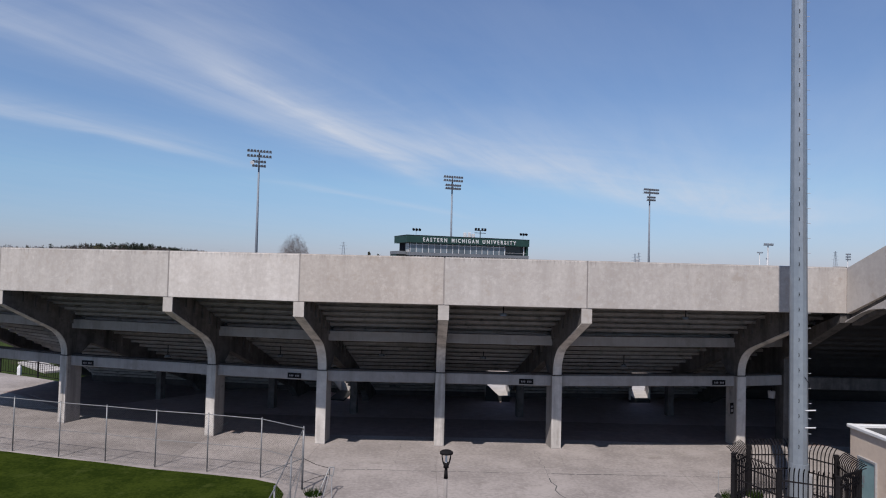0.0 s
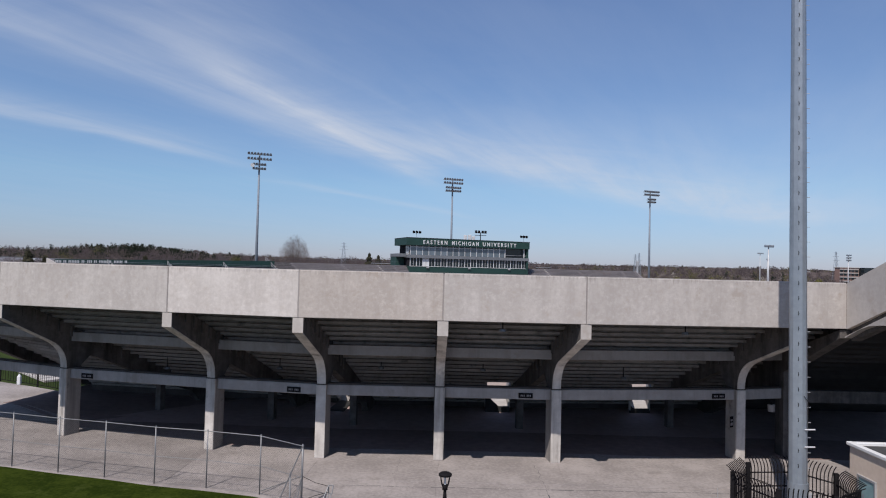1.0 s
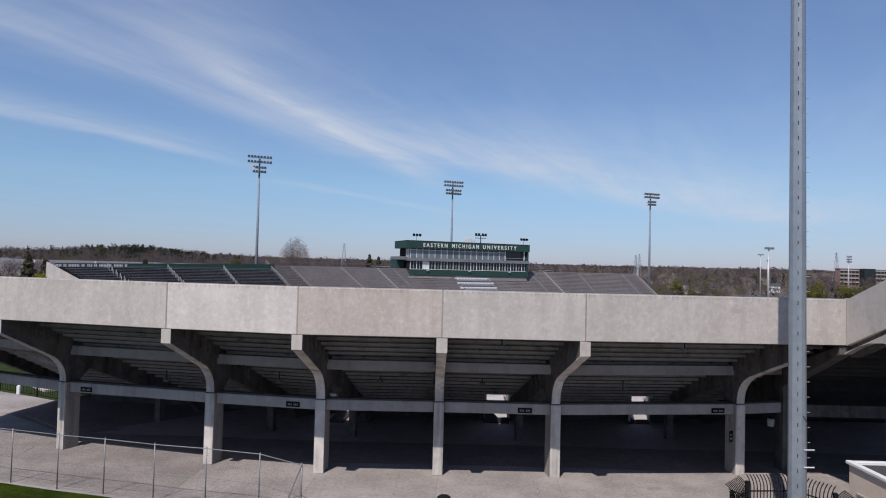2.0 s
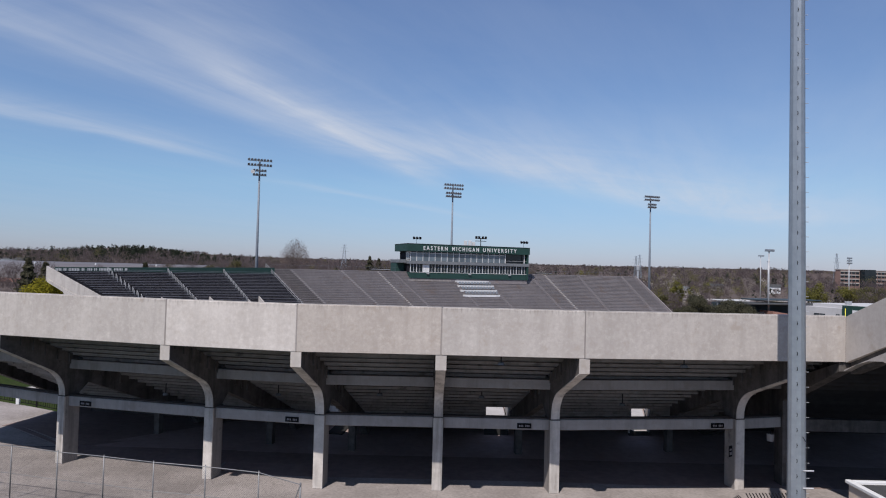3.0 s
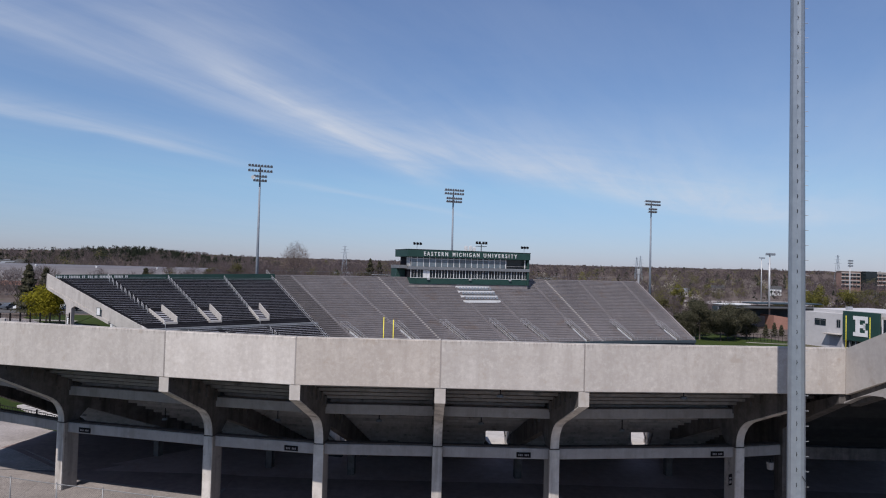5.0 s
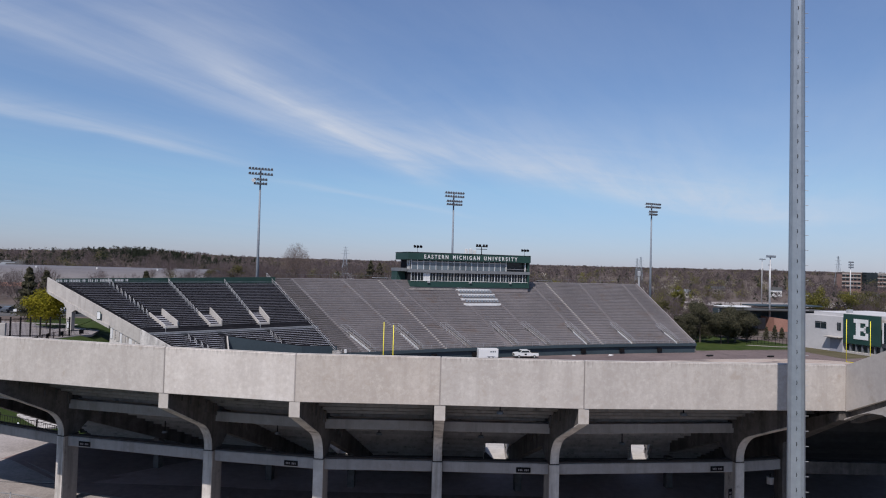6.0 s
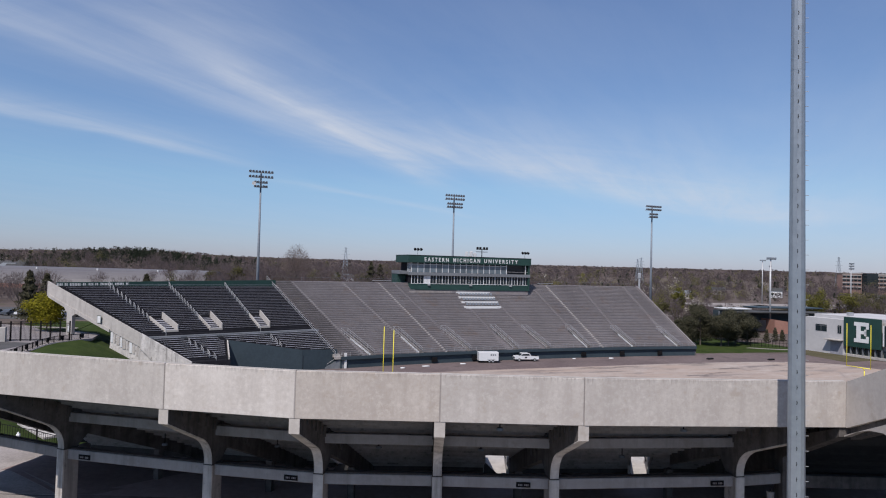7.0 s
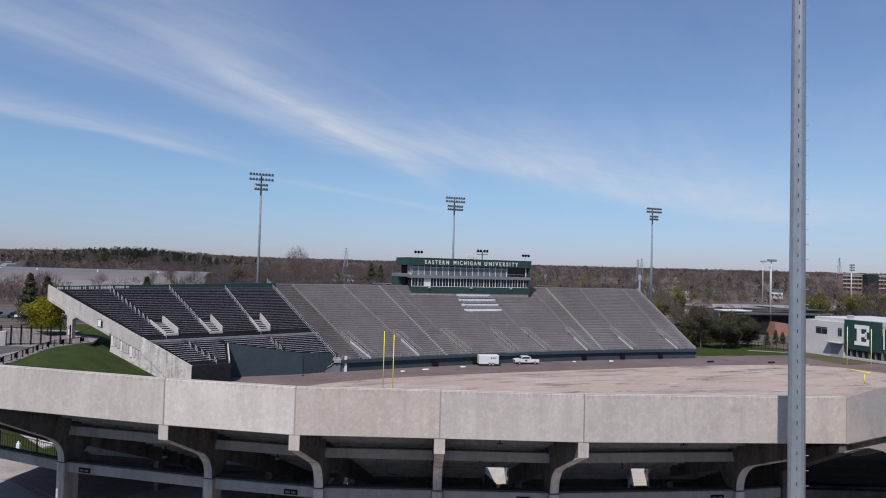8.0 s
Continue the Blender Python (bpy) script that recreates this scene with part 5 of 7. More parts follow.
def text_mesh(words, size, depth):
    cu = bpy.data.curves.new("lettering", "FONT")
    cu.body, cu.size, cu.extrude, cu.offset, cu.align_x = words, size, depth, 0.020, "LEFT"
    cu.space_character = 1.6
    tmp = bpy.data.objects.new("lettering", cu)
    scene.collection.objects.link(tmp)
    bpy.context.view_layer.update()
    me = bpy.data.meshes.new_from_object(tmp.evaluated_get(bpy.context.evaluated_depsgraph_get()))
    bpy.data.objects.remove(tmp)
    xs = [v.co.x for v in me.vertices]
    return me, min(xs), max(xs)


def letters(words, s0, s1, t, z, height, parent, mat):
    me, lo, hi = text_mesh(words, 1.0, 0.06)
    ob = new("lettering", me)
    me.materials.clear()
    me.materials.append(mat)
    kx = (s1 - s0) / (hi - lo)
    for v in me.vertices:
        v.co = ((v.co.x - lo) * kx, v.co.y * height / 0.72, v.co.z)
    ob.parent = parent
    ob.matrix_basis = Matrix.Translation(Vector(fp(s0, t, z)) - base_of(parent)) @ pose(0, 0, 0, 90, 0, RZ)
    return ob


for words, a, b in (("EASTERN", -25.9, -18.8), ("MICHIGAN", -17.4, -9.2), ("UNIVERSITY", -7.9, 2.8)):
    letters(words, a, b, PT - 0.78, 16.86, 1.10, roof, M["white"])
# lamps and plant on the roof
for s in (-27.4, 6.0):
    lampset = thing("roof_floodlight", fp(s, PT + 1, 18.5), "cluster of small dark floodlights on a roof bracket", "floodlight", "roof floodlights")
    part("post", Geo().tube(fp(s, PT + 1, 18.4), fp(s, PT + 1, 19.9), 0.04, 0.04, 6), M["black"], lampset)
    part("bar", Geo().tube(fp(s - 1.1, PT + 1, 19.9), fp(s + 1.1, PT + 1, 19.9), 0.05, 0.05, 6), M["black"], lampset)
    for o in (-0.9, 0, 0.9):
        part("head", Geo().tube(fp(s + o, PT + 0.45, 20.05), fp(s + o, PT + 1.0, 20.35), 0.40, 0.22, 9), M["black"], lampset)
rig = thing("roof_camera_rig", fp(-7, PT + 3, 18.5), "dark equipment rig with white boxes on the roof", "equipment")
part("frame", Geo().path([fp(-8.8, PT + 3, 20.9), fp(-5.2, PT + 3, 20.9)], 0.1).path([fp(-8.8, PT + 3, 20.1), fp(-5.2, PT + 3, 20.1)], 0.08).path([fp(-7, PT + 3, 18.4), fp(-7, PT + 3, 20.9)], 0.12), M["black"], rig)
for s in (-8.5, -7.6, -6.4, -5.5):
    part("head", Geo().box(fp(s, PT + 2.8, 21.1), (0.55, 0.5, 0.8), RZ, 0.06), M["black"], rig)
for s, z in ((-11.6, 19.3), (-10.2, 19.4), (-9.0, 19.0)):
    part("box", Geo().box(fp(s, PT + 3.5, z), (0.8, 0.7, 1.5), RZ, 0.05), M["white"], rig)

# ---------------------------------------------------------------- floodlight masts
def mast(s, t, zt, banks):
    th_ = thing("floodlight_mast", fp(s, t, -3), "tall grey steel floodlight mast with banks of lamps", "floodlight", "floodlight masts")
    part("pole", Geo().tube(fp(s, t, -4), fp(s, t, zt + 2.4), 0.46, 0.2, 12), M["mast_grey"], th_, smooth=True)
    for z, n, wide in banks:
        bar = part("crossarm", Geo().box(fp(s, t - 0.4, zt + z - 0.35), (wide, 0.18, 0.14), RZ), M["rail"], th_)
        for i in range(n):
            o = -wide / 2 + wide * (i + 0.5) / n
            c = Vector(fp(s + o, t - 0.75, zt + z))
            part("lamp", Geo().tube(c + Vector((0.05, -0.30, -0.18)), c + Vector((0, 0.22, 0.14)), 0.36, 0.20, 8), M["galv"], bar)
    return th_


first = mast(-69.5, 73, 36.6, ((2.55, 8, 6.3), (1.25, 8, 6.3), (-0.2, 5, 3.5), (-1.3, 5, 3.5)))
part("dish", Geo().tube(fp(-71.3, 72.1, 35.9), fp(-71.2, 72.5, 36.0), 0.52, 0.35, 14), M["white"], first, "white round dish catching the sun")
mast(-13.9, 75, 34.4, ((2.3, 8, 6.2), (1.25, 8, 6.2), (-0.15, 7, 5.0), (-1.1, 7, 5.0)))
mast(56.1, 73, 35.3, ((2.1, 8, 6.2), (1.05, 8, 6.2), (-0.45, 5, 3.4), (-1.35, 5, 3.4)))

# grey lamp box on the last column
box = thing("column_lamp", (18.95, 37.35, 3.0), "small grey weathered lamp box on a bracket under the beam", "lamp")
part("housing", Geo().tube((18.95, 37.3, 2.72), (18.95, 37.3, 3.12), 0.17, 0.20, 10), M["beam_concrete"], box)
part("bracket", Geo().tube((18.95, 37.3, 3.1), (18.95, 37.3, 3.30), 0.04, 0.04, 6), M["black"], box)
# ---------------------------------------------------------------- paving near the stand
rnd = random.Random(11)
apron = thing("pavement", (0, 30, 0), "pale worn concrete paving with stained slabs and cracked joints", "pavement", kind="structure")


def slab_piece(name, pts, z, mat, parent, thick=0.12):
    cx, cy = sum(p[0] for p in pts) / len(pts), sum(p[1] for p in pts) / len(pts)
    ins = [(cx + (p[0] - cx) * 0.997, cy + (p[1] - cy) * 0.997) for p in pts]
    gg = Geo()
    n = len(pts)
    gg.add([(x, y, z - thick) for x, y in pts] + [(x, y, z - 0.012) for x, y in pts] + [(x, y, z) for x, y in ins], [tuple(range(2 * n, 3 * n))] + [(r * n + i, r * n + (i + 1) % n, r * n + n + (i + 1) % n, r * n + n + i) for r in (0, 1) for i in range(n)])
    return part(name, gg, mat, parent)


XS = [-30, -24, -18.2, -12.9, -6.5, 0.0, 6.4, 11.8, 17.2, 23, 29, 36]
YS = [14, 18, 22.5, 27.3, 32.0, 37.5, 39.6, 42.0]
for i in range(len(XS) - 1):
    for j in range(len(YS) - 1):
        q = lambda x, y: (x + 0.25 * math.sin(y * 0.7 + x), y + 0.10 * math.sin(x * 0.35))
        g_ = 0.0004
        pts = [q(XS[i], YS[j]), q(XS[i + 1], YS[j]), q(XS[i + 1], YS[j + 1]), q(XS[i], YS[j + 1])]
        gy_ = [0.022 if YS[j + k] == 32.0 else g_ for k in (0, 0, 1, 1)]
        pts = [(p[0] + sx * g_, p[1] + sy * gk) for p, gk, (sx, sy) in zip(pts, gy_, ((1, 1), (-1, 1), (-1, -1), (1, -1)))]
        # slabs under the deck take the darker colour that stands in for shade
        slab_piece("slab", pts, 0.0 + rnd.uniform(-0.006, 0.004), M["under_floor"] if YS[j] > 37 and (XS[i] > -13 or (YS[j] > 39.5 and XS[i] > -19)) else M["paving_darker" if XS[i] < -18 and YS[j] > 27 else "paving"], apron)
part("joint_bed", Geo().prism([(-31, 13), (37, 13), (37, 42.2), (-31, 42.2)], -0.2, -0.035), M["asphalt"], apron)
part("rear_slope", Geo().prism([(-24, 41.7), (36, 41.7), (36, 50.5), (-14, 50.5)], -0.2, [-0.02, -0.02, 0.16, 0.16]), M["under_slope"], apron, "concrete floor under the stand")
drive = [(-110, 30), (-31.1, 30), (-31.1, 42.2), (-24.5, 42.2), (-23, 45.5), (-27, 50.0), (-33, 53.0), (-42, 57.0), (-60, 64), (-110, 80)]
sheet("driveway", drive, -0.004, M["paving"], "pale concrete drive curving past the stand", "road", thick=0.1)
sheet("stand_floor", [(-31.2, 46.8), (-29.4, 46.52), (-23.6, 42.37), (-22.4, 42.37), (-12.6, 50.3), (-16, 57), (-28.6, 57), (-30.0, 51.0)], 0.02, M["under_floor"], "concrete floor under the curved end of the stand, shade in its colour", "floor", thick=0.03)
sheet("stand_floor_front", [(-30.9, 47.0), (-27.6, 44.6), (-22.3, 40.7), (-12.9, 38.3), (-12.9, 42.2), (-24.2, 42.35), (-29.4, 46.5)], 0.012, M["under_floor"], "floor strip under the curved end, coloured dark as its shade", "floor", thick=0.02)
# wall added to cover bright ground where the deck's end is dark
part("return_wall", Geo().box((-28.9, 54.7, 0.7), (1.9, 0.3, 1.4), 25), M["under_dark"], near_stand, "low dark wall added to hide a sunlit gap under the deck")
conc = [(-64.0, 91), (-64.6, 98.5), (-65.8, 103), (-67.0, 107.5), (-68.2, 112), (-68.6, 116), (-67.8, 120), (-66.4, 123.4), (-69, 131), (-78, 136), (-110, 150), (-130, 120), (-90, 91)]
sheet("concourse", conc, 0.05, M["tread_grey"], "worn grey asphalt concourse beside the far stand", "pavement", thick=0.4)
# cracks in the paving: thin sunk dark lines
for x0, y0, x1, y1, seed, wd in ((5.95, 24.0, 5.15, 30.6, 1, 0.045), (5.15, 30.6, 5.20, 35.0, 5, 0.012), (-2.2, 32.2, -2.0, 36.0, 2, 0.006)):
    rc = random.Random(seed)
    pts = []
    for k in range(13):
        f_ = k / 12
        pts.append((x0 + (x1 - x0) * f_ + rc.uniform(-0.12, 0.12), y0 + (y1 - y0) * f_, 0.003))
    gc = Geo().strip([[(x - rc.uniform(0.2, 1.0) * wd, y, z) for x, y, z in pts], [(x + rc.uniform(0.2, 1.0) * wd, y, z) for x, y, z in pts]])
    part("crack", gc, M["asphalt"], apron)

# long broken joint across the paving
rc = random.Random(9)
x = -4.5
while x < 22:
    step = rc.uniform(0.6, 1.8)
    y0 = 31.3 + 0.012 * (x - 8) + 0.05 * math.sin(x * 1.7)
    y1 = 31.3 + 0.012 * (x + step - 8) + 0.05 * math.sin((x + step) * 1.7)
    hw = rc.uniform(0.012, 0.045)
    part("joint", Geo().strip([[(x, y0 - hw, 0.0055), (x + step * 0.92, y1 - hw * 0.6, 0.0055)], [(x, y0 + hw * 0.5, 0.0055), (x + step * 0.92, y1 + hw, 0.0055)]]), M["asphalt"], apron)
    x += step

# ---------------------------------------------------------------- lawn and chain-link fence
FEN = [(-27.2, 34.2), (-24.1, 33.4), (-21.25, 32.75), (-18.5, 32.0), (-15.95, 31.45), (-13.25, 30.75), (-10.65, 30.3), (-8.0, 29.65), (-5.8, 28.2), (-5.45, 24.4), (-5.1, 20.6), (-4.8, 16.8)]
lawn_edge = [(-70, 45), (-40, 37.2), (-27.3, 33.95), (-24.2, 33.15), (-21.3, 32.5), (-18.6, 31.75), (-16.0, 31.15), (-13.4, 30.4), (-10.8, 29.9), (-8.2, 29.3), (-7.1, 28.8), (-6.45, 27.6), (-6.1, 24.0), (-5.8, 10), (-70, 10)]
lawn = solid("lawn", Geo().prism(lawn_edge[::-1], -0.1, 0.045), M["grass"], "mown green lawn beside the fence", "lawn", kind="structure")
dirt = [(-27.3, 34.5), (-27.3, 33.9), (-13.4, 30.35), (-8.6, 29.15), (-7.5, 28.1), (-7.0, 26.6), (-6.8, 10), (-4.4, 10), (-5.2, 28.6), (-7.6, 30.2), (-15.9, 31.8)]
sheet("fence_strip", dirt[::-1], 0.012, M["paving"], "bare gravelly strip under the fence", "ground", thick=0.05)
fence = thing("chain_link_fence", (-5.8, 28.2, 0), "tall galvanised chain-link fence along the lawn", "fence")
FH = 2.66
for i, (x, y) in enumerate(FEN):
    r_ = 0.044 if i == 8 else 0.030
    post = part("post", Geo().tube((x, y, -0.1), (x, y, FH), r_, r_, 8), M["fence_metal"], fence, smooth=True)
    part("cap", Geo().tube((x, y, FH), (x, y, FH + 0.07), r_ * 1.15, 0.012, 8), M["fence_metal"], post)
for p, q in zip(FEN, FEN[1:]):
    part("top_rail", Geo().tube((*p, FH - 0.03), (*q, FH - 0.03), 0.022, 0.022, 6), M["fence_metal"], fence)
    part("mid_rail", Geo().tube((*p, 1.29), (*q, 1.29), 0.014, 0.014, 6), M["fence_metal"], fence)
    part("tension_wire", Geo().tube((*p, 0.08), (*q, 0.08), 0.006, 0.006, 4), M["fence_metal"], fence)
    gm = Geo()
    ln = math.hypot(q[0] - p[0], q[1] - p[1])
    u = unit(q[0] - p[0], q[1] - p[1])
    step, hh = 0.11, FH - 0.15
    n_w = int((ln + hh) / step)
    for sgn in (1, -1):
        for k in range(n_w):
            s0 = -hh + k * step
            a, b = max(0.0, s0), min(ln, s0 + hh)
            if b <= a:
                continue
            za, zb = (a - s0), (b - s0)
            if sgn < 0:
                za, zb = hh - za, hh - zb
            A = (p[0] + u[0] * a, p[1] + u[1] * a, 0.08 + za)
            B = (p[0] + u[0] * b, p[1] + u[1] * b, 0.08 + zb)
            gm.add([(A[0], A[1], A[2] - 0.0028), (A[0], A[1], A[2] + 0.0028), (B[0], B[1], B[2] + 0.0028), (B[0], B[1], B[2] - 0.0028)], [(0, 1, 2, 3)])
    part("wire_mesh", gm, M["mesh_wire"], fence, "woven wire mesh", kind="stuff")
part("brace", Geo().tube((-5.8, 28.2, 1.35), (-8.0, 29.65, 0.15), 0.02, 0.02, 6).tube((-5.8, 28.2, 1.35), (-5.45, 24.4, 0.15), 0.02, 0.02, 6), M["fence_metal"], fence)

barrier = thing("bent_barrier", (-4.7, 27.9, 0), "bent grey metal barrier frame by the fence corner", "barrier")
part("frame", Geo().path([(-5.0, 27.5, 0), (-4.62, 28.1, 1.02), (-4.42, 28.05, 1.05), (-4.45, 27.9, 0.72), (-4.62, 28.1, 0.70), (-4.62, 28.1, 1.02)], 0.025).path([(-4.5, 27.95, 0.7), (-4.35, 27.2, 0)], 0.022).path([(-4.62, 28.1, 0.70), (-4.75, 27.3, 0)], 0.022), M["fence_metal"], barrier)
part("strap", Geo().path([(-5.75, 28.15, 1.35), (-5.2, 28.1, 1.12), (-4.62, 28.1, 0.98)], 0.012, 4).path([(-5.75, 28.1, 0.35), (-5.2, 28.0, 0.6), (-4.62, 28.05, 0.75)], 0.012, 4), M["black"], barrier)
for i, (x, y, r_) in enumerate(((-5.2, 27.6, 0.35), (12.75, 28.45, 0.4), (13.9, 28.75, 0.35), (15.2, 25.3, 0.35))):
    gt_ = Geo()
    rw = random.Random(40 + i)
    for _ in range(220):
        a, d = rw.uniform(0, 6.28), r_ * math.sqrt(rw.random())
        bx, by, h = x + d * math.cos(a), y + d * math.sin(a), rw.uniform(0.12, 0.38)
        gt_.add([(bx - 0.012, by, 0), (bx + 0.012, by + 0.008, 0), (bx + rw.uniform(-0.14, 0.14), by + rw.uniform(-0.14, 0.14), h)], [(0, 1, 2)])
    solid("weed_tuft", gt_, M["blade"], "tuft of green weeds growing by the fence", "weed", "weed tufts")

# ---------------------------------------------------------------- lamp post
lamp = thing("post_lamp", (0.30, 23.2, 0), "black post-top lamp with a round cap on curved arms", "lamp post")
X, Y = 0.30, 23.2
part("post", Geo().tube((X, Y, 0), (X, Y, 2.35), 0.075, 0.065, 12), M["concrete_dark"], lamp, "grey lower post", smooth=True)
part("neck", Geo().tube((X, Y, 2.25), (X, Y, 2.62), 0.08, 0.05, 12).tube((X, Y, 2.62), (X, Y, 2.80), 0.10, 0.09, 12), M["black"], lamp, smooth=True)
for k in range(4):
    a = math.pi / 4 + k * math.pi / 2
    pts = [(X + math.cos(a) * r, Y + math.sin(a) * r, z) for r, z in ((0.07, 2.68), (0.15, 2.80), (0.205, 2.96), (0.225, 3.12))]
    part("arm", Geo().path(pts, 0.016, 6), M["black"], lamp)
part("cap", Geo().tube((X, Y, 3.11), (X, Y, 3.17), 0.235, 0.24, 20).tube((X, Y, 3.17), (X, Y, 3.22), 0.24, 0.17, 20), M["black"], lamp, smooth=False)
part("lens", Geo().tube((X, Y, 2.80), (X, Y, 3.10), 0.035, 0.035, 8), M["white"], lamp)

# ---------------------------------------------------------------- near floodlight mast in its fence
PX, PY = 14.86, 27.0
near_mast = thing("floodlight_mast", (PX, PY, 0), "tall galvanised steel floodlight mast with climbing pegs", "floodlight", "floodlight masts")
def mast_r(z):
    return 0.368 - 0.0040 * z
for z0, z1 in ((0.0, 11.95), (11.9, 24.0), (23.95, 44.0)):
    gp = Geo()
    n = 12
    rings = [[(PX - 0.0068 * z + mast_r(z) * (1.012 if z == z0 and z0 else 1) * math.cos(2 * math.pi * i / n), PY + mast_r(z) * (1.012 if z == z0 and z0 else 1) * math.sin(2 * math.pi * i / n), z) for i in range(n + 1)] for z in (z0, (z0 + z1) / 2, z1)]
    gp.strip(rings)
    part("pole_section", gp, M["galv"], near_mast, "tapered twelve-sided galvanised tube")
part("base_flange", Geo().tube((PX, PY, 0), (PX, PY, 0.06), 0.55, 0.55, 16), M["galv"], near_mast)
part("collar", Geo().tube((PX, PY, 0.0), (PX, PY, 2.02), 0.392, 0.385, 20), M["galv"], near_mast)
for k in range(58):
    z = 2.6 + k * 0.62
    r_ = mast_r(z)
    part("peg", Geo().tube((PX - 0.0068 * z + r_ * 0.9, PY - 0.05, z), (PX - 0.0068 * z + r_ + 0.14, PY - 0.06, z), 0.012, 0.012, 5), M["rail"], near_mast)
    xm = PX - 0.0068 * z
    at = (xm - r_ * 0.42, PY - r_ * 0.905)
    part("clip", Geo().box((*at, z + 0.15), (0.02, 0.02, 0.15), -25).box((at[0] + 0.014, at[1], z + 0.15), (0.026, 0.022, 0.026), -25).box((at[0] - 0.01, at[1], z + 0.215), (0.026, 0.022, 0.02), -25).box((at[0] - 0.01, at[1], z + 0.085), (0.026, 0.022, 0.02), -25), M["black"], near_mast)
for z in (3.55, 4.25):
    part("bracket", Geo().tube((PX + 0.08, PY - 0.33, z - 0.03), (PX + 0.40, PY - 0.52, z + 0.03), 0.032, 0.032, 8), M["rail"], near_mast, "stub pipe bracket")
part("cable", Geo().path([(PX + 0.02, PY - 0.36, 5.6), (PX + 0.24, PY - 0.31, 5.3), (PX + 0.28, PY - 0.2, 4.6), (PX + 0.25, PY - 0.26, 4.25)], 0.012, 5), M["black"], near_mast)
part("cabinet", Geo().box((PX + 0.42, PY + 0.1, 1.0), (0.34, 0.3, 1.1), 8, 0.02), M["rail"], near_mast, "grey control cabinet")

FP = [(12.45, 27.6), (13.75, 29.0), (15.9, 29.2), (16.85, 27.7), (16.45, 25.6), (15.1, 24.75), (13.3, 25.5)]
cage = thing("steel_fence", (PX, PY, 0), "black steel picket fence with outward-curved tips round the mast", "fence")
cxm, cym = PX, PY
picket = None
for p, q in zip(FP, FP[1:] + FP[:1]):
    ln = math.hypot(q[0] - p[0], q[1] - p[1])
    u = unit(q[0] - p[0], q[1] - p[1])
    rz = math.degrees(math.atan2(u[1], u[0]))
    out = (u[1], -u[0])
    if (p[0] + q[0]) / 2 * 0 + out[0] * ((p[0] + q[0]) / 2 - cxm) + out[1] * ((p[1] + q[1]) / 2 - cym) < 0:
        out = (-out[0], -out[1])
    part("fence_post", Geo().box((*p, 1.08), (0.16, 0.16, 2.16), rz, 0.008).box((*p, 2.17), (0.18, 0.18, 0.03), rz), M["black"], cage)
    for z in (0.25, 1.15, 1.75):
        part("fence_rail", Geo().box(((p[0] + q[0]) / 2, (p[1] + q[1]) / 2, z), (ln, 0.04, 0.05), rz), M["black"], cage)
    n = max(3, int(ln / 0.15))
    for k in range(1, n):
        b = (p[0] + u[0] * ln * k / n, p[1] + u[1] * ln * k / n)
        gk = Geo().path([(b[0], b[1], 0.05), (b[0], b[1], 1.95), (b[0] + out[0] * 0.06, b[1] + out[1] * 0.06, 2.12), (b[0] + out[0] * 0.18, b[1] + out[1] * 0.18, 2.27), (b[0] + out[0] * 0.34, b[1] + out[1] * 0.34, 2.37)], 0.022, 4)
        part("picket", gk, M["black"], cage)
stake = thing("marker_stake", (12.25, 28.6, 0), "thin grey stake with a dark foot on the paving", "stake")
part("rod", Geo().tube((12.25, 28.6, 0.0), (12.25, 28.6, 1.15), 0.014, 0.014, 6), M["rail"], stake)
part("foot", Geo().tube((12.25, 28.6, 0.0), (12.25, 28.6, 0.16), 0.17, 0.05, 8), M["rubber"], stake)

# ---------------------------------------------------------------- small service building
shed = thing("service_building", (20.5, 25.5, 0), "small tan masonry building with white coping and a teal door", "building")
part("wall", Geo().box((20.95, 25.25, 1.6), (6.0, 6.6, 3.2), 0, 0.02), M["tan_block"], shed)
for c, d in (((17.98, 25.25, 3.25), (0.26, 6.8, 0.14)), ((20.95, 28.47, 3.25), (5.7, 0.26, 0.14)), ((20.95, 22.03, 3.25), (5.7, 0.26, 0.14)), ((23.95, 25.25, 3.25), (0.26, 6.8, 0.14))):
    part("coping", Geo().box(c, d, 0, 0.02), M["white"], shed)
part("roof", Geo().box((20.95, 25.25, 3.205), (5.6, 6.1, 0.02)), M["roof_dark"], shed)
part("roof_unit", Geo().box((20.4, 25.6, 3.4), (1.1, 0.8, 0.4), 0, 0.03), M["rail"], shed)
door = part("door", Geo().box((17.93, 27.35, 1.02), (0.06, 0.98, 2.04), 0, 0.01), M["teal"], shed, "faded teal steel door")
part("door_frame", Geo().box((17.92, 27.35, 2.09), (0.10, 1.16, 0.09)).box((17.92, 26.80, 1.02), (0.10, 0.07, 2.04)).box((17.92, 27.90, 1.02), (0.10, 0.07, 2.04)), M["rail"], door)
part("handle", Geo().tube((17.86, 27.68, 1.0), (17.86, 27.68, 1.15), 0.02, 0.02, 6), M["rail"], door)
part("scuff", Geo().box((17.895, 27.55, 1.25), (0.006, 0.12, 0.3)).box((17.895, 27.62, 0.95), (0.006, 0.2, 0.1)), M["galv"], door, "grey scuffed patch")

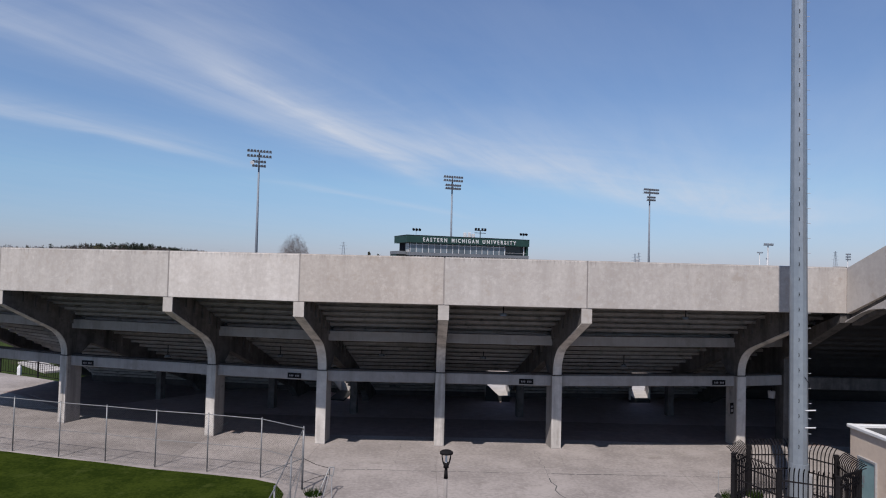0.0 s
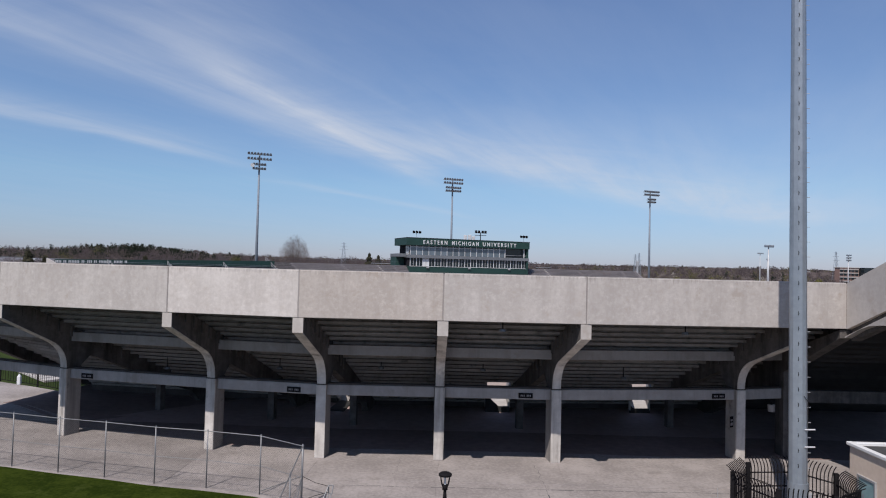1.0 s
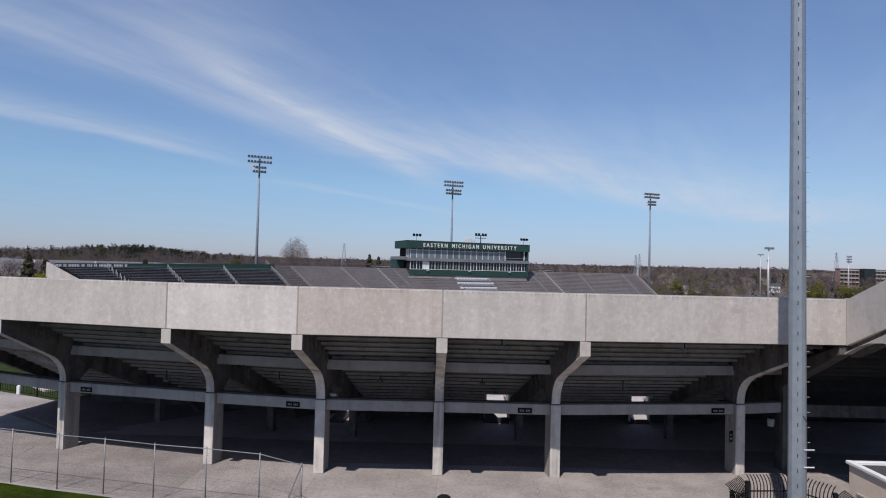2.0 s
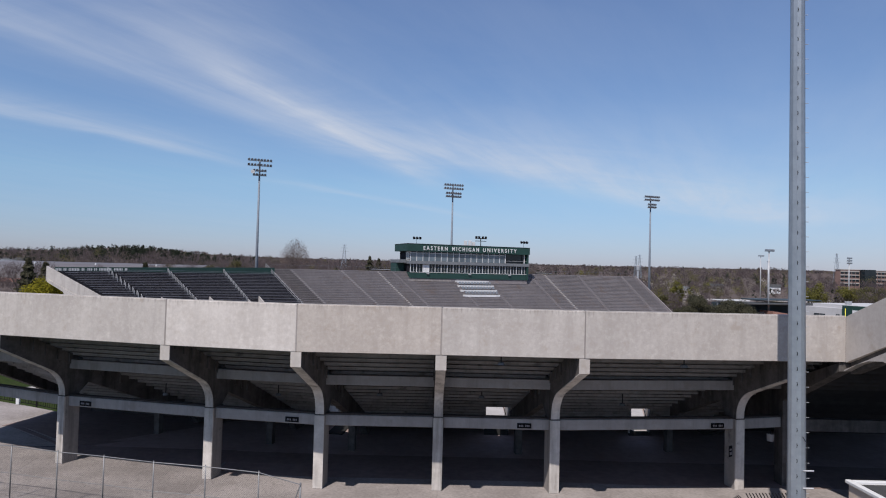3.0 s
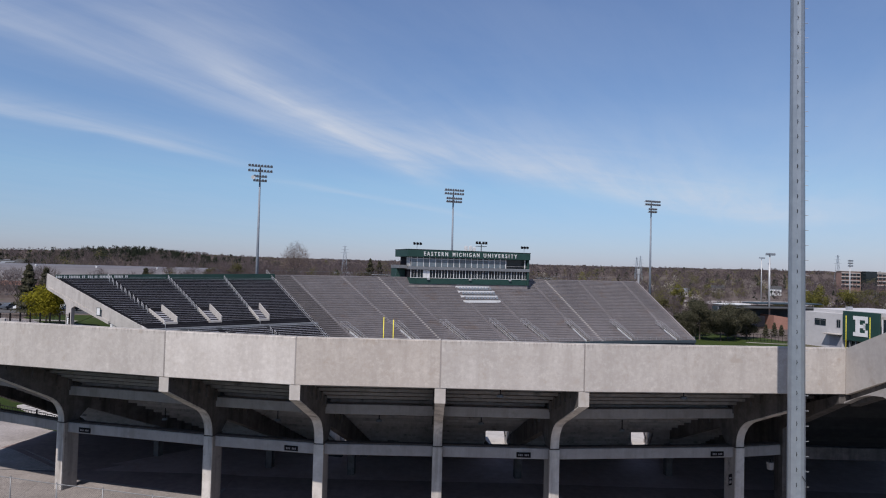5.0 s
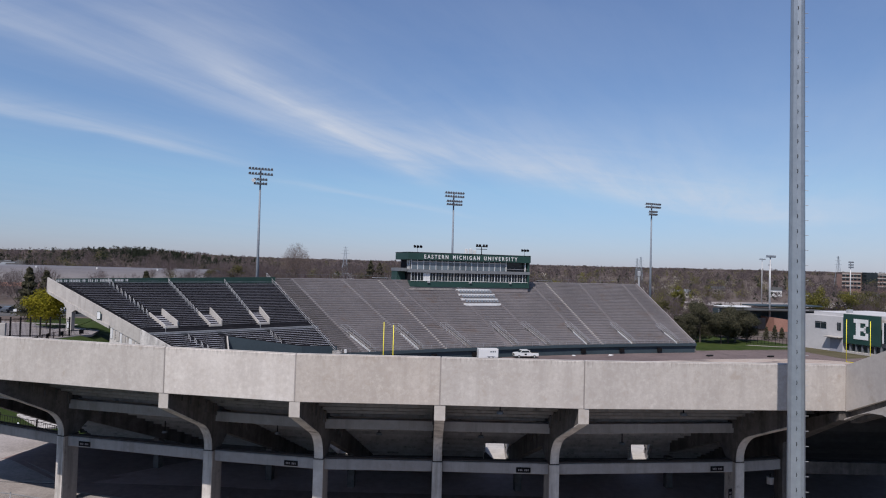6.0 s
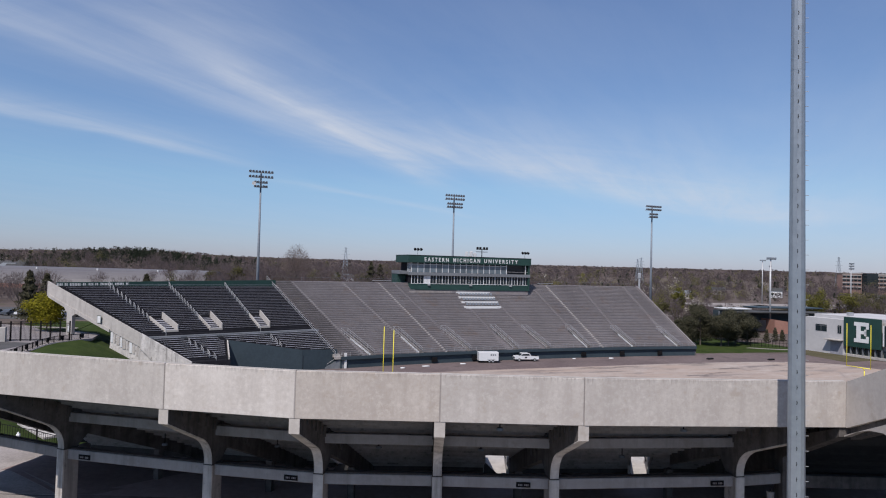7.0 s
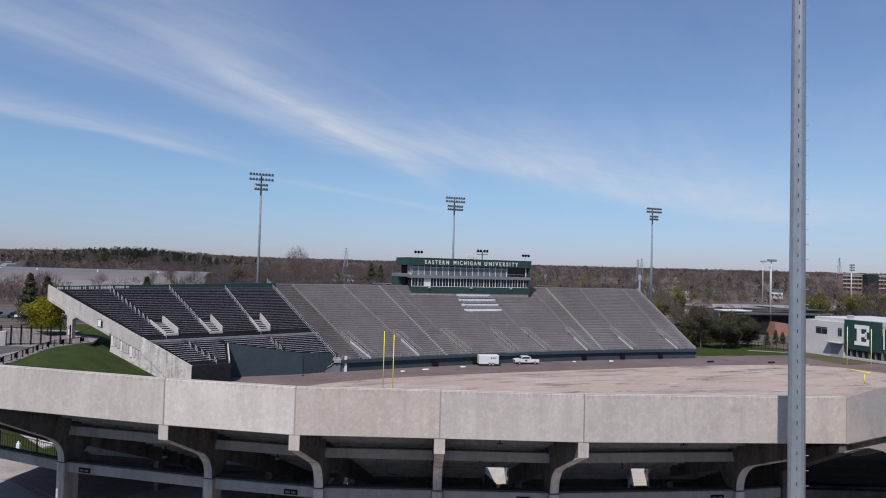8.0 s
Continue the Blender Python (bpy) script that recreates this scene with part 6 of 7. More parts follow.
# ---------------------------------------------------------------- things on the field
def goal(s_end, side):
    post = thing("goal_post", fp(s_end + side * 1.9, 0, ZF), "yellow football goal with tall uprights on one curved leg", "goal post", "goal posts")
    part("leg", Geo().path([fp(s_end + side * 1.9, 0, ZF), fp(s_end + side * 1.9, 0, ZF + 2.2), fp(s_end + side * 1.5, 0, ZF + 2.8), fp(s_end, 0, ZF + 3.05)], 0.09, 10), M["yellow"], post, smooth=True)
    part("crossbar", Geo().tube(fp(s_end, -2.86, ZF + 3.05), fp(s_end, 2.86, ZF + 3.05), 0.085, 0.085, 10), M["yellow"], post, smooth=True)
    for o in (-2.82, 2.82):
        part("upright", Geo().tube(fp(s_end, o, ZF + 3.05), fp(s_end, o, ZF + 12.7), 0.07, 0.06, 8), M["yellow"], post, smooth=True)


goal(-54.86, -1)
goal(54.86, 1)



def local_box(th_, name, c, d, mat, ch=0.03, parent=None, label=""):
    """A chamfered box in the axes of a thing that is turned afterwards."""
    return part(name, Geo().box(c, d, 0, ch), mat, parent or th_, label)


def place(th_, at, rz):
    th_.matrix_basis = pose(*at, 0, 0, rz)


truck = thing("pickup_truck", (0, 0, 0), "white crew-cab pickup truck parked by the field wall", "truck")
prof = [(-3.1, 0.55), (-3.1, 1.25), (-2.95, 1.32), (-1.25, 1.36), (-0.95, 1.38), (-0.75, 1.95), (-0.55, 2.02), (1.0, 2.02), (1.25, 1.98), (1.75, 1.42), (2.95, 1.30), (3.12, 1.15), (3.12, 0.6)]
prof = [(-x, z) for x, z in prof][::-1]
part("body", Geo().slab(prof, (0, 0), (1, 0), (0, 1), 1.95), M["car_white"], truck)
for y in (-0.985, 0.985):
    part("side_window", Geo().slab([(-1.55, 1.45), (-1.15, 1.90), (0.55, 1.92), (0.70, 1.45)], (0, y), (1, 0), (0, 1), 0.02), M["glass"], truck)
    for x in (-2.0, 2.0):
        wheel = part("wheel", Geo().tube((x, y - 0.14 * (1 if y > 0 else -1), 0.40), (x, y + 0.02 * (1 if y > 0 else -1), 0.40), 0.40, 0.40, 16), M["rubber"], truck)
        part("rim", Geo().tube((x, y + 0.015 * (1 if y > 0 else -1), 0.40), (x, y + 0.03 * (1 if y > 0 else -1), 0.40), 0.22, 0.20, 12), M["rail"], wheel)
part("windscreen", Geo().slab([(-1.85, 1.46), (-1.30, 1.93), (-1.28, 1.90), (-1.80, 1.44)], (0, 0), (1, 0), (0, 1), 1.7), M["glass"], truck)
part("grille", Geo().box((-3.13, 0, 0.95), (0.04, 1.5, 0.35), 0, 0.01), M["black"], truck)
part("cargo_bed", Geo().box((2.1, 0, 1.33), (1.7, 1.6, 0.06)), M["black"], truck)
for y in (-0.8, 0.8):
    part("headlight", Geo().box((-3.13, y, 1.0), (0.05, 0.3, 0.25), 0, 0.02), M["white"], truck)
    part("tail_light", Geo().box((3.13, y, 1.05), (0.04, 0.15, 0.35), 0, 0.01), M["brick_far"], truck)
part("door_mark", Geo().box((-0.3, -0.985, 1.0), (0.55, 0.02, 0.35)), M["black"], truck, "dark plain mark on the door")
place(truck, fp(-6.6, 42.0, ZF + 0.03), RZ - 10)

trailer = thing("box_trailer", (0, 0, 0), "white enclosed two-axle trailer beside the truck", "trailer")
part("box", Geo().box((0, 0, 1.55), (4.9, 2.1, 2.15), 0, 0.06), M["car_white"], trailer)
part("chassis", Geo().box((0.2, 0, 0.45), (5.4, 1.8, 0.12), 0, 0.02).tube((2.4, 0, 0.45), (3.6, 0, 0.45), 0.05, 0.05, 6), M["black"], trailer)
for y in (-1.06, 1.06):
    part("fender", Geo().box((0.6, y, 0.85), (1.9, 0.12, 0.12), 0, 0.03), M["rail"], trailer)
    for x in (0.15, 1.05):
        wheel = part("wheel", Geo().tube((x, y * 0.85, 0.36), (x, y, 0.36), 0.36, 0.36, 14), M["rubber"], trailer)
        part("rim", Geo().tube((x, y, 0.36), (x, y * 1.01, 0.36), 0.2, 0.18, 10), M["rail"], wheel)
part("marks", Geo().box((0.6, -1.06, 1.95), (0.4, 0.02, 0.35)).box((1.15, -1.06, 1.95), (0.4, 0.02, 0.35)).box((1.65, -1.06, 1.95), (0.3, 0.02, 0.35)), M["grey_panel"], trailer, "grey marks that cannot be read")
place(trailer, fp(-17.3, 41.6, ZF + 0.03), RZ - 11)

for s, t, w_, h_ in ((-24.5, 40.2, 0.9, 0.22), (-34.5, 38.4, 1.1, 0.2), (8.2, 43.2, 0.5, 0.2), (19.0, 42.2, 0.8, 0.2), (-40.5, 37.0, 0.6, 0.2)):
    bag = Geo()
    rw = random.Random(int(s * 10) + 999)
    ring = [[fp(s + math.cos(a) * w_ * rr * rw.uniform(0.8, 1.1), t + math.sin(a) * 0.6 * rr * rw.uniform(0.8, 1.1), ZF + 0.03 + z) for a in [2 * math.pi * i / 10 for i in range(10)]] for rr, z in ((0.9, 0), (1.0, h_ * 0.4), (0.75, h_ * 0.85), (0.1, h_))]
    ring = [r_ + [r_[0]] for r_ in ring]
    solid("tarpaulin", bag.strip(ring), M["white"], "crumpled white tarpaulin lying on the track", "tarpaulin", "tarpaulins", smooth=True)
for s, t in ((46.0, 35.5), (63, 31)):
    mat_ = thing("folded_mat", fp(s, t, ZF), "dark folded mat lying at the track edge", "mat", "folded mats")
    part("layer", Geo().box(fp(s, t, ZF + 0.19), (2.0, 0.9, 0.22), RZ + 8, 0.06), M["black"], mat_)
    part("layer", Geo().box(fp(s + 0.2, t, ZF + 0.36), (1.7, 0.8, 0.14), RZ + 3, 0.05), M["rubber"], mat_)
flag = thing("marker_post", fp(-62, 33, ZF), "thin dark post standing on the track", "post")
part("rod", Geo().tube(fp(-63, 35.5, ZF), fp(-63, 35.5, ZF + 3.6), 0.07, 0.05, 6), M["black"], flag)
part("foot", Geo().tube(fp(-63, 35.5, ZF), fp(-63, 35.5, ZF + 0.15), 0.3, 0.25, 8), M["black"], flag)
# ---------------------------------------------------------------- team building beyond the end of the field
team = thing("team_building", fp(108, 30, ZF), "low grey building with a dark green sign wall behind the goal", "building")


def stbox(name, s0, s1, t0, t1, z0, z1, mat, parent=team, ch=0.04, label=""):
    return part(name, Geo().box(fp((s0 + s1) / 2, (t0 + t1) / 2, (z0 + z1) / 2), (s1 - s0, t1 - t0, z1 - z0), RZ, ch), mat, parent, label)


stbox("wall", 96.5, 120, 35.2, 48.4, ZF - 0.3, 2.95, M["grey_panel"], label="smooth light grey wall")
team.children[0].data.materials[0] = M["smooth_wall"]
stbox("upper_wall", 97.5, 122, 4, 46.0, 2.9, 4.0, M["smooth_wall"])
stbox("rear_block", 97.2, 122, 3, 35.1, ZF - 0.3, 2.9, M["concrete_far"])
board = stbox("sign_wall", 95.9, 96.4, 23.7, 34.9, -4.7, 3.9, M["green"], label="dark green sign wall")
for t0, t1, z0, z1 in ((27.2, 31.6, 1.55, 2.65), (27.2, 31.6, -3.2, -2.1), (29.6, 30.9, -2.1, 1.55), (27.9, 29.6, -0.75, 0.2), (27.2, 28.0, 0.75, 1.55), (27.2, 28.0, -2.1, -1.3), (27.9, 28.5, -1.2, 0.65)):
    stbox("mark", 95.78, 95.9, t0, t1, z0, z1, M["white"], board, 0.02)
stbox("sign_base", 96.2, 97.0, 3, 35.0, ZF, ZF + 0.7, M["concrete_far"])
for k in range(17):
    t0 = 3.5 + k * 1.85
    win = stbox("lower_window", 96.9, 97.0, t0 + 0.15, t0 + 1.5, ZF + 0.7, -4.9, M["glass"], ch=0.01)
    stbox("pier", 96.3, 96.9, t0 - 0.18, t0 + 0.12, ZF + 0.7, -4.7, M["grey_panel"], win, 0.01)
for k in range(6):
    win = stbox("side_window", 96.0, 96.1, 4 + k * 3.2, 6.8 + k * 3.2, -3.6, 2.2, M["glass"], ch=0.01)
    stbox("frame", 95.95, 96.15, 6.8 + k * 3.2, 7.2 + k * 3.2, -3.6, 2.2, M["white"], win, 0.01)
for t0, t1, z0, z1 in ((40.9, 44.7, -1.1, 0.95), (36.1, 37.3, -1.3, 1.1)):
    win = stbox("window_unit", 96.42, 96.49, t0, t1, z0, z1, M["glass"], ch=0.01)
    stbox("mullion", 96.38, 96.5, (t0 + t1) / 2 - 0.06, (t0 + t1) / 2 + 0.06, z0, z1, M["grey_panel"], win, 0.01)
    stbox("sill", 96.34, 96.5, t0 - 0.1, t1 + 0.1, z1 - 0.45, z1 - 0.35, M["grey_panel"], win, 0.01)
stbox("canopy", 94.6, 96.5, 35.4, 40.4, -3.4, -3.1, M["concrete_far"])
stbox("entrance", 96.4, 96.48, 35.6, 39.6, ZF, -3.5, M["bench_dark"], ch=0.01)
stbox("roof_unit", 100, 102, 36.3, 37.2, 4.0, 5.0, M["rail"])
lawn_n = [fp(57, 47)[:2], fp(84, 44)[:2], fp(96, 49.5)[:2], fp(98, 66)[:2], fp(84, 74)[:2], fp(60, 66)[:2]]
sheet("lawn", lawn_n, ZF + 0.035, M["bank_grass"], "small mown lawn below dark pines", "lawn")
path_n = [fp(79, 55), fp(81, 55.5), fp(88, 50), fp(96, 48.7), fp(96, 47.7), fp(87, 48.8)]
sheet("footpath", [p[:2] for p in path_n][::-1], ZF + 0.06, M["paving"], "pale curved footpath on the lawn", "path")
edge_n = [fp(82, 24)[:2], fp(95, 24)[:2], fp(96, 35)[:2], fp(96, 47)[:2], fp(88, 47)[:2], fp(84, 36)[:2]]
sheet("verge", edge_n, ZF + 0.05, M["thin_grass"], "strip of bare brown ground and thin grass before the team building", "ground")

# dark rail fence along the lawn
rail_n = thing("rail_fence", fp(92, 56, ZF), "dark metal fence along a footpath", "fence")
for k in range(14):
    s, t = 83 + k * 1.0, 58.5 - k * 0.5
    part("post", Geo().tube(fp(s, t, ZF), fp(s, t, ZF + 2.4), 0.06, 0.06, 5), M["black"], rail_n)
for z in (0.4, 1.4, 2.3):
    part("rail", Geo().tube(fp(83, 58.5, ZF + z), fp(96, 52, ZF + z), 0.05, 0.05, 5), M["black"], rail_n)

# ---------------------------------------------------------------- low pavilion, far lamp posts, masts
pav = thing("pavilion", (133, 262, ZF), "low brick pavilion with a flat grey roof", "building")
part("wall", Geo().prism([(132.5, 261), (148.5, 264.5), (147.5, 273), (131.5, 270)], -8, [-2.0, -4.2, -4.2, -2.0]), M["brick_far"], pav, "orange brick wall with a sloping top")
part("rear_wall", Geo().box((136, 276, -2.6), (44, 8, 6.2), 12, 0.05), M["slate"], pav)
part("roof", Geo().box((137, 272, 0.6), (44, 16, 0.5), 12, 0.1), M["roof_dark"], pav)
part("roof_sheet", Geo().box((118.5, 267.5, 1.75), (12.4, 7, 0.35), 12, 0.05), M["white"], pav, "white roof sheet")
part("upper_roof", Geo().box((146, 281, 2.0), (32, 10, 0.5), 12, 0.1), M["slate"], pav)
for x in (118, 128, 147):
    part("opening", Geo().box((x, 263.2 + (x - 133) * 0.21, -4.6), (3.4, 0.3, 4.4), 12), M["tread_dark"], pav)
for x in (108, 114, 152, 158):
    part("post", Geo().box((x, 261 + (x - 133) * 0.21, -3.2), (0.4, 0.4, 8.6), 12), M["grey_panel"], pav)


def far_lamp(x, y, z0, z1, n, wide, rows_):
    th_ = thing("sports_light", (x, y, z0), "slim pale pole with a small bank of sports lights", "floodlight", "sports lights")
    part("pole", Geo().tube((x, y, z0), (x, y, z1), 0.42, 0.25, 8), M["rail"], th_, smooth=True)
    for r in range(rows_):
        bar = part("crossarm", Geo().box((x, y - 0.3, z1 - r * 1.6), (wide, 0.2, 0.2), 20), M["rail"], th_)
        for i in range(n):
            o = -wide / 2 + wide * (i + 0.5) / n
            part("lamp", Geo().box((x + o * 0.94, y + o * 0.34 - 0.6, z1 - r * 1.6 + 0.5), (wide / n * 0.5, 0.6, 0.8), 20, 0.1), M["galv"], bar)


far_lamp(237.4, 486.9, -8, 26.6, 6, 6.0, 1)
far_lamp(133.7, 267.2, -8, 22.2, 8, 5.2, 1)
far_lamp(256.2, 411, -8, 24.2, 5, 4.6, 3)
far_lamp(247.0, 495, -8, 22.5, 3, 3.0, 1)


def pylon(x, y, z0, z1, w0):
    th_ = thing("lattice_tower", (x, y, z0), "distant grey steel lattice tower", "tower", "lattice towers")
    legs = Geo()
    for sx, sy in ((-1, -1), (1, -1), (1, 1), (-1, 1)):
        part("leg", Geo().tube((x + sx * w0, y + sy * w0, z0), (x + sx * 0.3, y + sy * 0.3, z1), 0.22, 0.14, 4), M["galv"], th_)
    n = 9
    for k in range(n):
        za, zb = z0 + (z1 - z0) * k / n, z0 + (z1 - z0) * (k + 1) / n
        wa, wb = w0 + (0.3 - w0) * k / n, w0 + (0.3 - w0) * (k + 1) / n
        part("brace", Geo().tube((x - wa, y - wa, za), (x + wb, y - wb, zb), 0.10, 0.10, 4).tube((x + wa, y - wa, za), (x - wb, y - wb, zb), 0.10, 0.10, 4).tube((x - wb, y - wb, zb), (x + wb, y - wb, zb), 0.10, 0.10, 4), M["galv"], th_)
    for f_, wide in ((0.78, 4.0), (0.88, 3.2), (0.97, 2.2)):
        z = z0 + (z1 - z0) * f_
        part("arm", Geo().tube((x - wide, y, z), (x + wide, y, z), 0.16, 0.16, 4), M["galv"], th_)


pylon(-92, 600, 2, 31.5, 3.0)
pylon(423, 700, -4, 38, 3.4)
pylon(207, 700, -4, 30, 2.6)
pylon(217, 720, -4, 32, 2.6)
mono = thing("antenna_post", (78.4, 262, ZF), "pale antenna post beyond the stand", "post")
part("pole", Geo().tube((78.4, 262, -8), (78.4, 262, 15), 0.5, 0.4, 8), M["rail"], mono)
part("head", Geo().box((78.4, 262, 14), (1.2, 1.0, 2.2), 0, 0.2), M["rail"], mono)

# ---------------------------------------------------------------- far buildings
dome = thing("arched_hall", (-170, 335, -2), "long white sports hall with an arched metal roof", "building")
prof = [(math.cos(math.pi * k / 16) * 22, -2 + math.sin(math.pi * k / 16) * 12.2) for k in range(17)]
u = unit(103, 4)
part("roof", Geo().slab(prof, (-172, 336), (-u[1], u[0]), u, 106), M["roof_pale"], dome, "arched pale metal roof")
part("base_wall", Geo().box((-171, 313.2, -1.0), (104, 0.6, 6.0), 2.2), M["brick_far"], dome)
for k in range(12):
    c = (-220 + k * 8.8, 312.6 + k * 0.34, -0.6)
    part("bay_door", Geo().box(c, (2.4, 0.4, 3.4), 2.2), M["grey_panel"], dome)
for k in range(3):
    part("roof_vent", Geo().box((-205 + k * 30, 326 + k * 1.1, 9.4), (0.7, 0.7, 1.0), 0, 0.1), M["white"], dome)

office = thing("brick_office", (420, 640, -2), "distant orange brick office block with pale bands", "building")
def off_box(name, c, d, mat, label="", parent=office):
    return part(name, Geo().box(c, d, 8, 0.1), mat, parent, label)
off_box("wing", (397.5, 640, 10.0), (21, 7, 20), M["office_brick"])
off_box("entrance_bay", (415, 637, 9.5), (12, 8, 22), M["glass"], "dark glazed entrance bay")
off_box("wing", (444, 645, 9.5), (46, 8, 20), M["office_brick"])
for z in (5.5, 9.5, 13.5, 17.0):
    for x, y, n_w in ((397.5, 636.3, 5), (444, 640.9, 11)):
        wide = n_w * 4.1
        off_box("pale_band", (x, y, z + 1.45), (wide, 0.7, 0.9), M["concrete_far"])
        for k in range(n_w):
            dx = (k - (n_w - 1) / 2) * 4.1
            off_box("window", (x + dx * 0.99, y + dx * 0.139, z), (3.2, 0.6, 1.7), M["glass"])
off_box("coping", (397.5, 640, 20.3), (22, 8, 0.7), M["concrete_far"])
off_box("coping", (444, 645, 19.8), (47, 9, 0.7), M["concrete_far"])


def house(x, y, rz, w_, d_, h_, wall, roof_):
    z0 = ground_z(x, y)
    th_ = thing("house", (x, y, z0), "small distant house with a pitched roof", "house", "distant houses")
    part("wall", Geo().box((x, y, z0 + h_ / 2), (w_, d_, h_), rz, 0.05), wall, th_)
    a, b = math.cos(radians(rz)), math.sin(radians(rz))
    part("roof", Geo().slab([(-d_ / 2 - 0.4, z0 + h_), (d_ / 2 + 0.4, z0 + h_), (0, z0 + h_ + d_ * 0.32)], (x, y), (-b, a), (a, b), w_ + 0.8), roof_, th_)
    for k in (-0.3, 0.0, 0.3):
        part("window", Geo().box((x + a * w_ * k + b * (d_ / 2 + 0.02), y + b * w_ * k - a * (d_ / 2 + 0.02), z0 + h_ * 0.55), (1.4, 0.1, 1.6), rz), M["glass"], th_)


rh = random.Random(21)
for x, y in ((-333, 496), (-322, 488), (-343, 524), (-360, 526), (-372, 548), (-350, 540), (-20, 430), (-78, 500), (205, 560), (260, 620), (300, 590), (-40, 560), (60, 520), (350, 520)):
    house(x, y, rh.uniform(-30, 30), rh.uniform(10, 15), rh.uniform(7, 9), rh.uniform(4, 6), M["white"] if rh.random() < 0.6 else M["concrete_far"], M["roof_dark"] if rh.random() < 0.6 else M["grey_panel"])
for i, (x, y, w_, d_, rz) in enumerate(((-120, 175, 60, 40, 10), (215, 478, 80, 50, 14), (290, 470, 120, 60, 12), (100, 360, 60, 30, 10))):
    z0 = max(ground_z(x + a, y + b) for a in (-w_ / 2, 0, w_ / 2) for b in (-d_ / 2, 0, d_ / 2)) + 0.06
    solid("car_park", Geo().box((x, y, z0 - 0.1), (w_, d_, 0.2), rz), M["asphalt" if i == 0 else "paving"], "open paved car park", "car park", kind="structure")


def car(x, y, z, rz, mat):
    th_ = thing("parked_car", (0, 0, 0), "small car standing in a car park", "car", "parked cars")
    prof = [(-2.2, 0.35), (-2.2, 0.85), (-1.4, 0.95), (-0.8, 1.42), (0.9, 1.42), (1.5, 0.98), (2.2, 0.88), (2.2, 0.35)]
    part("body", Geo().slab(prof[::-1], (0, 0), (1, 0), (0, 1), 1.75), mat, th_)
    for yy in (-0.885, 0.885):
        part("side_window", Geo().slab([(-1.2, 0.98), (-0.75, 1.36), (0.85, 1.36), (1.3, 0.98)], (0, yy), (1, 0), (0, 1), 0.02), M["glass"], th_)
        for xx in (-1.35, 1.35):
            part("wheel", Geo().tube((xx, yy * 0.85, 0.32), (xx, yy, 0.32), 0.32, 0.32, 10), M["rubber"], th_)
    th_.matrix_basis = pose(x, y, z, 0, 0, rz)


for k in range(9):
    car(-118 + k * 3.3, 166 + k * 0.4, 0.12, 85 + rh.uniform(-3, 3), M["car_white"] if k % 3 == 0 else M["car_dark"])
for k in range(7):
    car(278 + k * 8, 462 + k * 2, ground_z(290, 470) + 0.25, 20, M["car_white"] if k % 2 else M["car_dark"])

# ---------------------------------------------------------------- concourse fence and rail beside the far stand
gate = thing("black_fence", (-74, 118, 0), "tall black metal fence with pale gate piers on the concourse", "fence")
for k in range(12):
    x, y = -84.5 + k * 1.45, 113.6 + k * 0.55
    part("fence_post", Geo().box((x, y, 1.8), (0.22, 0.22, 3.6), 20), M["black"], gate)
    if k < 11:
        for j in range(1, 8):
            part("picket", Geo().box((x + j * 0.181, y + j * 0.069, 1.7), (0.035, 0.035, 3.2), 20), M["black"], gate)
        for z in (0.3, 3.2):
            part("fence_rail", Geo().box((x + 0.72, y + 0.27, z), (1.5, 0.06, 0.08), 20.8), M["black"], gate)
for x, y in ((-81.0, 114.2), (-78.0, 115.4)):
    part("gate_pier", Geo().box((x, y, 1.3), (1.0, 0.9, 2.6), 20, 0.04), M["concrete_far"], gate)
sheet("asphalt_apron", [(-71.6, 104.4), (-71.3, 109.2), (-71.1, 114.3), (-75.2, 115.0), (-79.0, 115.0)], 0.065, M["asphalt"], "dark asphalt apron inside the concourse gate", "pavement", thick=0.1)
berm_rail = thing("berm_rail", (-67, 112, 0), "low dark rail with hanging banners above the grass bank", "fence")
BR = [(-64.5, 94), (-65.2, 98.5), (-66.4, 103), (-67.6, 107.5), (-68.8, 112), (-69.2, 116), (-68.4, 120), (-66.6, 122.8)]
sheet("concourse_edge", (BR + [(x - 2.4, y + 0.9) for x, y in BR[::-1]]), 0.075, M["paving"], "pale concrete strip behind the rail", "pavement", thick=0.1)
for p, q in zip(BR, BR[1:]):
    z0 = 0.05
    part("rail", Geo().tube((*p, z0 + 1.05), (*q, z0 + 1.05), 0.04, 0.04, 5).tube((*p, z0 + 0.2), (*q, z0 + 0.2), 0.03, 0.03, 5), M["black"], berm_rail)
    for f_ in (0, 0.5):
        x, y = p[0] + (q[0] - p[0]) * f_, p[1] + (q[1] - p[1]) * f_
        part("post", Geo().box((x, y, z0 + 0.55), (0.1, 0.1, 1.15)), M["black"], berm_rail)
    uq = unit(q[0] - p[0], q[1] - p[1])
    ln = math.hypot(q[0] - p[0], q[1] - p[1])
    for k in range(1, 16):
        part("picket", Geo().box((p[0] + (q[0] - p[0]) * k / 16, p[1] + (q[1] - p[1]) * k / 16, z0 + 0.6), (0.03, 0.03, 0.9)), M["black"], berm_rail)
    part("banner", Geo().slab([(1.6, z0 + 0.3), (2.3, z0 + 0.3), (2.3, z0 + 0.95), (1.6, z0 + 0.95)], (p[0] - 0.05, p[1] - 0.05), uq, (-uq[1], uq[0]), 0.16), M["black"], berm_rail)

sheet("lawn_behind_stand", [(-81, 133.5), (-75.5, 132.5), (-78, 140), (-83, 156), (-96, 156), (-94, 146), (-86, 138)], 0.07, M["bank_grass"], "mown lawn under the trees behind the raked stand", "lawn", thick=0.2)
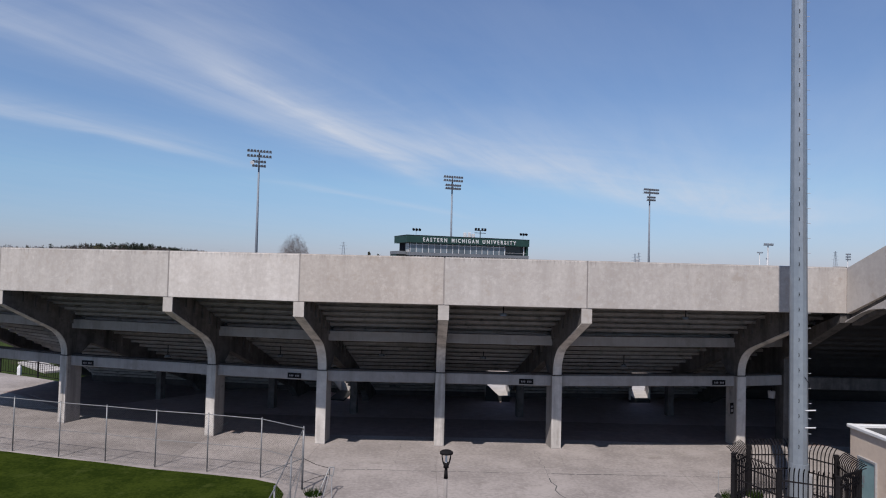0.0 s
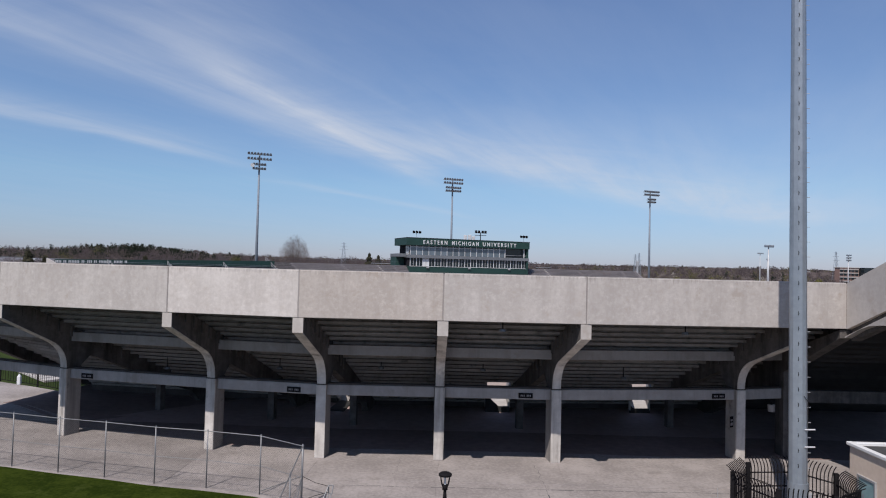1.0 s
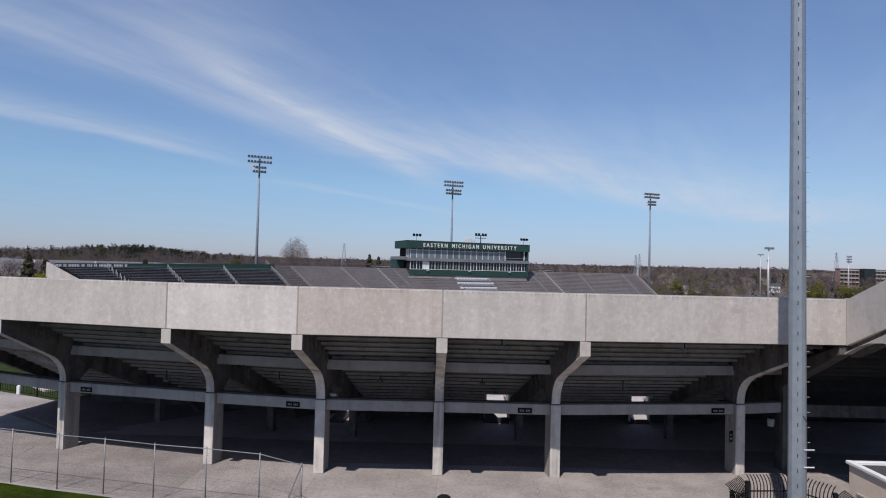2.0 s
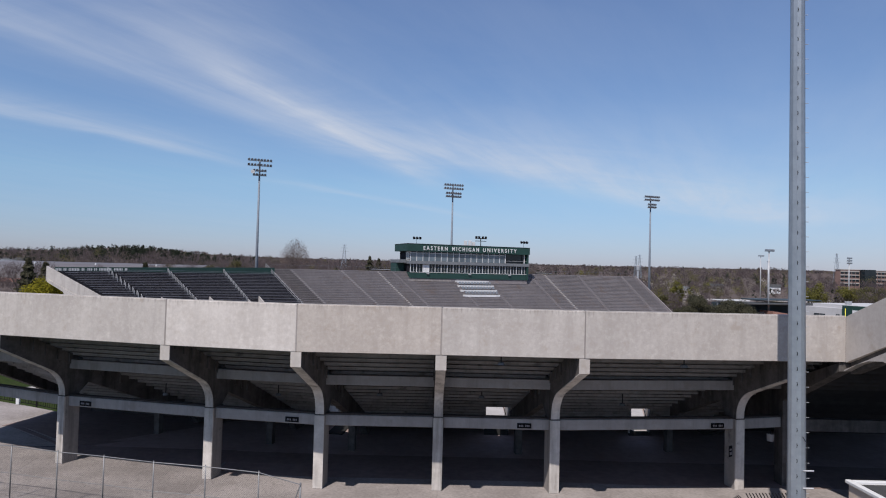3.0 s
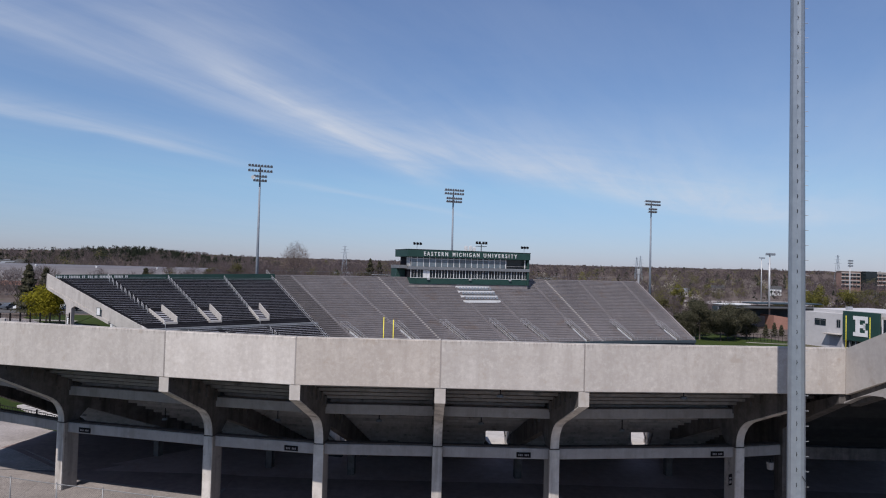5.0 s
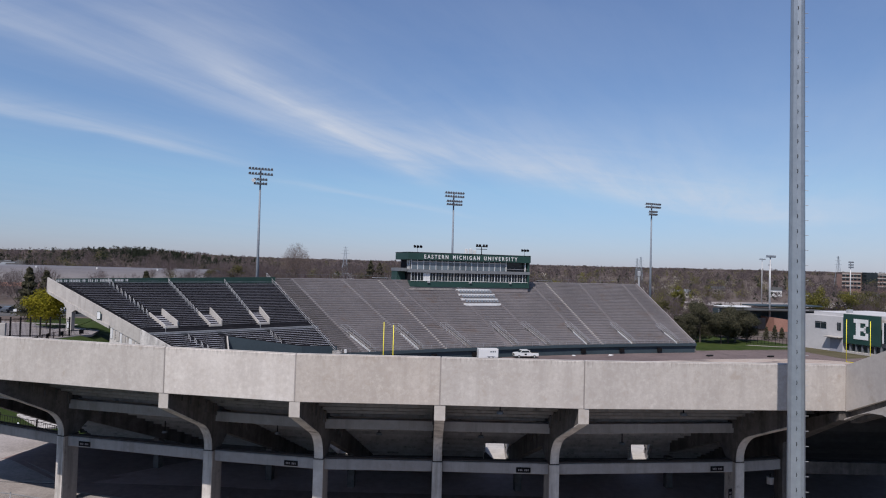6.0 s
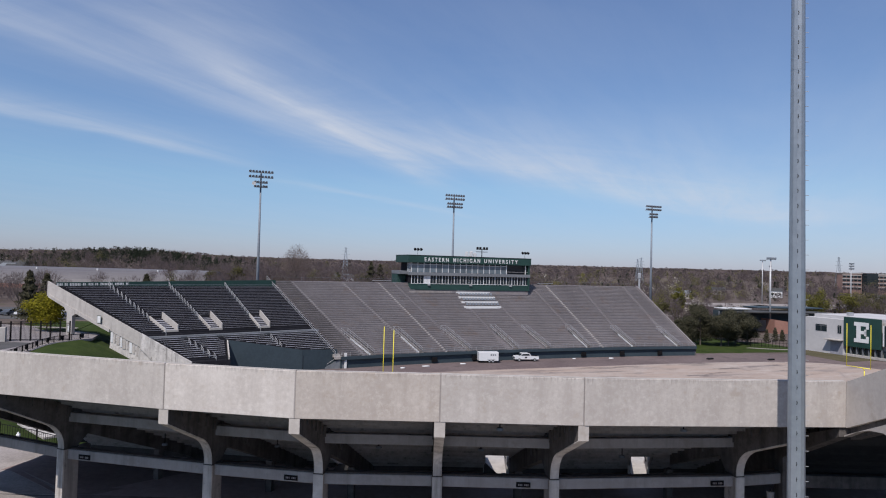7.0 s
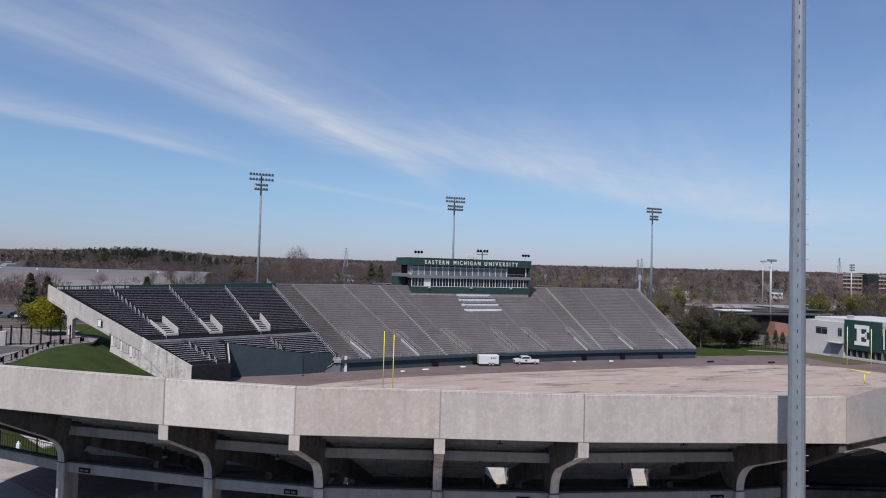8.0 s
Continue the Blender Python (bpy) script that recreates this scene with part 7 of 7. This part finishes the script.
sheet("lawn_path", [(-96, 142.6), (-94, 140.5), (-82, 139.0), (-78.4, 139.2), (-79.0, 141.2), (-82, 141.2)][::-1], 0.11, M["paving"], "pale footpath across the lawn", "path", thick=0.3)

# black fence along the drive, seen below the stand
drive_fence = thing("drive_fence", (-38, 54, 0), "low black metal fence with a white pier beside the drive", "fence")
DF = [(-28.9, 51.0), (-32.6, 53.0), (-37.0, 55.0), (-42, 57.2), (-50, 60.4), (-58, 63.4)]
for p, q in zip(DF, DF[1:]):
    for z in (0.15, 1.15):
        part("rail", Geo().tube((*p, z), (*q, z), 0.03, 0.03, 5), M["black"], drive_fence)
    part("post", Geo().box((*p, 0.65), (0.1, 0.1, 1.35)), M["black"], drive_fence)
    for k in range(1, 14):
        part("picket", Geo().box((p[0] + (q[0] - p[0]) * k / 14, p[1] + (q[1] - p[1]) * k / 14, 0.65), (0.025, 0.025, 1.0)), M["black"], drive_fence)
part("pier", Geo().box((-34.5, 53.6, 0.36), (0.26, 0.26, 0.72), 10, 0.03).tube((-34.5, 53.6, 0.72), (-34.5, 53.6, 0.88), 0.11, 0.04, 8), M["white"], drive_fence)
for k in range(6):
    stair = Geo().box((-37.2 + k * 0.85, 59.4 - k * 0.75, 0.12), (1.35, 1.7, 0.2), -40, 0.02)
    solid("stepping_slab", stair, M["concrete_far"], "pale concrete slab set in the grass", "slab", "stepping slabs")

# ---------------------------------------------------------------- trees
def leaf_quads(geo, rng, c, n, size, shape, long_=1.0, up=0.0):
    """n small leaves or twigs round c, each facing away from its clump; shape(rng) gives offset and facing."""
    for _ in range(n):
        o, face = shape(rng)
        f_ = Vector(face).normalized() + Vector((rng.gauss(0, 0.5), rng.gauss(0, 0.5), rng.gauss(0, 0.5) + 0.25))
        d = f_.orthogonal().normalized()
        e = f_.cross(d).normalized()
        k, a_ = size * rng.uniform(0.6, 1.4), rng.uniform(0, 6.28)
        d, e = d * math.cos(a_) + e * math.sin(a_), e * math.cos(a_) - d * math.sin(a_)
        p = Vector(c) + Vector(o)
        a, b = d * (k * long_), e * k
        geo.add([p - a - b * 0.5, p - a * 0.1 + b * 0.5, p + a + b * 0.35, p + a * 0.2 - b * 0.6], [(0, 1, 2, 3)])


def clump_shape(rng, r, h, clumps):
    """Offsets in uneven clumps over an ellipsoid, with the way out of the clump."""
    cs = []
    for _ in range(clumps):
        a, z = rng.uniform(0, 6.28), rng.uniform(-0.9, 1)
        q = rng.uniform(0.35, 0.85)
        k = math.sqrt(max(0.05, 1 - z * z))
        cs.append((math.cos(a) * q * r * k, math.sin(a) * q * r * k, z * h * 0.85))

    def pick(g_):
        c = g_.choice(cs)
        v = Vector((g_.gauss(0, 1), g_.gauss(0, 1), g_.gauss(0, 0.8))).normalized()
        s = r * 0.34 * g_.random() ** 0.4
        o = Vector(c) + v * s
        return o, v + Vector(c).normalized() * 0.5

    return pick


def leafy_tree(name, x, y, z0, h, r, mat, label, n, size, seed, group="", trunk_h=0.25, evergreen=False):
    rng = random.Random(seed)
    th_ = thing(name, (x, y, z0), label, "tree", group)
    gt_ = Geo().tube((x, y, z0 - 0.5), (x + rng.uniform(-0.3, 0.3), y, z0 + h * 0.55), h * 0.016 + 0.05, h * 0.009, 7)
    for k in range(8):
        a, f_ = rng.uniform(0, 6.28), rng.uniform(0.25, 0.6)
        s = (x, y, z0 + h * f_)
        gt_.tube(s, (x + math.cos(a) * r * 0.7, y + math.sin(a) * r * 0.7, z0 + h * (f_ + rng.uniform(0.12, 0.3))), h * 0.012, 0.03, 5)
    part("trunk", gt_, M["bark"], th_)
    gc = Geo()
    if evergreen:
        def shape(g_):
            f_ = g_.random() ** 0.8
            rr = r * (1 - f_) ** 0.75 * (0.75 + 0.25 * math.sin(f_ * 40)) + 0.15
            a = g_.uniform(0, 6.28)
            q = rr * g_.uniform(0.5, 1.0)
            return (math.cos(a) * q, math.sin(a) * q, -h * 0.42 + f_ * h * 0.92), (math.cos(a), math.sin(a), 0.3)
        leaf_quads(gc, rng, (x, y, z0 + h * 0.48), n, size, shape, 1.6)
    else:
        leaf_quads(gc, rng, (x, y, z0 + h * (0.5 + trunk_h * 0.5)), n, size, clump_shape(rng, r, h * (0.5 - trunk_h * 0.5), 26), 1.3)
    part("crown", gc, mat, th_)
    return th_


# broad dark pines above the end lawn
for i, (x, y, h, r) in enumerate(((78.6, 211, 10.0, 4.4), (83.6, 212, 12.4, 5.4), (89.6, 210, 12.8, 5.6), (96.8, 216, 11.8, 5.4), (102.4, 220, 9.8, 4.4), (87, 224, 13.0, 5.2), (100, 228, 11, 4.8), (93.2, 213, 10.4, 4.4))):
    leafy_tree("pine_tree", x, y, ZF, h, r, M["pine"], "broad dark pine with an uneven crown", 9000, 0.17, 100 + i, "pines by the lawn", trunk_h=0.06)
for i, (x, y, h) in enumerate(((112, 226, 4.5), (116, 228, 5.0), (120, 231, 4.0))):
    leafy_tree("young_spruce", x, y, ZF, h, 1.4, M["pine"], "small dark conical spruce", 500, 0.2, 130 + i, "young spruces", evergreen=True)
leafy_tree("willow", -81.0, 133.0, -0.2, 8.0, 4.3, M["fresh"], "round tree in fresh yellow-green leaf", 5200, 0.17, 140, trunk_h=0.12)
for i, (x, y, h, r) in enumerate(((-97, 152, 12, 3.6), (-104, 170, 11, 3.4), (-77, 168, 11.5, 3.4), (-39.8, 350, 17.5, 5.6), (-35.2, 353, 16.5, 5.6))):
    leafy_tree("spruce", x, y, ground_z(x, y), h, r, M["pine"], "dark green spruce standing among bare trees", 2600, 0.3, 150 + i, "spruces", evergreen=True)
for i, (x, y, h, r) in enumerate(((118.8, 330, 17, 4.2), (183, 330, 15, 6), (192, 334, 17, 6.5), (203, 352, 14, 6), (208, 338, 15, 6.5), (222, 352, 14, 6.5), (235, 360, 15, 7), (250, 372, 14, 6.5), (262, 380, 14, 6.5), (100, 300, 10, 4.5), (-96, 300, 13, 5.5), (-115, 320, 10, 5))):
    leafy_tree("young_tree", x, y, ground_z(x, y), h, r, M["spring"] if i in (0, 1, 2, 4) else M["olive"], "tree in young yellow-green leaf", 1700, 0.30, 170 + i, "trees in young leaf", trunk_h=0.2)
for i, (x, y) in enumerate(((122, 326), (128, 332), (92, 252), (72, 250))):
    leafy_tree("blossom_tree", x, y, ground_z(x, y), 6.5, 2.6, M["blossom"], "small tree with pale blossom", 500, 0.25, 190 + i, "blossom trees", trunk_h=0.25)


def bare_tree(geo, twigs, rng, x, y, z0, h, n):
    """Trunk, forking limbs and a haze of twigs."""
    geo.tube((x, y, z0), (x, y, z0 + h * 0.45), h * 0.02, h * 0.012, 5, False)
    tips = []
    for k in range(7):
        a, f_ = rng.uniform(0, 6.28), rng.uniform(0.2, 0.45)
        s = Vector((x, y, z0 + h * f_))
        e = s + Vector((math.cos(a) * h * 0.22, math.sin(a) * h * 0.22, h * rng.uniform(0.22, 0.42)))
        geo.tube(s, e, h * 0.009, h * 0.004, 4, False)
        tips.append(e)
        for j in range(3):
            b = rng.uniform(0, 6.28)
            e2 = e + Vector((math.cos(b) * h * 0.12, math.sin(b) * h * 0.12, h * rng.uniform(0.05, 0.2)))
            geo.tube(e, e2, h * 0.004, h * 0.0015, 3, False)
            tips.append(e2)
    for _ in range(n):
        t_ = rng.choice(tips)
        p = t_ + Vector((rng.gauss(0, h * 0.07), rng.gauss(0, h * 0.07), rng.gauss(0, h * 0.065)))
        d = Vector((rng.gauss(0, 0.8), rng.gauss(0, 0.8), rng.uniform(0.1, 1.4))).normalized() * h * rng.uniform(0.03, 0.08)
        w_ = d.orthogonal().normalized() * h * 0.0035
        twigs.add([p - w_, p + w_, p + d], [(0, 1, 2)])


for i, (x, y, h) in enumerate(((-112, 290, 12), (-104, 296, 13), (-96, 292, 12), (-84, 300, 13), (-130, 285, 11), (-72, 310, 14), (-140, 262, 10), (-30, 300, 13), (-18, 290, 12), (-95, 158, 9), (-108, 165, 10), (-90, 172, 10), (76, 232, 9), (71, 228, 9), (68, 236, 10), (74, 240, 9), (80, 236, 9), (-22, 330, 12), (-125, 300, 15), (-60, 320, 13))):
    rng = random.Random(300 + i)
    th_ = thing("bare_tree", (x, y, ground_z(x, y)), "leafless tree with fine brown twigs", "tree", "leafless trees")
    ga, gb = Geo(), Geo()
    bare_tree(ga, gb, rng, x, y, ground_z(x, y), h, 1100)
    part("trunk", ga, M["bark"], th_)
    part("crown", gb, M["twigs"], th_)

# woods all round the distance
rng = random.Random(77)
nrg = np.random.default_rng(77)
woods = {"twigs": [], "wood_mix": [], "wood_pine": [], "olive": [], "spring": [], "blossom": []}


def clear_of(x, y):
    s, t = to_st(x, y)
    if -0.612 < math.atan2(x, y) < -0.574 and 380 < math.hypot(x, y) < 660:
        return False
    if t < 88 and s < 130:
        return False
    if s > 40 and t < 130 and y < 330:
        return False
    for cx_, cy_, rx, ry in ((-172, 318, 64, 36), (-178, 262, 66, 24), (192, 418, 42, 72), (225, 480, 50, 30), (290, 470, 64, 34), (100, 360, 32, 17), (-120, 175, 34, 24), (134, 272, 36, 22)):
        if abs(x - cx_) < rx and abs(y - cy_) < ry:
            return False
    return True


def tree_quads(x, y, z0, h, r, n, size, long_, cone=False, even=0.3):
    """Corners of n small leaf quads in uneven clumps, n x 4 x 3."""
    k = 9
    a, q, zz = nrg.uniform(0, 6.28, k), np.sqrt(nrg.random(k)), nrg.uniform(-1, 1, k)
    w_ = np.sqrt(np.maximum(0.1, 1 - zz * zz)) if not cone else (1.05 - zz) * 0.55
    cs = np.stack([np.cos(a) * q * r * w_, np.sin(a) * q * r * w_, zz * h * 0.38], 1)
    v = nrg.normal(0, 1, (n, 3))
    v /= np.linalg.norm(v, axis=1)[:, None]
    pick = nrg.integers(0, k, n)
    o = cs[pick] + v * r * 0.5 * nrg.random((n, 1)) ** 0.5 * (0.6 if cone else 1.0)
    face = (v * 0.7 + o / r * 0.6 + nrg.normal(0, 0.35, (n, 3)) + np.array([0, 0, 0.35])) * (1 - even) + np.array([-0.2, -0.7, 0.7]) * even
    face /= np.linalg.norm(face, axis=1)[:, None] + 1e-6
    p = o + np.array([x, y, z0 + h * 0.52])
    d = np.cross(face, nrg.normal(0, 1, (n, 3)))
    d /= np.linalg.norm(d, axis=1)[:, None] + 1e-6
    e = np.cross(face, d)
    s = size * nrg.uniform(0.6, 1.4, (n, 1))
    d, e = d * s * long_, e * s
    return np.stack([p - d - e * 0.4, p - d * 0.1 + e * 0.5, p + d + e * 0.25, p + d * 0.2 - e * 0.5], 1)


def twig_quads(x, y, z0, h, r, n, thick):
    """A bare tree far off: thin branches that fan up and out from the trunk, n x 4 x 3."""
    a, f_ = nrg.uniform(0, 6.28, n), nrg.random(n)
    q = np.sqrt(nrg.random(n)) * r * np.sin(np.pi * (0.10 + 0.86 * f_)) ** 0.6
    p = np.stack([x + np.cos(a) * q, y + np.sin(a) * q, z0 + h * (0.10 + 0.80 * f_)], 1)
    up = np.stack([np.cos(a) * q / r * 0.7, np.sin(a) * q / r * 0.7, np.full(n, 0.9)], 1) + nrg.normal(0, 0.28, (n, 3))
    up *= (h * nrg.uniform(0.07, 0.17, n) / np.linalg.norm(up, axis=1))[:, None]
    side = np.cross(up, nrg.normal(0, 1, (n, 3)) + np.array([0.3, 1.6, 0.3]))
    side *= (thick * nrg.uniform(0.5, 1.3, n) / (np.linalg.norm(side, axis=1) + 1e-6))[:, None]
    return np.stack([p - side, p + side, p + up + side * 0.3, p + up - side * 0.3], 1)


def broad_tree(x, y, h, r):
    """A tall leafless tree with a wide rounded crown of fine twigs."""
    z0 = ground_z(x, y)
    th_ = thing("tall_bare_tree", (x, y, z0), "tall leafless tree with a broad rounded light-brown crown", "tree")
    wood = Geo().tube((x, y, z0), (x, y, z0 + h * 0.4), 0.5, 0.3, 8, False)
    for k in range(16):
        a, lean = 6.28 * k / 16 + rng.uniform(-0.2, 0.2), rng.uniform(0.15, 0.85)
        s_ = Vector((x, y, z0 + h * rng.uniform(0.25, 0.4)))
        e = s_ + Vector((math.cos(a) * r * lean, math.sin(a) * r * lean, h * (0.52 - 0.28 * lean * lean)))
        mid = (s_ + e) / 2 + Vector((0, 0, -0.5))
        wood.tube(s_, mid, 0.16, 0.09, 5, False).tube(mid, e, 0.09, 0.02, 5, False)
    part("trunk", wood, M["bark"], th_)
    n = 9000
    a, up, q = nrg.uniform(0, 6.28, n), nrg.random(n), nrg.random(n) ** 0.45
    dirs = np.stack([np.cos(a) * np.sqrt(1 - up ** 2), np.sin(a) * np.sqrt(1 - up ** 2), up], 1)
    lump = 1.0 + 0.10 * np.sin(a * 5 + 1) * np.cos(up * 7)
    p = np.array([x, y, z0 + h * 0.46]) + dirs * (q * lump)[:, None] * np.array([r, r, h * 0.50])
    d = (dirs + nrg.normal(0, 0.45, (n, 3))) * nrg.uniform(0.5, 1.3, (n, 1))
    side = np.cross(d, nrg.normal(0, 1, (n, 3)))
    side *= 0.032 / (np.linalg.norm(side, axis=1) + 1e-6)[:, None]
    tri = np.stack([p - side, p + side, p + d], 1).reshape(-1, 3)
    part("crown", Geo().add([tuple(v) for v in tri], [(3 * i, 3 * i + 1, 3 * i + 2) for i in range(n)]), M["pale_twigs"], th_)


broad_tree(-75.5, 330, 25.0, 7.6)


def patch(x, y, k):
    """A slow wave over the land, to gather trees of one kind."""
    return math.sin(x * 0.021 * k + 1.3) * math.cos(y * 0.017 * k + 0.4) + 0.6 * math.sin(x * 0.047 * k - y * 0.031 * k)


count = 0
while count < 8000:
    az = rng.uniform(-0.74, 0.74)
    d = 255 * (11.0 ** (rng.random() ** 0.95))
    x, y = math.sin(az) * d, math.cos(az) * d
    if not clear_of(x, y):
        continue
    count += 1
    z0 = ground_z(x, y)
    h = (rng.uniform(6, 15) * (1.0 if d > 420 else 0.8) if d < 800 else rng.uniform(8, 12)) * (1.0 + 0.22 * patch(x, y, 0.6))
    hill = abs(az + 0.44) < 0.16 and 480 < d < 1000
    roll, pt = rng.random(), patch(x, y, 1.0)
    kind = "wood_pine" if (hill and roll < 0.42) or (roll < 0.22 and pt > 0.75) or roll < 0.03 else "twigs" if roll < 0.60 else "wood_mix" if roll < 0.90 else "olive"
    if hill and roll > 0.93:
        kind = "wood_pine"
    if az > 0.02 and d < 850 and roll > 0.72:
        kind = "spring" if roll > 0.945 else "blossom" if roll > 0.934 else "wood_pine" if roll > 0.875 else "olive"
    r_ = h * rng.uniform(0.36, 0.56) * (0.75 if kind == "wood_pine" else 1.0)
    if kind in ("twigs", "wood_mix"):
        n = 250 if d < 420 else 150 if d < 800 else 60
        woods[kind].append(twig_quads(x, y, z0, h, r_, n, max(0.05, d * 0.00021) * (1.0 if d < 800 else 1.5)))
    else:
        n = 480 if d < 420 else 380 if d < 800 else 80
        size = h * (0.022 if d < 420 else 0.024 if d < 800 else 0.06)
        woods[kind].append(tree_quads(x, y, z0, h, r_, n, size, 1.2, kind == "wood_pine", 0.3 if d < 420 else 0.5 if d < 800 else 0.7))
# a thick stand of evergreens on the near hill
for _ in range(230):
    az, d = -0.44 + rng.gauss(0, 0.06), rng.uniform(600, 860)
    x, y = math.sin(az) * d, math.cos(az) * d
    h = rng.uniform(10, 15)
    woods["wood_pine"].append(tree_quads(x, y, ground_z(x, y), h, h * rng.uniform(0.28, 0.42), 380, h * 0.026, 1.2, True, 0.5))
# the closed roof of the far woods, over which single crowns stand out
can = Geo().strip([[(math.sin(az) * d, math.cos(az) * d, ground_z(math.sin(az) * d, math.cos(az) * d) + smoothstep(1000, 1250, d) * (6.0 + 1.6 * patch(math.sin(az) * d, math.cos(az) * d, 1.9) + rng.uniform(-0.9, 0.9))) for az in np.linspace(-0.78, 0.78, 260)] for d in [1000 * 1.045 ** k for k in range(29)]])
solid("woods_canopy", can, M["canopy"], "closed brown canopy of the far woods", "woods", kind="stuff", smooth=True)
for kind, label in (("twigs", "leafless brown woodland in the distance"), ("wood_mix", "mixed brown woodland just coming into leaf"), ("wood_pine", "dark evergreen trees among the far woods"), ("olive", "far trees in young olive leaf"), ("spring", "far trees in bright yellow-green leaf"), ("blossom", "far trees in pale blossom")):
    pts = np.concatenate(woods[kind]).reshape(-1, 3)
    me = bpy.data.meshes.new("woods")
    me.from_pydata(pts, [], np.arange(len(pts)).reshape(-1, 4))
    me.materials.append(M[kind])
    tagged(new("woods", me), label, "woods", kind="stuff")
